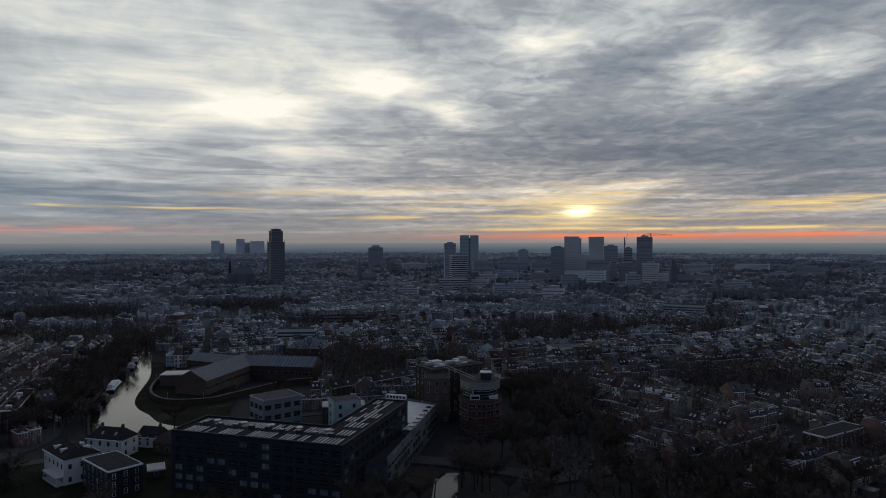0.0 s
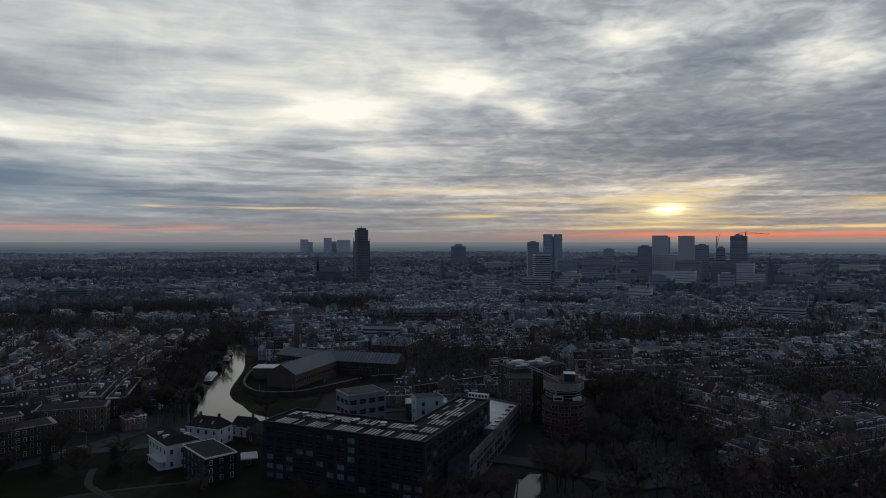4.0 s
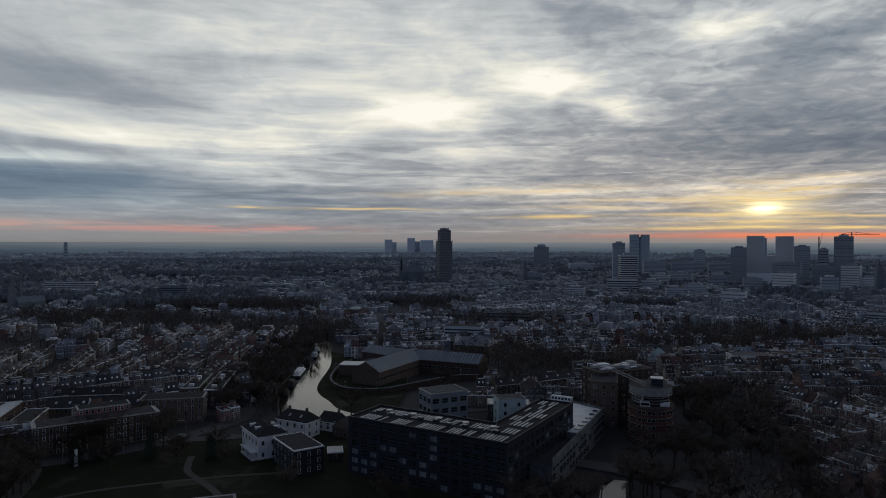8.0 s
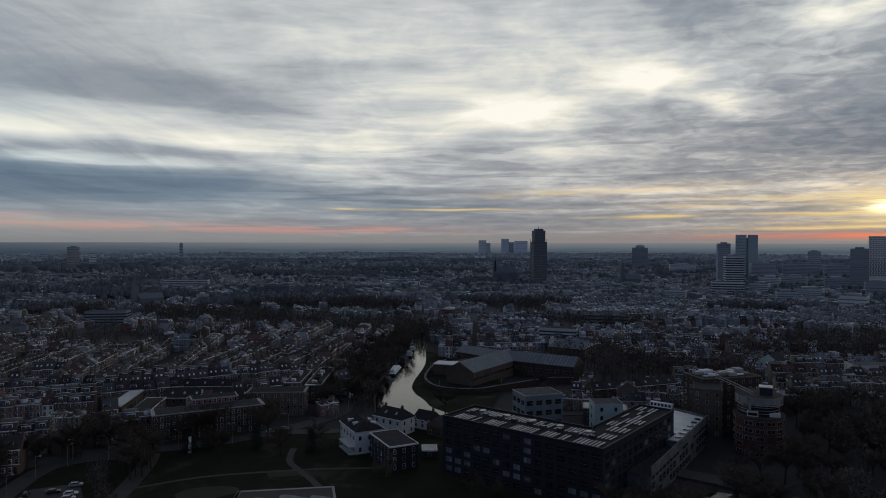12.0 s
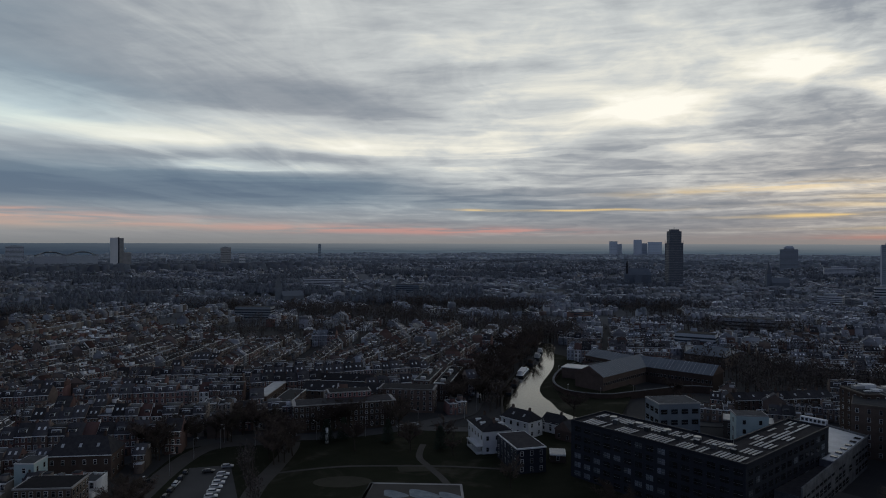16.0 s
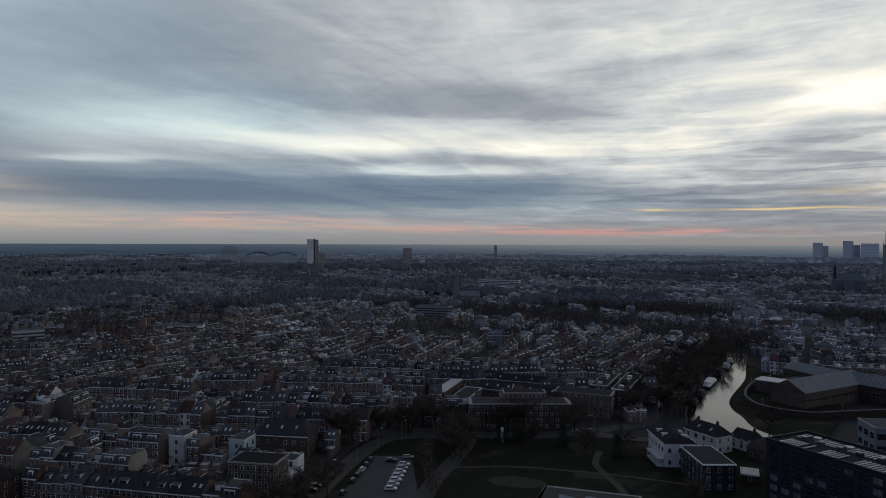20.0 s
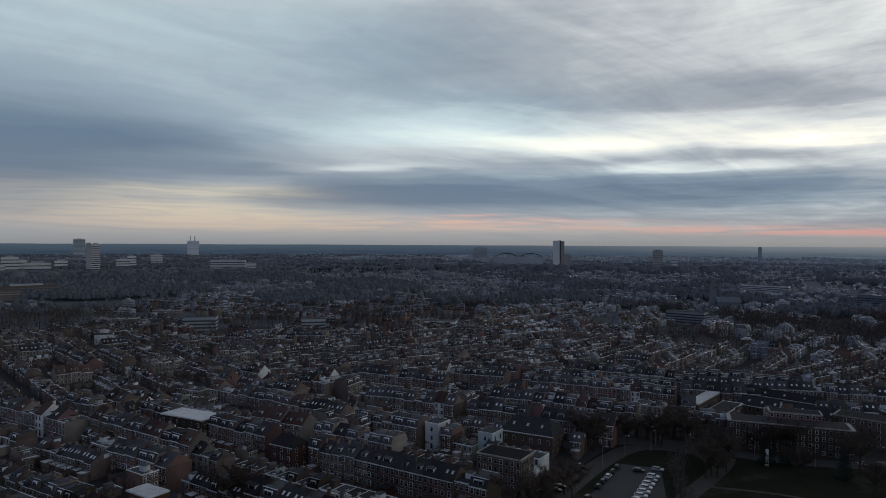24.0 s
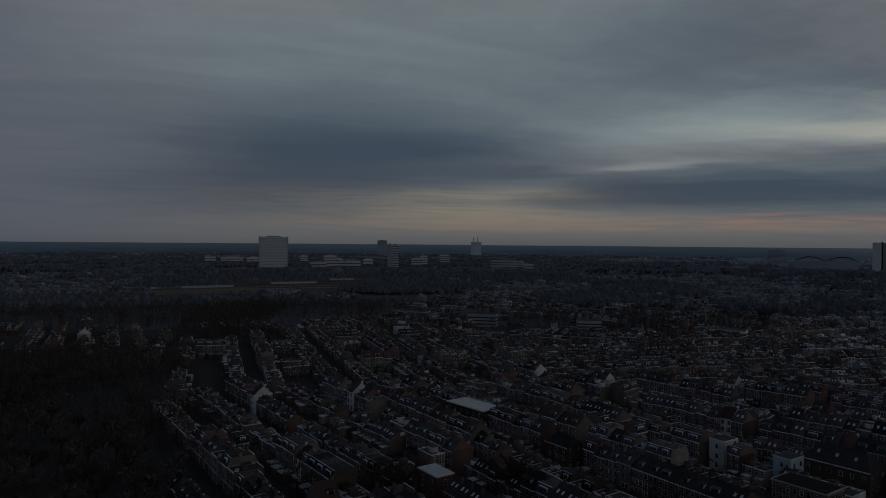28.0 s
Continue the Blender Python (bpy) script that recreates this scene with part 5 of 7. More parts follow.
def block(name, label, ring, h, wall, roof="bitumen", floors=3, trim="trim", cat="building", cols=4.0, mesh=None, base=0.0):
    """A flat-roofed building over a ring of corners, with separate windows on every wall."""
    t = thing(name, label, cat)
    part("wall", Solid().prism(ring, base - 0.4, h, wall), t)
    cx, cy = sum(p[0] for p in ring) / len(ring), sum(p[1] for p in ring) / len(ring)
    grow = [(cx + (x - cx) * 1.02, cy + (y - cy) * 1.02) for x, y in ring]
    shrink = [(cx + (x - cx) * 0.95, cy + (y - cy) * 0.95) for x, y in ring]
    part("cornice", Solid().prism(grow, h, h + 0.45, trim), t, "pale roof edge")
    part("roof", Solid().prism(shrink, h + 0.45, h + 0.5, roof), t)
    step = (h - base - 0.4) / floors
    for a, b in zip(ring, ring[1:] + ring[:1]):
        n = max(1, int(math.hypot(b[0] - a[0], b[1] - a[1]) / cols))
        windows_on(t, a, b, base + 0.8, floors, step, n, 1.2, 1.7, mesh or SASH)
    return t


SASH = window_solid(1.2, 1.8).data("window")
DARK_SASH = Solid().box(-0.7, 0.7, -0.04, 0.05, 0, 1.9, "steel").box(-0.6, 0.6, -0.06, 0, 0.1, 1.8, "glass").data("window")


def rect(cx, cy, w, d, turn):
    c, s_ = math.cos(radians(turn)), math.sin(radians(turn))
    return [(cx + x * c - y * s_, cy + x * s_ + y * c) for x, y in ((-w / 2, -d / 2), (w / 2, -d / 2), (w / 2, d / 2), (-w / 2, d / 2))]


def skylight_solid(x, y, z, k, sy):
    q = Solid()
    q.poly([(x - 0.5, y - 0.6, z + 0.08 + sy * 0.6 * k), (x + 0.5, y - 0.6, z + 0.08 + sy * 0.6 * k), (x + 0.5, y + 0.6, z + 0.08 - sy * 0.6 * k), (x - 0.5, y + 0.6, z + 0.08 - sy * 0.6 * k)], "pale_roof")
    return q


def pitched(name, label, cx, cy, w, d, turn, eave, ridge, wall, roof="tile", hip=3.0, floors=2, cat="house", chimneys=2, skylights=0, sash=None):
    """A detached house with a hipped or gabled roof."""
    t = thing(name, label, cat, (cx, cy, 0), turn)
    part("wall", Solid().box(-w / 2, w / 2, -d / 2, d / 2, -0.4, eave, wall), t)
    if hip <= 0:
        part("gable_wall", Solid().gable(-w / 2 + 0.05, w / 2 - 0.05, -d / 2, d / 2, eave, ridge - 0.2, wall), t)
    r = Solid().gable(-w / 2 - 0.35, w / 2 + 0.35, -d / 2 - 0.4, d / 2 + 0.4, eave + 0.02, ridge, roof, wall if hip <= 0 else None, hip)
    part("roof", r, t)
    part("gutter", Solid().box(-w / 2 - 0.4, w / 2 + 0.4, -d / 2 - 0.55, -d / 2 - 0.3, eave - 0.2, eave + 0.08, "trim").box(-w / 2 - 0.4, w / 2 + 0.4, d / 2 + 0.3, d / 2 + 0.55, eave - 0.2, eave + 0.08, "trim"), t)
    for i in range(chimneys):
        x = (-0.3 + 0.6 * i) * w
        part("chimney", Solid().box(x - 0.45, x + 0.45, -0.45, 0.45, (eave + ridge) / 2, ridge + 1.1, "brick_brown").box(x - 0.3, x + 0.3, -0.3, 0.3, ridge + 1.1, ridge + 1.4, "tile_red"), t)
    for i in range(skylights):
        x = -w / 2 + w * (i + 0.7) / (skylights + 0.6)
        for sy in (-1, 1):
            y, z, k = sy * d * 0.27, eave + (ridge - eave) * 0.5, (ridge - eave) / (d / 2)
            part("skylight", skylight_solid(x, y, z, k, sy), t)
    step = eave / floors
    for f in range(floors):
        for sy in (0, 180):
            n = max(2, int(w / 3.6))
            for c in range(n):
                x = (-0.5 + (c + 0.5) / n) * w
                part("window", sash or SASH, t, "", (x, -d / 2 if sy == 0 else d / 2, f * step + 0.9), sy)
        for sx in (-90, 90):
            n = max(1, int(d / 4))
            for c in range(n):
                y = (-0.5 + (c + 0.5) / n) * d
                part("window", sash or SASH, t, "", (-w / 2 if sx == -90 else w / 2, y, f * step + 0.9), sx)
    return t


# white houses by the canal and the dark cube in front of them
villa = pitched("villa", "white plastered villa with a dark hipped roof near the canal", -135.5, 241, 19, 12, 139, 9.0, 12.0, "white_paint", hip=5, chimneys=2)
for x, sy in ((-4.5, -1), (1.0, -1), (-2.0, 1), (4.0, 1)):
    part("dormer", Solid().box(x - 0.7, x + 0.7, min(sy * 2.2, sy * 4.6), max(sy * 2.2, sy * 4.6), 9.6, 11.0, "white_paint").box(x - 0.45, x + 0.45, min(sy * 4.58, sy * 4.66), max(sy * 4.58, sy * 4.66), 9.9, 10.8, "glass"), villa, "small white dormer")
part("veranda", Solid().box(-9.0, 4.0, 6.0, 8.4, -0.3, 0.5, "white_paint").box(-9.2, 4.2, 6.0, 8.6, 3.0, 3.25, "white_paint"), villa, "white veranda along the garden front")
for k in range(5):
    part("veranda_post", Solid().box(-0.12, 0.12, -0.12, 0.12, 0.5, 3.0, "white_paint"), villa, "", (-8.6 + k * 3.0, 8.2, 0))

pitched("canal_house", "white plastered canal house with a dark tiled roof", -133, 266, 16, 9.5, 166, 7.0, 10.8, "white_paint", hip=2.2, chimneys=2, skylights=2)
pitched("canal_house", "low white cottage with a dark tiled roof beside the water", -121.5, 277, 11, 7.5, 168, 4.2, 8.0, "white_paint", hip=1.0, chimneys=1)
pitched("garden_house", "small brick gabled house behind the white cottages", -112, 269, 7, 9, 75, 4.2, 8.2, "brick_brown", hip=0, chimneys=0, floors=1)
block("town_house", "dark brick flat-roofed house with a white roof edge", rect(-114.5, 228.5, 21, 11.5, -41), 9.0, "dark_cladding", "tile", 3, cols=3.4)
block("shed", "low pale-roofed shed between the houses", rect(-105, 241.5, 6, 8, 25), 2.6, "brick_brown", "pale_roof", 1)
block("studio_building", "grey-blue flat-roofed block with large windows", rect(-77, 304, 19, 14, 40), 14.5, "blue_render", "bitumen", 3, "concrete", cols=4.5, mesh=OFFICE_WINDOW)
block("low_building", "low brick block with a pale flat roof", rect(-48, 318, 20, 11, 10), 7, "brick_buff", "pale_roof", 2, "concrete")
block("low_building", "pale blue flat-roofed pavilion behind the office block", rect(-46, 308, 13, 9, 25), 12.0, "teal_wall", "bitumen", 3, "concrete", cols=5, mesh=DARK_SASH)
for i in range(7):
    x, y = -58 + i * 5.6, 352 + i * 4.9
    pitched("row_house", "brick row house with pale dormers near the old prison", x, y, 7, 9, 41, 8.5, 11.6, "brick_brown", hip=0, chimneys=1, floors=3, skylights=1)

def drum(r, n=28):
    return [(r * math.cos(2 * math.pi * k / n), r * math.sin(2 * math.pi * k / n)) for k in range(n)]


# red-brick apartment building with its many-sided tower under a ring gallery
red = thing("apartment_building", "red-brick apartment tower with a white ring gallery on top", "apartment building", (16.5, 296, 0), 0)
part("body", Solid().prism(drum(9.4, 14), -0.4, 15.6, "deep_brick", "bitumen"), red, "dark red brick many-sided tower")
part("rear_body", Solid().box(-7.5, 8.0, 6, 30, -0.4, 19.5, "deep_brick").box(-7.8, 8.3, 5.7, 30.3, 19.5, 19.9, "bitumen"), red, "dark red brick rear wing")
STRIP = Solid().box(-1.7, 1.7, -0.05, 0.05, 0, 1.5, "concrete").box(-1.55, -0.08, -0.09, 0, 0.12, 1.38, "glass").box(0.08, 1.55, -0.09, 0, 0.12, 1.38, "glass").data("window")
for f in range(5):
    part("storey_band", Solid().prism(drum(9.52, 14), 2.75 + f * 3.0, 2.95 + f * 3.0, "brick_buff"), red, "thin pale storey band")
    for k in range(14):
        q = 2 * math.pi * (k + 0.5) / 14
        if math.sin(q) < 0.25 and (k * 3 + f) % 7:
            part("window", STRIP, red, "", (9.17 * math.cos(q), 9.17 * math.sin(q), 0.9 + f * 3.0), math.degrees(q) + 90)
    for c in range(5):
        part("window", DARK_SASH, red, "", (-7.5, 9 + c * 4.4, 0.6 + f * 3.0), -90)
part("parapet", Solid().prism(drum(9.7, 14), 15.6, 16.3, "brick_buff", "bitumen"), red, "pale roof edge of the brick storeys")
part("terrace_room", Solid().box(-4.6, -0.6, -8.6, -6.2, 16.3, 18.2, "white_paint").box(-4.3, -0.9, -8.68, -8.55, 16.7, 17.8, "glass"), red, "white roof terrace room")
part("terrace_room", Solid().box(3.5, 7.4, -6.8, -4.4, 16.3, 17.7, "white_paint"), red, "white roof terrace room")
part("glazed_storey", Solid().prism(drum(7.5, 28), 16.3, 20.6, "glass"), red, "dark glazed round storeys")
for z in (17.2, 18.4, 19.6):
    part("glazing_rail", Solid().prism(drum(7.66, 28), z, z + 0.22, "concrete"), red, "pale rail round the glazing")
part("stair_fin", Solid().box(-4.0, -3.2, -8.4, -7.0, 16.3, 22.0, "concrete"), red, "leaning pale fin")
part("ring_gallery", Solid().prism(drum(8.9), 20.6, 21.0, "concrete", "tile"), red, "grey ring gallery round the top")
part("ring_wall", Solid().prism(drum(8.2), 21.0, 23.3, "pale_roof"), red, "pale wall inside the gallery")
part("gallery_rim", Solid().prism(drum(8.9), 23.3, 23.7, "concrete", "bitumen"), red, "pale rim of the ring")
for k in range(28):
    q = 2 * math.pi * (k + 0.5) / 28
    part("gallery_post", Solid().box(-0.16, 0.16, -0.12, 0.12, 0, 2.4, "concrete"), red, "", (8.75 * math.cos(q), 8.75 * math.sin(q), 20.95), math.degrees(q) + 90)
part("roof_plant", Solid().box(0.2, 4.8, -2.6, 2.0, 23.7, 26.8, "dark_cladding").box(0.0, 5.0, -2.8, 2.2, 26.8, 27.1, "pale_roof"), red, "dark roof plant room")
for k, dz in enumerate((0.0, 0.9)):
    rail = [Vector((-16 + 14.0 * u, 24 - 27 * u, 24.6 + dz - 1.0 * u * u)) for u in (n / 8 for n in range(9))]
    swoop = Solid()
    for a, b in zip(rail, rail[1:]):
        swoop.tube(a + Vector((0, dz, 0)), b + Vector((0, dz, 0)), 0.22, 0.22, "concrete", 5)
    part("roof_rail", swoop, red, "curved pale rail sweeping from the rear roof to the ring")
flats = block("flats", "dark brown brick block of flats with cluttered pale roof", rect(3, 338, 30, 16, 35), 22.5, "brick_brown", "bitumen", 7, "brick_buff", cols=3.6)
for k in range(12):
    u, v = (k % 6 - 2.5) * 4.4, (k // 6 - 0.5) * 6.0 + (k % 3 - 1) * 0.8
    w_, d_ = 1.2 + (k * 7 % 5) * 0.4, 0.8 + (k * 5 % 4) * 0.4
    part("roof_unit", Solid().box(-w_, w_, -d_, d_, 0, 0.5 + (k % 4) * 0.4, ("pale_roof", "trim", "concrete")[k % 3]), flats, "", (3 + u * 0.82 - v * 0.57, 338 + u * 0.57 + v * 0.82, 23.0), 35)
block("school_building", "long brown brick building with a flat roof", rect(-3, 322, 12, 22, 0), 20.5, "brick_brown", "bitumen", 6, "brick_buff", cols=3.2)

# gabled house in pale teal, and other eye-catching houses
pitched("gabled_house", "pale teal gabled house with a dark roof", 34, 468, 16, 12, 68, 10, 15, "teal_wall", hip=0, floors=3)
block("corner_house", "white plastered corner block with dark windows", rect(88, 470, 26, 12, 12), 11, "plaster", "bitumen", 3)
block("terrace_block", "brown brick flat-roofed terrace block with pale edges", rect(160, 270, 30, 9, 31), 8.0, "brick_brown", "bitumen", 3, cols=3)
block("corner_house", "pale blue corner house with a stepped roof", rect(186, 262, 12, 10, 31), 11, "teal_wall", "bitumen", 3)
block("corner_block", "brown brick corner house with white window frames facing the park", rect(-211, 103, 17, 11, 38), 11.2, "brick_brown", "tile", 4, "concrete", cols=2.0)
block("school_building", "long brick school with many pale windows and a flat roof", rect(-207, 231, 46, 12, 49), 11.5, "brick_brown", "tile", 4, "concrete", cols=2.4)
block("rooftop_flats", "pink and white flats over the brick school", rect(-211, 239, 20, 8, 49), 14.3, "pink_wall", "tile", 1, "concrete", cols=2.0, base=11.6)
pitched("long_hall", "long dark-roofed brick hall behind the school", -236, 266, 46, 11, 22.5, 6.8, 10.6, "brick_brown", hip=0, floors=2, cat="building", chimneys=0, skylights=7, sash=DARK_SASH)
pitched("dark_hall", "dark-roofed brick hall with bright skylights", -257, 287, 34, 11, 24.5, 6.5, 9.5, "brick_brown", hip=2, floors=2, cat="building", chimneys=1, skylights=3, sash=DARK_SASH)
block("corner_flats", "dark brick corner flats with a pale roof edge", rect(-201, 273, 28, 12, 26), 11, "brick_brown", "tile", 4, "concrete", cols=2.8)
for x, y, l in ((-205, 318, 48), (-216, 313, 36)):
    terrace = block("flat_roofed_terrace", "brick terrace with pale flat roofs and roof boxes near the canal", rect(x, y, l, 8.5, 113), 9.2, "brick_brown", "bitumen", 3, "pale_roof", cols=2.7)
    for k in range(7):
        u = (k - 3) * l / 7.6
        part("roof_box", Solid().box(-1.4, 1.4, -1.2, 1.2, 0, 1.2 + (k % 3) * 0.5, ("pale_roof", "bitumen", "brick_brown", "plaster")[k % 4]), terrace, "", (x - 0.39 * u, y + 0.92 * u, 9.7), 113)
block("sports_hall", "low hall with a bright pale metal roof", rect(-264, 238, 33, 6.5, 120), 8.6, "brick_brown", "trim", 2)
block("sports_hall", "flat-roofed hall with a pale roof edge beside the long hall", rect(-245, 233, 30, 9, 120), 8.2, "brick_brown", "bitumen", 2)
block("flat_block", "grey flat-roofed block among the terraces", rect(-309, -1, 25, 12, 42), 10, "brick_brown", "pale_roof", 3)
block("white_house", "narrow white plastered house among dark terraces", rect(-259, 95, 6.5, 8.5, 36), 11, "white_paint", "bitumen", 3)
block("blue_house", "pale blue plastered house among dark terraces", rect(-241, 111, 6.5, 8.5, 36), 10.4, "teal_wall", "bitumen", 3)
block("pale_roofed_house", "brick corner house with a bright white flat roof", rect(-217, -13, 11, 7, 38), 10.2, "brick_red", "trim", 3)
pitched("corner_house", "big dark-roofed corner house with bright skylights", -243, 131, 22, 13, 40, 8.5, 14, "brick_brown", hip=4, chimneys=2, skylights=3)
pitched("brick_villa", "orange-red brick house with a steep tiled roof", -256, 34, 11, 8.5, 38, 9.0, 12.6, "brick_red", "tile", hip=2, floors=3)

# ---------------------------------------------------------------- old prison on its bastion
prison = thing("prison", "old brick prison with dark ribbed roofs meeting at an angle", "prison")


def wing_of(a, b, width, eave, ridge):
    a, b = Vector(a), Vector(b)
    mid, way = (a + b) / 2, b - a
    t, l = math.degrees(math.atan2(way.y, way.x)), way.length
    w_ = part("wing", Solid().box(-l / 2, l / 2, -width / 2, width / 2, -0.4, eave, "brick_brown"), prison, "dark brick cell wing", (mid.x, mid.y, 0), t)
    part("roof", Solid().gable(-l / 2 - 0.5, l / 2 + 0.5, -width / 2 - 0.6, width / 2 + 0.6, eave, ridge, "blue_slate", "brick_brown"), w_, "grey ribbed pitched roof")
    n = int(l / 2.2)
    rib = Solid()
    for sy in (-1, 1):
        rib.v += [(-0.08, sy * (width / 2 + 0.6), eave + 0.12), (0.08, sy * (width / 2 + 0.6), eave + 0.12), (0.08, 0, ridge + 0.12), (-0.08, 0, ridge + 0.12)]
        k = len(rib.v) - 4
        rib.f.append((k, k + 1, k + 2, k + 3))
        rib.m.append("pale_roof")
    mesh = rib.data("roof_rib")
    for i in range(n):
        part("roof_rib", mesh, w_, "", (-l / 2 + (i + 0.5) * l / n, 0, 0))
    for i in range(n):
        for sy in (0, 180):
            part("window", DARK_SASH, w_, "", (-l / 2 + (i + 0.5) * l / n, -width / 2 if sy == 0 else width / 2, 4.0), sy)
    return w_


wing_of((-139, 364), (-126, 421), 19, 9, 14.5)
wing_of((-127, 418), (-78, 410), 17, 9, 14)
wing_of((-130, 425), (-165, 440), 15, 8, 12)
part("gate_house", Solid().box(-9, 9, -6, 6, -0.4, 7.5, "brick_brown").box(-9.3, 9.3, -6.3, 6.3, 7.5, 8.0, "pale_roof"), prison, "flat pale-blue roofed annexe", (-156, 391, 0), 5)
part("annexe", Solid().box(-7, 7, -5, 5, -0.4, 6, "brick_brown").box(-7.3, 7.3, -5.3, 5.3, 6, 6.4, "bitumen"), prison, "", (-152, 412, 0), 70)
WALL = smooth([(-172, 424), (-171, 398), (-162, 366), (-150, 348), (-138, 342), (-122, 346), (-112, 360), (-92, 390), (-78, 396)], 5)
part("boundary_wall", ribbon(WALL, 0.9, 3.6, 4.0, "brick_brown"), prison, "curved dark brick boundary wall")
part("wall_coping", ribbon(WALL, 1.3, 3.85, 0.25, "weathered_wall"), prison, "weathered stone coping")
for i in range(0, len(WALL) - 1, 6):
    part("wall_lamp", Solid().tube((0, 0, 0), (0, 0, 3), 0.07, 0.05, "steel").box(-0.25, 0.25, -0.15, 0.15, 2.9, 3.1, "trim"), prison, "", (*WALL[i], 3.8))
hall = block("museum_hall", "large hall with broad blue-grey roofs", [(-113, 479), (-86, 475), (-82, 508), (-123, 519)], 7.5, "brick_brown", "blue_slate", 2, "bitumen", cols=6)
for k in range(3):
    part("roof_pitch", Solid().gable(-14, 14, -5, 5, 8.0, 10.5, "blue_slate", None, 3), hall, "blue-grey slate roof", (-100, 484 + k * 10.5, 0), -8)

# ---------------------------------------------------------------- towers and far landmarks
def tower(name, label, az, dist, width, depth, top, wall, bands=0, glass="dark_window", face=0.0, cat="tower", base=0.0, crown=True, band=1.5):
    """A far high-rise that faces the hovering point, with a glass band for each storey."""
    x, y, _ = polar(az, dist)
    t = thing(name, label, cat, (x, y, 0), az + face)
    part("body", Solid().box(-width / 2, width / 2, -depth / 2, depth / 2, base - 0.4, top, wall), t)
    part("roof", Solid().box(-width / 2 + 0.3, width / 2 - 0.3, -depth / 2 + 0.3, depth / 2 - 0.3, top, top + 0.25, "bitumen"), t, "dark flat roof")
    if crown:
        part("roof_plant", Solid().box(-width / 4, width / 4, -depth / 4, depth / 4, top + 0.25, top + 3, "grey_tower"), t, "grey roof plant")
    if bands:
        step = (top - base - 3) / bands
        mesh = Solid().box(-width / 2 - 0.15, width / 2 + 0.15, -depth / 2 - 0.15, depth / 2 + 0.15, 0, min(band, step * 0.6), glass).data("window_band")
        for i in range(bands):
            part("window_band", mesh, t, "", (0, 0, base + 2 + i * step))
    return t


def gridded(t, x0, x1, z0, z1, y, cols, rows, w, h, mat="dark_window"):
    """Rows of square windows, one part for each storey, on the face at y."""
    row = Solid()
    for c in range(cols):
        x = x0 + (x1 - x0) * (c + 0.5) / cols
        row.box(x - w / 2, x + w / 2, -0.4, 0.2, 0, h, mat)
    mesh = row.data("glazing")
    for r in range(rows):
        tagged(part("glazing", mesh, t, "", (0.0 if r % 2 else (x1 - x0) / cols * 0.3, y, z0 + (z1 - z0) * (r + 0.3) / rows)), kind="stuff")


# cathedral tower wrapped in scaffolding
DD = 1320
x, y, _ = polar(14.15, DD)
dom = thing("cathedral_tower", "tall cathedral tower wrapped in dark scaffolding", "church tower", (x, y, 0), 30)
part("core", Solid().box(-9.5, 9.5, -9.5, 9.5, -0.4, 96, "scaffold"), dom, "dark stone tower")
part("lower_scaffold", Solid().box(-12.6, 12.6, -12.6, 12.6, -0.4, 84, "scaffold"), dom, "netted lower scaffold")
part("upper_scaffold", Solid().box(-10.6, 10.6, -10.6, 10.6, 84, 107, "scaffold"), dom, "narrower upper scaffold")
part("scaffold_cap", Solid().box(-7.5, 7.5, -7.5, 7.5, 107, 110.5, "scaffold"), dom)
part("finial", Solid().tube((0, 0, 110), (0, 0, 116), 0.7, 0.2, "scaffold"), dom)
mesh = Solid().box(-13.1, 13.1, -13.1, 13.1, 0, 0.35, "steel").data("scaffold_deck")
for i in range(24):
    part("scaffold_deck", mesh, dom, "", (0, 0, 10 + i * 3.2))
mesh = Solid().box(-11.1, 11.1, -11.1, 11.1, 0, 0.35, "steel").data("scaffold_deck")
for i in range(7):
    part("scaffold_deck", mesh, dom, "", (0, 0, 86 + i * 3.2))
part("work_platform", Solid().box(-13.6, 13.6, -13.6, 13.6, 83.5, 84.8, "scaffold"), dom, "jutting work platform")
for sx in (-1, 1):
    for sy in (-1, 1):
        part("scaffold_mast", Solid().box(sx * 12.9 - 0.3, sx * 12.9 + 0.3, sy * 12.9 - 0.3, sy * 12.9 + 0.3, -0.4, 90, "scaffold"), dom)
x, y, _ = polar(16.9, 1330)
nave = thing("cathedral", "dark gothic cathedral nave with a steep roof", "church", (x, y, 0), 20)
# Cathedral and churches wear the haze-tinted tile colour.
part("nave", Solid().box(-27, 22, -9, 9, -0.4, 24, "tile_dist"), nave)
part("roof", Solid().gable(-28, 23, -10, 10, 24, 36, "tile_dist", None, 5), nave)
part("transept", Solid().box(-8, 6, -18, 18, -0.4, 22, "tile_dist"), nave)
part("turret", Solid().prism(drum(2.0, 8), 26, 44, "tile").prism(drum(2.0, 8), 44, 52, "tile", None, 0.1), nave, "", (-22, -8, 0))

# towers round the station
t = tower("office_tower", "blue-grey twin-slab office tower", -1.85, 1900, 26, 22, 104, "blue_glass", 26, "dark_window", crown=False, band=0.6)
part("second_slab", Solid().box(16, 40, -8, 14, -0.4, 104, "blue_glass"), t)
part("link", Solid().box(12.5, 16, -4, 8, -0.4, 97, "grey_tower"), t)
t = tower("office_tower", "dark office tower with a pale edge", -0.6, 1500, 26, 20, 82, "grey_tower", 20, "far_glass")
part("corner_fin", Solid().box(-14, -11.5, -10.6, -9.8, -0.4, 80, "white_tower"), t, "white corner strip")
tower("apartment_tower", "white striped rounded apartment tower", -1.33, 1230, 29, 24, 61, "white_tower", 15, "dark_window", 12, band=2.2)
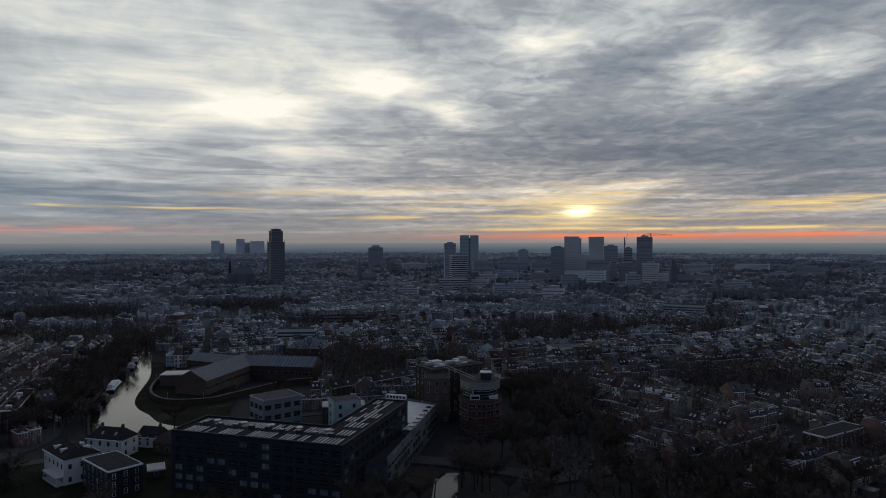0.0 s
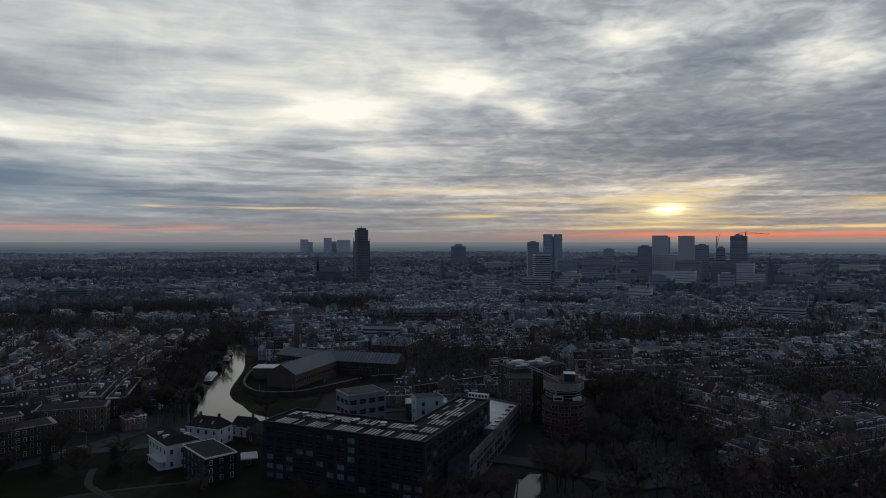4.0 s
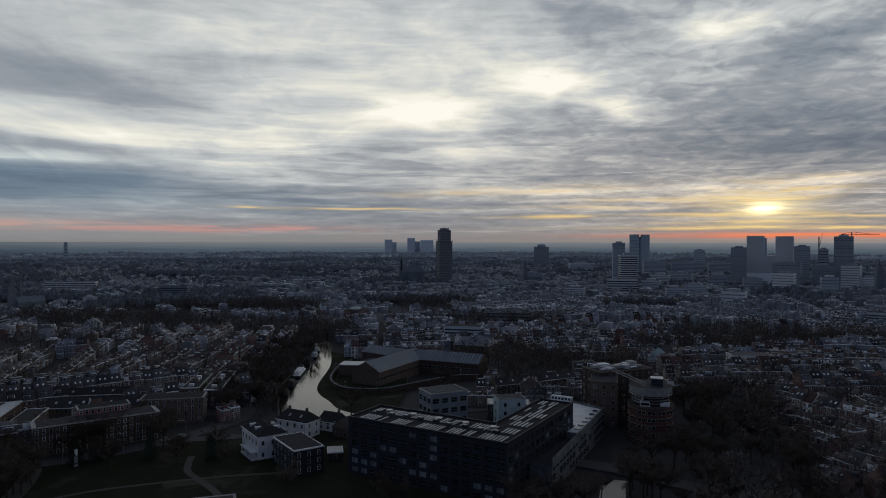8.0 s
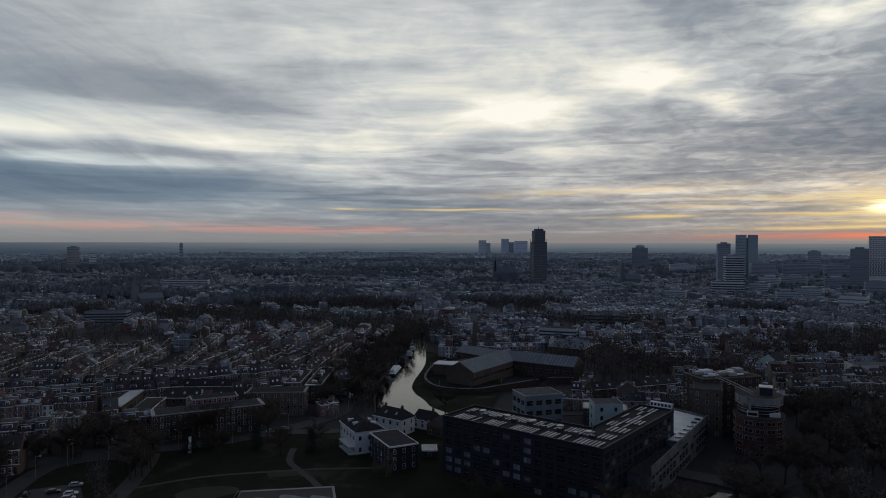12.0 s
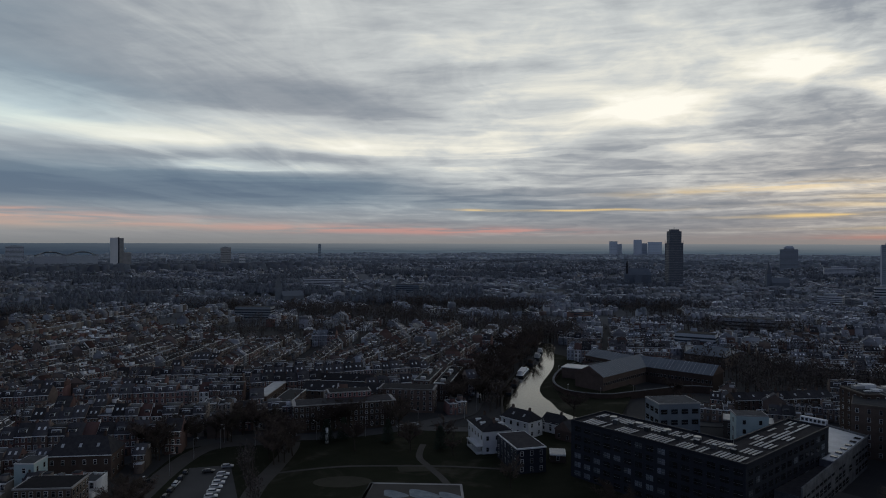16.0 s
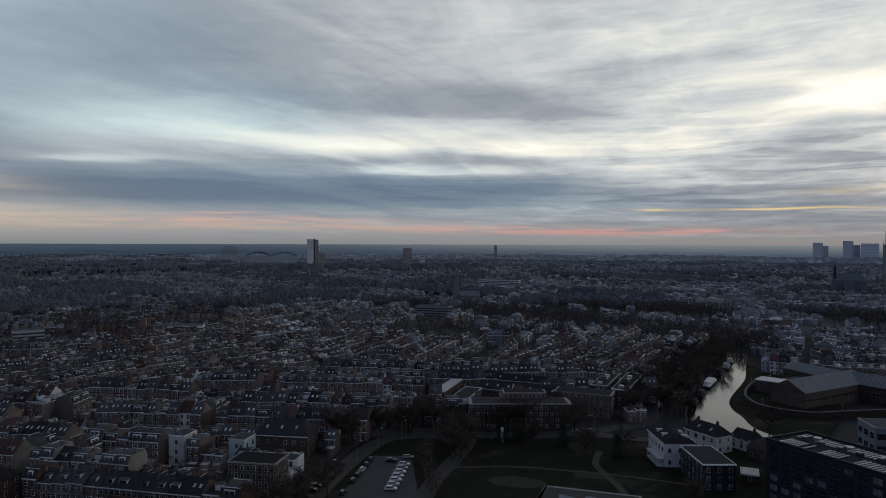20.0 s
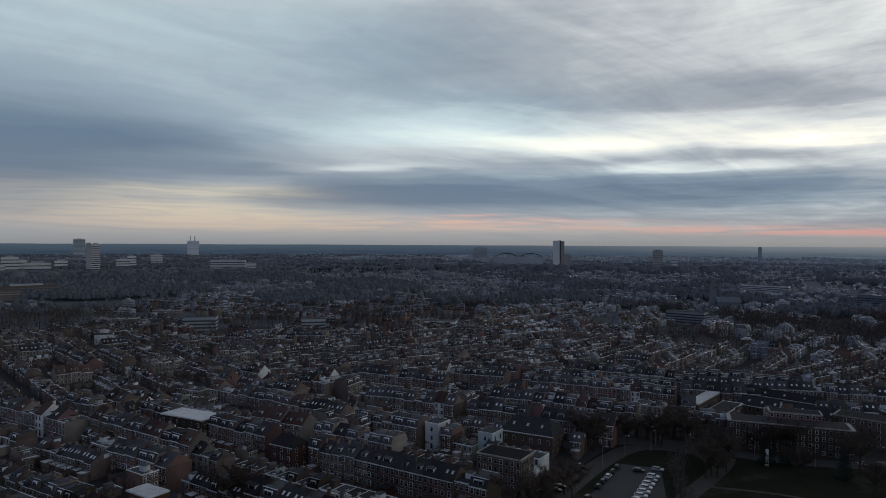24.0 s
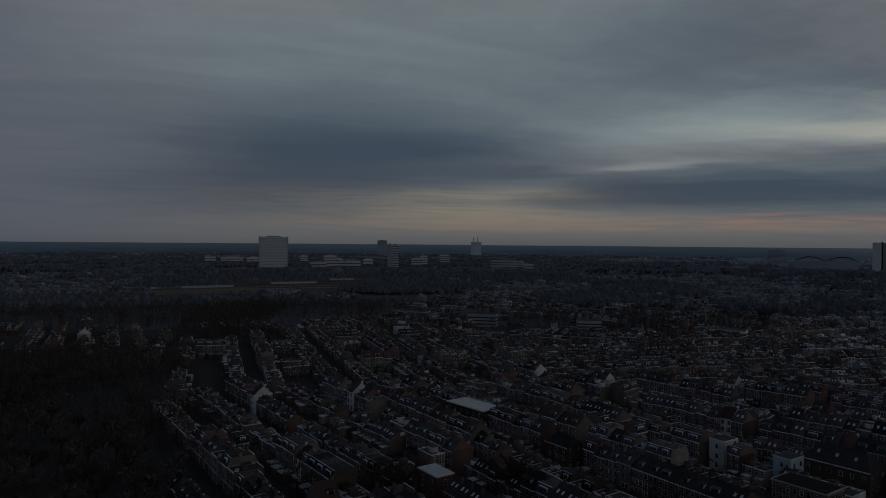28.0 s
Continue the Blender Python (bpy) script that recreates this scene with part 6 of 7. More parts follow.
tower("apartment_building", "low white striped flats beside the tower", -0.9, 1150, 48, 14, 22, "white_tower", 5, "dark_window", 5, crown=False, band=2.0)
x, y, _ = polar(-12.0, 1520)
city = thing("city_office", "white twin-towered city office with square windows", "office building", (x, y, 0), -12)
for side, (x0, x1) in enumerate(((-43.5, -10), (10, 43.5))):
    part("tower", Solid().box(x0, x1, -9, 12, -0.4, 97 - side, "white_panel"), city)
    gridded(city, x0 + 0.5, x1 - 2.0, 57, 96, -9, 7, 10, 2.7, 2.5)
    part("side_block", Solid().box(x1 - 0.5 - 11, x1 + (0.3 if side else 4), -4, 14, -0.4, 93, "grey_tower"), city, "grey side of the tower")
part("plinth", Solid().box(-43.5, 43.5, -9.5, 14, -0.4, 56, "white_panel"), city, "white lower block linking the towers")
gridded(city, -43, 41, 20, 55.5, -9.5, 19, 9, 2.7, 2.5)
tower("office_tower", "grey office tower beside the city office", -9.8, 1480, 30, 20, 73, "grey_tower", 16, "far_glass", band=1.2)
tower("office_tower", "dark glass office block beside the white towers", -14.2, 1500, 28, 24, 76, "grey_tower", 16, "far_glass", band=2.2)
tower("residential_tower", "dark patterned residential tower under a crane", -16.9, 1480, 32, 28, 95, "grey_tower", 24, "far_glass", band=2.2)
tower("office_block", "square dark office block in the haze", -6.9, 1900, 28, 24, 62, "grey_tower", 12, "far_glass")
tower("office_tower", "slim grey tower near the building site", -15.6, 1600, 18, 18, 70, "grey_tower", 12)
tower("apartment_tower", "grey stepped apartment tower with a peaked top", 5.8, 2300, 50, 36, 66, "grey_tower", 18, "far_glass", band=1.4)
x, y, _ = polar(5.8, 2300)
tagged(part("rooftop_pyramid", Solid().prism(rect(x, y, 34, 24, 6), 69, 76, "grey_tower", None, 0.5)), "grey peaked top storey of the tower", "roof")
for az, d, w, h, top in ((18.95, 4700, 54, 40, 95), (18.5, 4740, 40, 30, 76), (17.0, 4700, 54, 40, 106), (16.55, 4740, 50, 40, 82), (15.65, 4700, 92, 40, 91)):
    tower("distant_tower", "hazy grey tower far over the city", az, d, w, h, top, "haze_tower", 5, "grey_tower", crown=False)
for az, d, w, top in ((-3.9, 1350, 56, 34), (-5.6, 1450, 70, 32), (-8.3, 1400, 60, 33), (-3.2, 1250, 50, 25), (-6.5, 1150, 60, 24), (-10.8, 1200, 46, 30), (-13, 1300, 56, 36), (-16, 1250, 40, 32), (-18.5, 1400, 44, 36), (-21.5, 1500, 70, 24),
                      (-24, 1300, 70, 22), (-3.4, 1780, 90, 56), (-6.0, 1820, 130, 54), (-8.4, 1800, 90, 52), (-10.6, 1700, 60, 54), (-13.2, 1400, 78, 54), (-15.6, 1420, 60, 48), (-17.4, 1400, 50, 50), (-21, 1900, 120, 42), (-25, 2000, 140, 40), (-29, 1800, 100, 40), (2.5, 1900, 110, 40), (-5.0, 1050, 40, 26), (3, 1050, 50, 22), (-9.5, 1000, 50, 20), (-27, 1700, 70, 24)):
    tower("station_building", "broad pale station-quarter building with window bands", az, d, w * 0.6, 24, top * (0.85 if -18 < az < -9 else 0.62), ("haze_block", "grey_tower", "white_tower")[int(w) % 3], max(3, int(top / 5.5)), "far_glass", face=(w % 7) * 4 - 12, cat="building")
# cranes
for az, d, h, jib, turn in ((-17.4, 1500, 104, 46, 8), (-15.3, 1650, 96, 30, 60)):
    x, y, _ = polar(az, d)
    t = thing("tower_crane", "thin steel tower crane over a building site", "crane", (x, y, 0), az + turn)
    part("mast", Solid().box(-0.9, 0.9, -0.9, 0.9, -0.4, h, "scaffold"), t)
    if jib > 40:
        part("jib", Solid().box(-18, jib, -0.6, 0.6, h - 5, h - 4, "scaffold"), t)
        part("tie", Solid().tube((0, 0, h), (jib * 0.7, 0, h - 4), 0.25, 0.25, "scaffold").tube((0, 0, h), (-16, 0, h - 4), 0.25, 0.25, "scaffold"), t)
        part("counterweight", Solid().box(-18, -13, -1.2, 1.2, h - 8, h - 5, "concrete"), t)
    else:
        part("jib", Solid().tube((0, 0, h - 25), (14, 0, h + 8), 0.7, 0.3, "scaffold"), t, "raised luffing jib")
# churches
for az, d, h, w in ((-19.1, 1300, 57, 10), (7.2, 1350, 52, 8), (70.5, 1500, 46, 8), (47.3, 950, 40, 7), (34.4, 1800, 40, 7)):
    x, y, _ = polar(az, d)
    t = thing("church", "dark church with a pointed spire among the houses", "church", (x, y, 0), az + 20)
    part("tower", Solid().box(-w / 2, w / 2, -w / 2, w / 2, -0.4, h * 0.55, "tile_dist"), t)
    part("spire", Solid().prism(rect(0, 0, w, w, 0), h * 0.55, h, "scaffold", None, 0.03), t, "dark slate spire")
    part("nave", Solid().box(w / 2, w / 2 + 30, -8, 8, -0.4, h * 0.25, "tile_dist"), t)
    part("roof", Solid().gable(w / 2, w / 2 + 31, -9, 9, h * 0.25, h * 0.42, "tile_dist"), t)

# eastern skyline
t = tower("university_building", "broad pale high-rise slab with window bands", 107.3, 1990, 80, 18, 101, "haze_tower", 22, "grey_tower", 0, band=1.7)
for sx in (-1, 1):
    part("end_wall", Solid().box(sx * 40 - 1.2, sx * 40 + 1.2, -9.6, 9.6, -0.4, 103, "grey_tower"), t, "darker end wall")
tower("university_tower", "dark blue glass tower beyond the woods", 98.2, 4400, 62, 40, 104, "blue_glass", 14, "dark_window")
t = tower("university_tower", "white striped tower with a dark core", 97.1, 2000, 22, 20, 80, "white_tower", 15, "dark_window", band=2.4)
part("core", Solid().box(-22, -11, -10, 10, -0.4, 84, "grey_tower"), t, "dark grey stair core")
tower("university_building", "long low white faculty building", 87.4, 2000, 96, 20, 36, "white_tower", 5, "dark_window", face=-10, band=2.2)
tower("university_building", "low white wing of the faculty", 85.9, 2010, 50, 18, 26, "white_tower", 3, "dark_window", band=2.2)
for az, d, w, top in ((102.6, 2100, 40, 46), (102.0, 2150, 34, 36), (100.9, 2100, 62, 30), (103.6, 2050, 50, 26), (95.2, 2300, 40, 34), (94.6, 2350, 26, 42), (92.8, 2600, 40, 42), (99.4, 2300, 34, 30), (104.8, 2700, 30, 34), (110.6, 2600, 80, 30), (112.3, 2650, 40, 30), (108.9, 2600, 50, 28)):
    tower("university_building", "white low-rise campus building with window bands", az, d, w, 26, top, "white_tower", max(2, int(top / 8)), "dark_window", cat="building", band=2.4)
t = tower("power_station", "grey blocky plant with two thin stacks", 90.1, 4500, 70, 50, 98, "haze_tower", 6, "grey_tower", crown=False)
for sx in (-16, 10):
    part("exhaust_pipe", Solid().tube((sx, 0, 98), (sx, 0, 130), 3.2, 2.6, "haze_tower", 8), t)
tower("office_slab", "blue-grey boxy office slab in the east", 66.25, 3300, 66, 40, 66, "grey_tower", 12, "dark_window")
t = tower("residential_tower", "white tower with a dark recessed side", 59.75, 2300, 22, 24, 98, "white_tower", 0, crown=False)
part("recess", Solid().box(10, 15, -10, 12, -0.4, 99.5, "dark_cladding"), t)
part("side_block", Solid().box(15, 27, -12, 12, -0.4, 97, "concrete"), t, "beige side slab")
part("low_block", Solid().box(27, 48, -12, 12, -0.4, 52, "concrete"), t)
part("beacon", Solid().box(30, 31.4, -12.6, -12, 62, 63.2, "lamp_glow").tube((30.7, -12, 50), (30.7, -12, 63), 0.3, 0.2, "steel"), t, "bright warm floodlight")
tower("office_block", "hazy grey concrete block in the east", 51.5, 2400, 34, 28, 66, "concrete", 8, band=1.0)
tower("office_block", "pale low tower beside a concrete block", 50.2, 2350, 20, 20, 44, "white_tower", 8)
tower("radio_tower", "slim blue-grey tower on the horizon", 43.9, 2930, 13, 13, 76, "blue_glass", 6)
for az, w in ((64.0, 98), (61.9, 98)):
    x, y, _ = polar(az, 2700)
    t = thing("stadium_stand", "pale arched stadium roof far off", "stadium", (x, y, 0), az)
    curve = [(-w / 2 + w * k / 14, 36 + 15 * math.sin(math.pi * k / 14)) for k in range(15)] + [(-w / 2 + w * k / 14, 33 + 14 * math.sin(math.pi * k / 14)) for k in range(14, -1, -1)]
    arch = Solid().prism(curve, -10, 10, "white_tower")
    arch.v = [(x_, z_, y_) for x_, y_, z_ in arch.v]
    part("roof", arch, t)
    part("stand", Solid().box(-w / 2, w / 2, -9, 11, -0.4, 34, "grey_tower"), t)
# long gallery flats before the eastern woods
for k, (az, d, w) in enumerate(((112.5, 1050, 150), (105.6, 1130, 150), (101.6, 1230, 90))):
    tower("gallery_flats", "long brown-grey four-storey gallery flats before the woods", az, d, w, 11, 16.5, "brown_tower", 4, "far_glass", face=14, cat="apartment building", band=1.4)
for az, d, w, top, mat in ((36.3, 1060, 40, 18, "blue_render"), (49.2, 760, 40, 14, "haze_block"), (80.5, 640, 22, 14, "haze_block"), (69.6, 640, 30, 11, "white_tower"), (89.5, 690, 30, 13, "haze_block"), (43.5, 1300, 80, 15, "white_tower"), (8.6, 700, 46, 13, "haze_block"), (-20, 800, 44, 14, "haze_block"), (12.4, 560, 30, 14, "haze_block")):
    tower("flat_roofed_block", "pale flat-roofed block standing out among houses", az, d, w, 14, top, mat, max(2, int(top / 3.4)), "dark_window", face=(w * 3) % 40 - 20, cat="building", crown=False, band=1.3)

# ---------------------------------------------------------------- trees
def bare_tree(seed, height, spread, twigs):
    """A leafless tree: a tapered trunk with limbs, and a haze of thin twigs."""
    r = random.Random(seed)
    wood, fine = Solid(), Solid()
    top = Vector((r.uniform(-0.5, 0.5), r.uniform(-0.5, 0.5), height * 0.42))
    wood.tube((0, 0, -0.4), top, height * 0.022, height * 0.015, "bark", 6)
    tips = []
    for i in range(7):
        a = i * 2.4 + r.uniform(-0.4, 0.4)
        s0 = Vector((0, 0, 0)).lerp(top, r.uniform(0.6, 1.0))
        reach = spread * r.uniform(0.5, 0.8)
        e0 = s0 + Vector((math.cos(a) * reach, math.sin(a) * reach, height * r.uniform(0.18, 0.4)))
        wood.tube(s0, e0, height * 0.010, height * 0.004, "bark", 4)
        for j in range(5):
            s1 = s0.lerp(e0, r.uniform(0.4, 1.0))
            b = a + r.uniform(-1.3, 1.3)
            e1 = s1 + Vector((math.cos(b) * spread * 0.38, math.sin(b) * spread * 0.38, height * r.uniform(0.06, 0.22)))
            wood.tube(s1, e1, height * 0.004, height * 0.0015, "bark", 3)
            tips.append((s1, e1))
            tips.append((s0.lerp(e0, 0.35), s1 + Vector((0, 0, height * 0.1))))
    for i in range(twigs):
        s1, e1 = r.choice(tips)
        p = s1.lerp(e1, r.uniform(0.3, 1.1))
        d = Vector((r.gauss(0, 1), r.gauss(0, 1), r.gauss(0.35, 0.8))).normalized() * height * r.uniform(0.05, 0.13)
        n = Vector((r.gauss(0, 1), r.gauss(0, 1), r.gauss(0, 1))).normalized() * height * 0.0055
        fine.poly([p - n, p + n, p + d], "twigs")
    return wood.data("trunk"), fine.data("crown")


TREES = [bare_tree(i, 1.0 * h, sp, 2600) for i, (h, sp) in enumerate(((14, 6.5), (16, 7.0), (12, 5.5), (17, 8.0), (11, 4.5)))]
rng = random.Random(5)
spots = []
# along the park road and round the lawns
for p in smooth([(-150, 62), (-178, 96), (-196, 116)], 4) + smooth([(-238, 150), (-236, 184), (-226, 204), (-206, 218), (-192, 240)], 4) + smooth([(-192, 176), (-200, 186), (-212, 196)], 3):
    spots += [(p[0] + rng.uniform(-5, 5), p[1] + rng.uniform(-5, 5)) for _ in range(2)]
for p in smooth([(-176, 306), (-190, 340), (-206, 385), (-224, 440), (-244, 505)], 6):
    spots += [(p[0] + rng.uniform(-3, 3), p[1] + rng.uniform(-3, 3)) for _ in range(2)]
for p in CANAL_WEST[3:25]:
    spots.append((p[0] - rng.uniform(0.8, 2.6), p[1] + rng.uniform(-4, 4)))
for _ in range(44):
    spots.append((rng.uniform(44, 75), rng.uniform(252, 398)))
for _ in range(40):
    spots.append((rng.uniform(8, 100), rng.uniform(190, 240)))
for _ in range(22):
    spots.append((rng.uniform(92, 160), rng.uniform(196, 246)))
for _ in range(10):
    spots.append((rng.uniform(-70, 10), rng.uniform(170, 200)))
spots += [(rng.uniform(-215, -190), rng.uniform(246, 300)) for _ in range(14)]
spots += [(p[0] - 9 + rng.uniform(-2, 2), p[1] + rng.uniform(-3, 3)) for p in ROAD_MAIN if 285 < p[1] < 520]
spots += [(8, 258), (15, 260), (23, 261), (28, 270), (31, 282), (33, 295), (29, 262), (36, 310), (38, 325), (35, 345), (44, 350), (31, 365), (40, 372), (-2, 270), (0, 285), (-6, 300), (30, 252), (38, 262), (36, 280), (42, 300), (40, 338), (7, 243), (7.5, 236), (-5, 239), (6.5, 229), (-12, 240), (12, 232), (-8, 228), (-14, 224), (-9, 243), (-3, 263), (-20, 214), (-13, 211), (-26, 204), (-6, 252), (-11, 232), (-18, 206), (-13, 208), (-22, 202), (-8, 214), (-3, 222), (-16, 200), (-7, 205)]
for p in ((-183, 211), (-178, 205), (-166, 226), (-152, 232), (-158, 216), (-141, 222), (-176, 232), (-140, 250), (-106, 204), (-92, 262), (-98, 250), (-122, 300), (-86, 282), (-80, 340), (-92, 366)):
    spots.append(p)
for _ in range(60):
    spots.append((*polar(rng.uniform(116.5, 131), rng.uniform(185, 430))[:2],))
for p in smooth([(-235, 20), (-215, -20), (-228, -75)], 3):
    spots.append((p[0] + rng.uniform(-8, 8), p[1] + rng.uniform(-6, 6)))


def near_line(x, y, line, w):
    return any((x - a) ** 2 + (y - b) ** 2 < w * w for a, b in line)


HARD = [rect(-62, 224, 68, 26, -16.4), rect(-16, 255, 34, 84, -16.4), rect(-136, 239, 22, 15, 139), rect(-114, 228, 22, 13, -41), rect(-128, 268, 40, 14, 170), rect(15, 300, 20, 64, 0), rect(-201, 273, 32, 16, 26), rect(-236, 266, 48, 14, 22.5), rect(-205, 318, 52, 12, 113), rect(-216, 313, 40, 12, 113), rect(-207, 231, 48, 14, 49), rect(-200, 148, 52, 26, 40)]
for i, (x, y) in enumerate(spots):
    if any(inside(q, x, y) for q in HARD) or math.hypot(x - 16.5, y - 296) < 12:
        continue
    trunk, crown = TREES[i % len(TREES)]
    t = thing("tree", "bare winter tree with a brown haze of twigs", "tree", (x, y, 0), rng.uniform(0, 360), "bare trees")
    t.scale = (rng.uniform(0.75, 1.1),) * 3
    part("trunk", trunk, t)
    part("crown", crown, t)
# evergreens in the park
cone = Solid()
r = random.Random(8)
for i in range(900):
    z = 1 + 9 * r.random() ** 1.3
    q, rad = r.uniform(0, 6.28), 3.0 * (1 - (z - 1) / 9.8) ** 0.8 * r.random() ** 0.4
    p = Vector((rad * math.cos(q), rad * math.sin(q), z))
    d = Vector((math.cos(q) * 0.7, math.sin(q) * 0.7, -0.25))
    n = Vector((-math.sin(q), math.cos(q), r.uniform(-0.5, 0.5))) * 0.28
    cone.poly([p - n, p + n, p + d], "evergreen")
cone, stem = cone.data("crown"), Solid().tube((0, 0, -0.4), (0, 0, 9), 0.25, 0.06, "bark", 6).data("trunk")
for x, y in ((-192, 214), (-174, 222), (-150, 226), (-196, 208), (-270, 62), (-60, 190)):
    t = thing("evergreen_tree", "dark evergreen tree beside the lawn", "tree", (x, y, 0), rng.uniform(0, 360), "evergreens")
    part("trunk", stem, t)
    part("crown", cone, t)
# woods, gardens and street trees farther off
CLUMPS = []
for i in range(6):
    r, c = random.Random(40 + i), Solid()
    c.tube((0, 0, -0.4), (0, 0, 7), 0.3, 0.12, "twigs_far", 4)
    for k in range(46):
        q, u = r.uniform(0, 6.28), r.uniform(-1, 1)
        rad = 4.2 * math.sqrt(1 - u * u) * r.random() ** 0.4
        p = Vector((rad * math.cos(q), rad * math.sin(q), 8 + 4.2 * u))
        d = Vector((math.cos(q) * r.uniform(0.2, 1.5), math.sin(q) * r.uniform(0.2, 1.5), r.uniform(-0.2, 1.8)))
        n = Vector((r.gauss(0, 1), r.gauss(0, 1), r.gauss(0, 0.6))).normalized() * 0.42
        c.poly([p - n, p + n, p + d], "twigs_far")
    CLUMPS.append(c)
# Far crowns use the haze-tinted wood colour.
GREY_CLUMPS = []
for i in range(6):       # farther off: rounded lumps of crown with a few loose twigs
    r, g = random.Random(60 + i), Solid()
    g.tube((0, 0, -0.4), (0, 0, 6), 0.3, 0.2, "hazed_wood", 3)
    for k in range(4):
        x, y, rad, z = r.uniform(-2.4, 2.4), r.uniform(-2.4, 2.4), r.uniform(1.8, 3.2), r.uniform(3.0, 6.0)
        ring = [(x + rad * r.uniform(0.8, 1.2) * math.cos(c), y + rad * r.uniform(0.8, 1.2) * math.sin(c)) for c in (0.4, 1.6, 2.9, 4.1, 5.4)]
        g.prism(ring, z, z + rad * r.uniform(1.3, 2.0), "hazed_wood", None, r.uniform(0.35, 0.6))
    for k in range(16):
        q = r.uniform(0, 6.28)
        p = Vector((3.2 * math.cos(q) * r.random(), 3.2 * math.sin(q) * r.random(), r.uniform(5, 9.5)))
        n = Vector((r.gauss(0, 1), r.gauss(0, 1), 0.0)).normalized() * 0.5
        g.poly([p - n, p + n, p + Vector((math.cos(q), math.sin(q), r.uniform(0.5, 2.2)))], "hazed_wood")
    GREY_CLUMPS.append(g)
spots = []
for a, b, rx, ry in WOODS:
    n = int(min(1500, rx * ry * math.pi / 40))
    for _ in range(n):
        q, u = rng.uniform(0, 6.28), math.sqrt(rng.random())
        spots.append((a + rx * u * math.cos(q), b + ry * u * math.sin(q)))
spots += GREEN
for _ in range(7500):
    az, dist = rng.uniform(AZ0, AZ1), 250 + 2350 * rng.random() ** 0.62
    x, y, _z = polar(az, dist)
    if (leafy(x, y) > 0.12 or rng.random() < 0.3) and not any(inside(q, x, y) for q in KEEP):
        spots.append((x, y))
for _ in range(260):     # thickets under the tall trees
    x, y = rng.uniform(26, 128), rng.uniform(200, 400)
    if (inside(GROVE, x, y) or inside(SOUTH, x, y)) and not any(inside(q, x, y) for q in HARD):
        spots.append((x, y))
for _ in range(420):     # gardens grown over with trees towards the sunset
    x, y, _z = polar(rng.uniform(-36, -5), rng.uniform(240, 500))
    if not any(inside(q, x, y) for q in KEEP) and not any((x - a) ** 2 + (y - b) ** 2 < r_ * r_ for a, b, r_ in SITES):
        spots.append((x, y))
for _ in range(420):
    spots.append(polar(rng.uniform(117.5, 136), rng.uniform(180, 560))[:2])
for _ in range(110):
    spots.append(polar(rng.uniform(114.2, 118.5), rng.uniform(165, 400))[:2])
for p in CANAL_WEST[2:26]:
    spots += [(p[0] - rng.uniform(1.5, 4.5), p[1] + rng.uniform(-6, 6)) for _ in range(2)]
for _ in range(60):      # trees that close over the far end of the canal
    spots.append((rng.uniform(-256, -212), rng.uniform(516, 552)))
for p in smooth([(-205, 172), (-194, 163), (-181, 154), (-168, 144)], 6):
    GARDENS += [(p[0] + rng.uniform(-1.5, 2.5), p[1] + rng.uniform(-1.5, 2.5)) for _ in range(2)]
stuff("garden_trees", [(rng.choice(CLUMPS), x, y, 0, rng.uniform(0, 360), rng.uniform(0.3, 0.7)) for x, y in GARDENS], "bare brown trees and shrubs in back gardens", "trees")
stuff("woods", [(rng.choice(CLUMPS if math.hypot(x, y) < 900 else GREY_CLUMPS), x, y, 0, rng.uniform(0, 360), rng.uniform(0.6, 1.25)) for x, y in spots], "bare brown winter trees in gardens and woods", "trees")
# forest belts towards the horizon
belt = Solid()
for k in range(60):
    belt.tube((k * 4 - 120 + rng.uniform(-2, 2), rng.uniform(-14, 14), -0.4), (k * 4 - 120 + rng.uniform(-2, 2), rng.uniform(-14, 14), rng.uniform(9, 15)), 4.5, 1.2, "hazed_wood", 5)
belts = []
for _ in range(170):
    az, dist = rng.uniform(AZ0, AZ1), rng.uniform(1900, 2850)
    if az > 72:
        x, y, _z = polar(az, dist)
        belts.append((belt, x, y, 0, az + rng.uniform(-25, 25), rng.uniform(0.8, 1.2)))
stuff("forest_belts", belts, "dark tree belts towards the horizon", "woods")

# ---------------------------------------------------------------- cars, boats, street lamps
def car_solids(paint):
    body = Solid()
    side = [(-2.1, 0.35), (2.15, 0.35), (2.2, 0.75), (1.3, 0.95), (-2.15, 1.0), (-2.2, 0.6)]
    k = len(body.v)
    for y in (-0.86, 0.86):
        body.v += [(x, y, z) for x, z in side]
    n = len(side)
    body.f += [tuple(range(k, k + n)), tuple(range(k + 2 * n - 1, k + n - 1, -1))] + [(k + i, k + n + i, k + n + (i + 1) % n, k + (i + 1) % n) for i in range(n)]
    body.m += ["car_" + paint] * (n + 2)
    cabin = Solid().prism([(-1.95, -0.78), (0.95, -0.78), (0.95, 0.78), (-1.95, 0.78)], 0.95, 1.38, "glass", None, 0.82)
    roof = Solid().prism([(-1.66, -0.64), (0.66, -0.64), (0.66, 0.64), (-1.66, 0.64)], 1.38, 1.46, "car_" + paint, None, 0.94)
    return body.data("body"), cabin.data("cabin"), roof.data("roof")


WHEEL = Solid().prism([(0.32 * math.cos(q), 0.32 * math.sin(q)) for q in (k * math.pi / 6 for k in range(12))], 0, 0.2, "tyre")
WHEEL.v = [(x, z, y) for x, y, z in WHEEL.v]
WHEEL = WHEEL.data("wheel")
CARS = {}
WORDS = {"white": "white", "silver": "silver-grey", "dark": "black", "red": "red", "blue": "dark blue"}
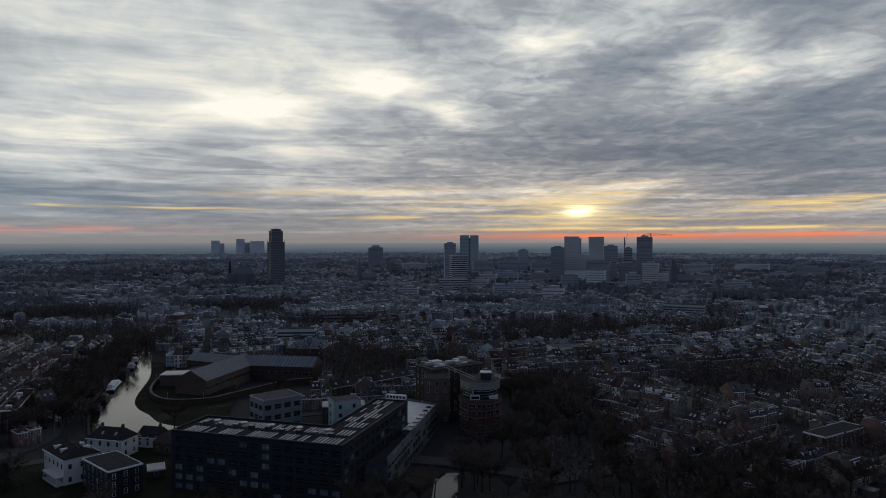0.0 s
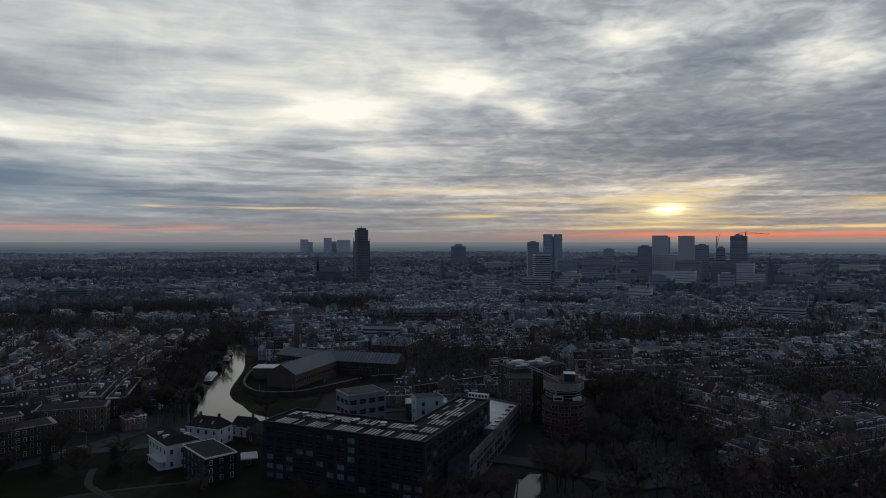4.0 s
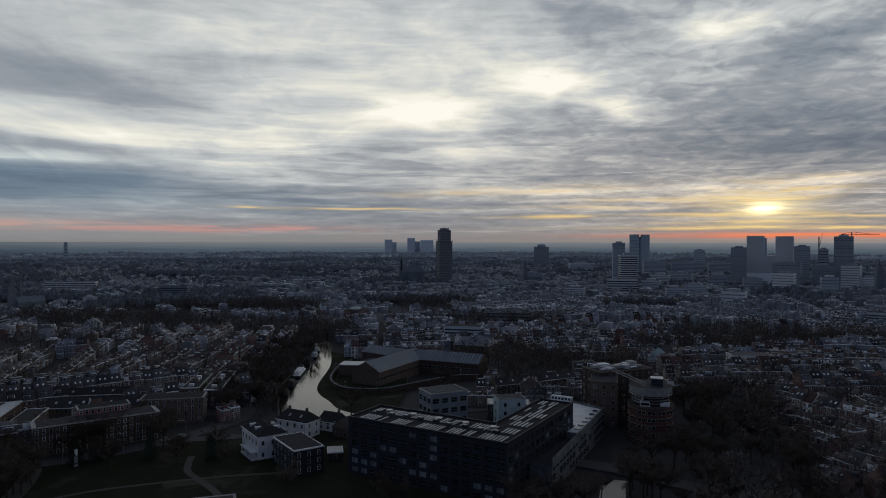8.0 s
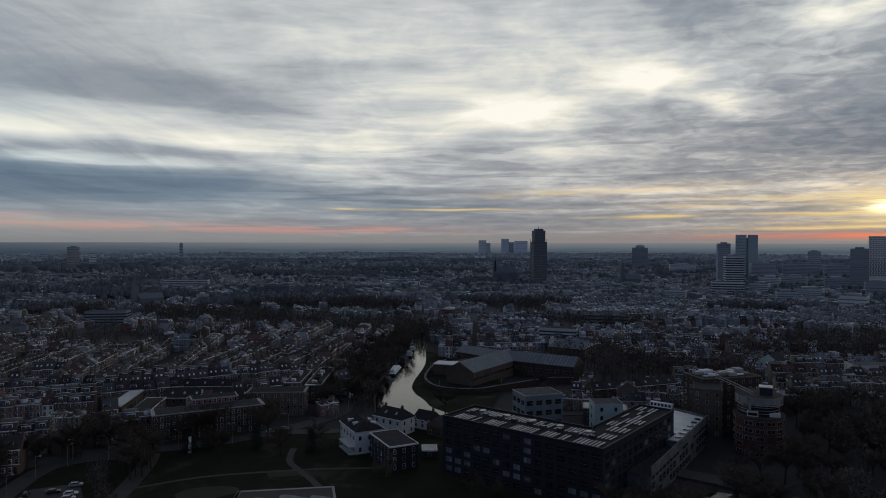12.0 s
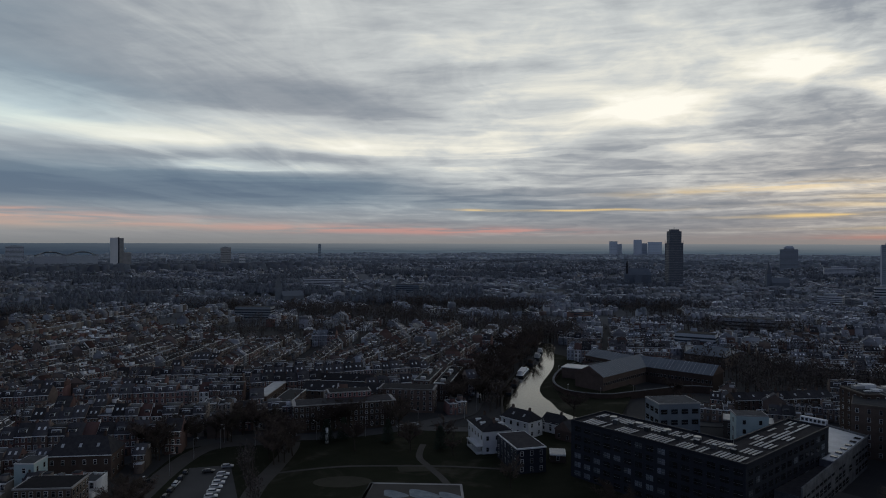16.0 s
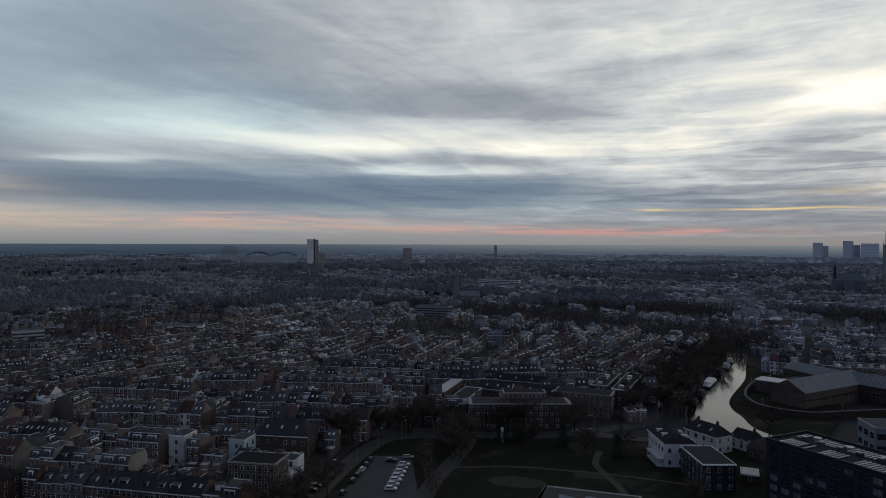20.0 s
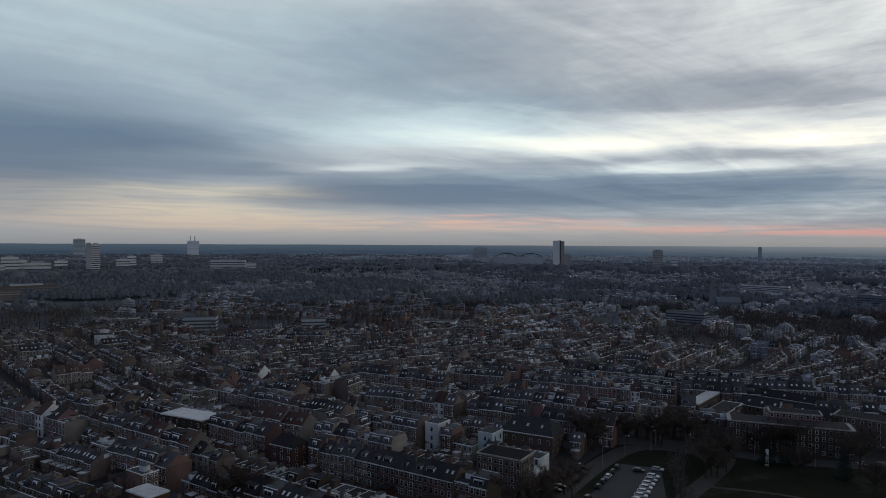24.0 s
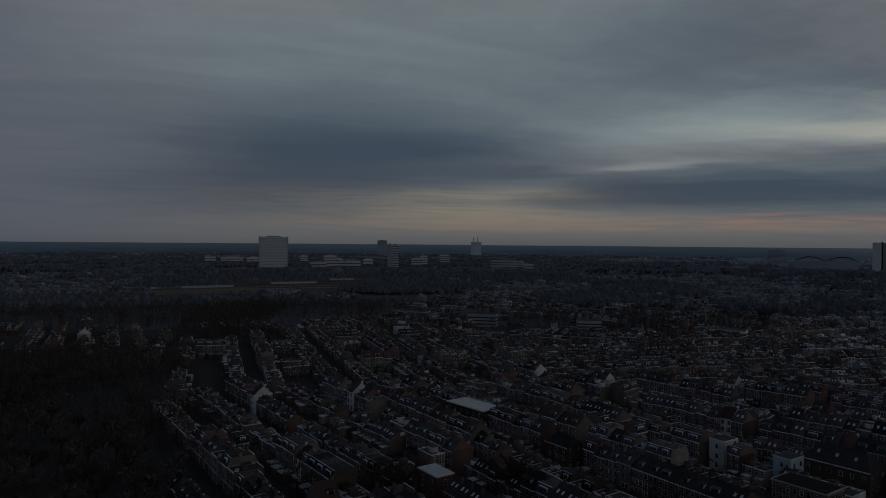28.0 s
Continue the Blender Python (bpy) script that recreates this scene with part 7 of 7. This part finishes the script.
for paint in WORDS:
    c = thing("car", f"{WORDS[paint]} parked hatchback car on asphalt", "car", group="parked cars")
    for nm, mesh in zip(("body", "cabin", "roof"), car_solids(paint)):
        part(nm, mesh, c)
    for x in (-1.3, 1.35):
        for y in (-0.9, 0.7):
            part("wheel", WHEEL, c, "", (x, y, 0.32))
    CARS[paint] = c


def park(x, y, turn, paint=None):
    paint = paint or rng.choice(("white", "silver", "silver", "dark", "dark", "blue", "white", "dark"))
    copy_thing(CARS[paint], pose(x, y, 0.045, 0, 0, turn))


def park_row(a, b, count, turn, skip=0.15, paints=None):
    for i in range(count):
        if rng.random() > skip:
            u = (i + 0.5) / count
            park(a[0] + (b[0] - a[0]) * u, a[1] + (b[1] - a[1]) * u, turn + rng.uniform(-4, 4), paints and rng.choice(paints))


park_row((-206, 165), (-178, 133), 10, 44, 0.08, ("white", "white", "silver", "dark", "blue"))
park_row((-214, 153), (-188, 121), 7, 129, 0.1, ("dark", "dark", "silver", "dark", "white"))
park(-206, 156, 48, "dark")
park_row((-196, 112), (-216, 139), 9, 54, 0.3, ("dark", "dark", "silver"))
park_row((-181, 300), (-198, 338), 7, 112, 0.1)
park_row((-188, 304), (-204, 340), 6, 112, 0.2)
park_row((-205, 352), (-238, 450), 16, 108, 0.2)
park_row((-238, 188), (-212, 208), 5, 40, 0.4)
park_row((-178, 252), (-184, 240), 2, 60, 0.0, ("white", "silver"))
park_row((92, 236), (120, 220), 5, -30, 0.2)
park_row((-318, 186), (-372, 222), 9, 146, 0.2)
park_row((-312, 182), (-366, 216), 9, 146, 0.2)
park_row((-275, -118), (-240, -92), 6, 38, 0.2)
park_row((-300, -92), (-390, -130), 14, 22, 0.25)
for c in list(CARS.values()):
    for ob in (*c.children_recursive, c):
        bpy.data.objects.remove(ob)
x, y = -183, 314
van = thing("delivery_van", "white box van driving on the canal street", "van", (x, y, 0.03), 118)
part("box", Solid().box(-3.2, 1.2, -1.0, 1.0, 0.5, 2.9, "car_white"), van)
part("cab", Solid().prism([(1.2, -0.95), (2.9, -0.95), (2.9, 0.95), (1.2, 0.95)], 0.5, 2.1, "car_white", None, 0.85), van)
part("windscreen", Solid().box(2.5, 2.85, -0.8, 0.8, 1.4, 1.95, "glass"), van)
for wx in (-2.2, 1.9):
    for wy in (-1.0, 0.8):
        part("wheel", WHEEL, van, "", (wx, wy, 0.32))


def boat(x, y, turn, length, beam, deck, cabin, label):
    t = thing("houseboat", label, "boat", (x, y, -0.3), turn)
    l, b = length / 2, beam / 2
    hull = [(-l, -b * 0.8), (l * 0.6, -b), (l, 0), (l * 0.6, b), (-l, b * 0.8)]
    part("hull", Solid().prism(hull, -0.1, 1.3, "dark_cladding", deck), t, "dark steel hull")
    part("cabin", Solid().box(-l * 0.8, l * 0.35, -b * 0.62, b * 0.62, 1.3, 2.9, cabin), t)
    part("cabin_roof", Solid().box(-l * 0.83, l * 0.38, -b * 0.7, b * 0.7, 2.9, 3.05, deck), t)
    part("wheelhouse", Solid().box(-l * 0.95, -l * 0.72, -b * 0.45, b * 0.45, 1.3, 4.0, cabin), t)
    for k in range(5):
        for sy in (-1, 1):
            part("porthole", Solid().box(-0.5, 0.5, -0.05, 0.05, 0, 0.7, "glass"), t, "", (-l * 0.7 + k * l * 0.24, sy * b * 0.63, 1.8))


boat(-194, 390, 108, 30, 5.6, "white_panel", "white_panel", "long white houseboat moored at the quay")
boat(-206, 428, 109, 22, 5.0, "bitumen", "brick_brown", "dark houseboat moored under the trees")
boat(-212, 450, 112, 20, 5.0, "pale_roof", "plaster", "grey houseboat with a pale cabin roof")
boat(-220, 472, 112, 16, 4.6, "pale_roof", "plaster", "pale houseboat at the canal bend")
boat(-183, 358, 110, 16, 4.0, "bitumen", "brick_brown", "low dark barge moored at the quay")
boat(-175, 335, 112, 12, 3.6, "bitumen", "brick_brown", "small dark boat moored at the quay")
pole = Solid().tube((0, 0, -0.3), (0, 0, 8), 0.11, 0.06, "steel", 6).data("pole")
arm = Solid().tube((0, 0, 7.9), (1.6, 0, 8.2), 0.05, 0.04, "steel", 4).data("arm")
head = Solid().box(1.3, 2.2, -0.16, 0.16, 8.1, 8.28, "trim").data("lamp_head")
for i, p in enumerate(ROAD_MAIN[4::4] + ROAD_LOOP[6::5]):
    t = thing("street_lamp", "slim grey street lamp beside the road", "street lamp", (p[0] + 4.5, p[1] - 2.5, 0), rng.uniform(0, 360), "street lamps")
    for nm, mesh in (("pole", pole), ("arm", arm), ("lamp_head", head)):
        part(nm, mesh, t)
t = thing("advertising_column", "tall pale column at the edge of the lawn", "column", (-195, 207, 0))
part("shaft", Solid().prism(drum(0.6, 12), -0.3, 6.5, "trim"), t)
part("base", Solid().prism(drum(0.9, 12), -0.3, 0.4, "concrete"), t)
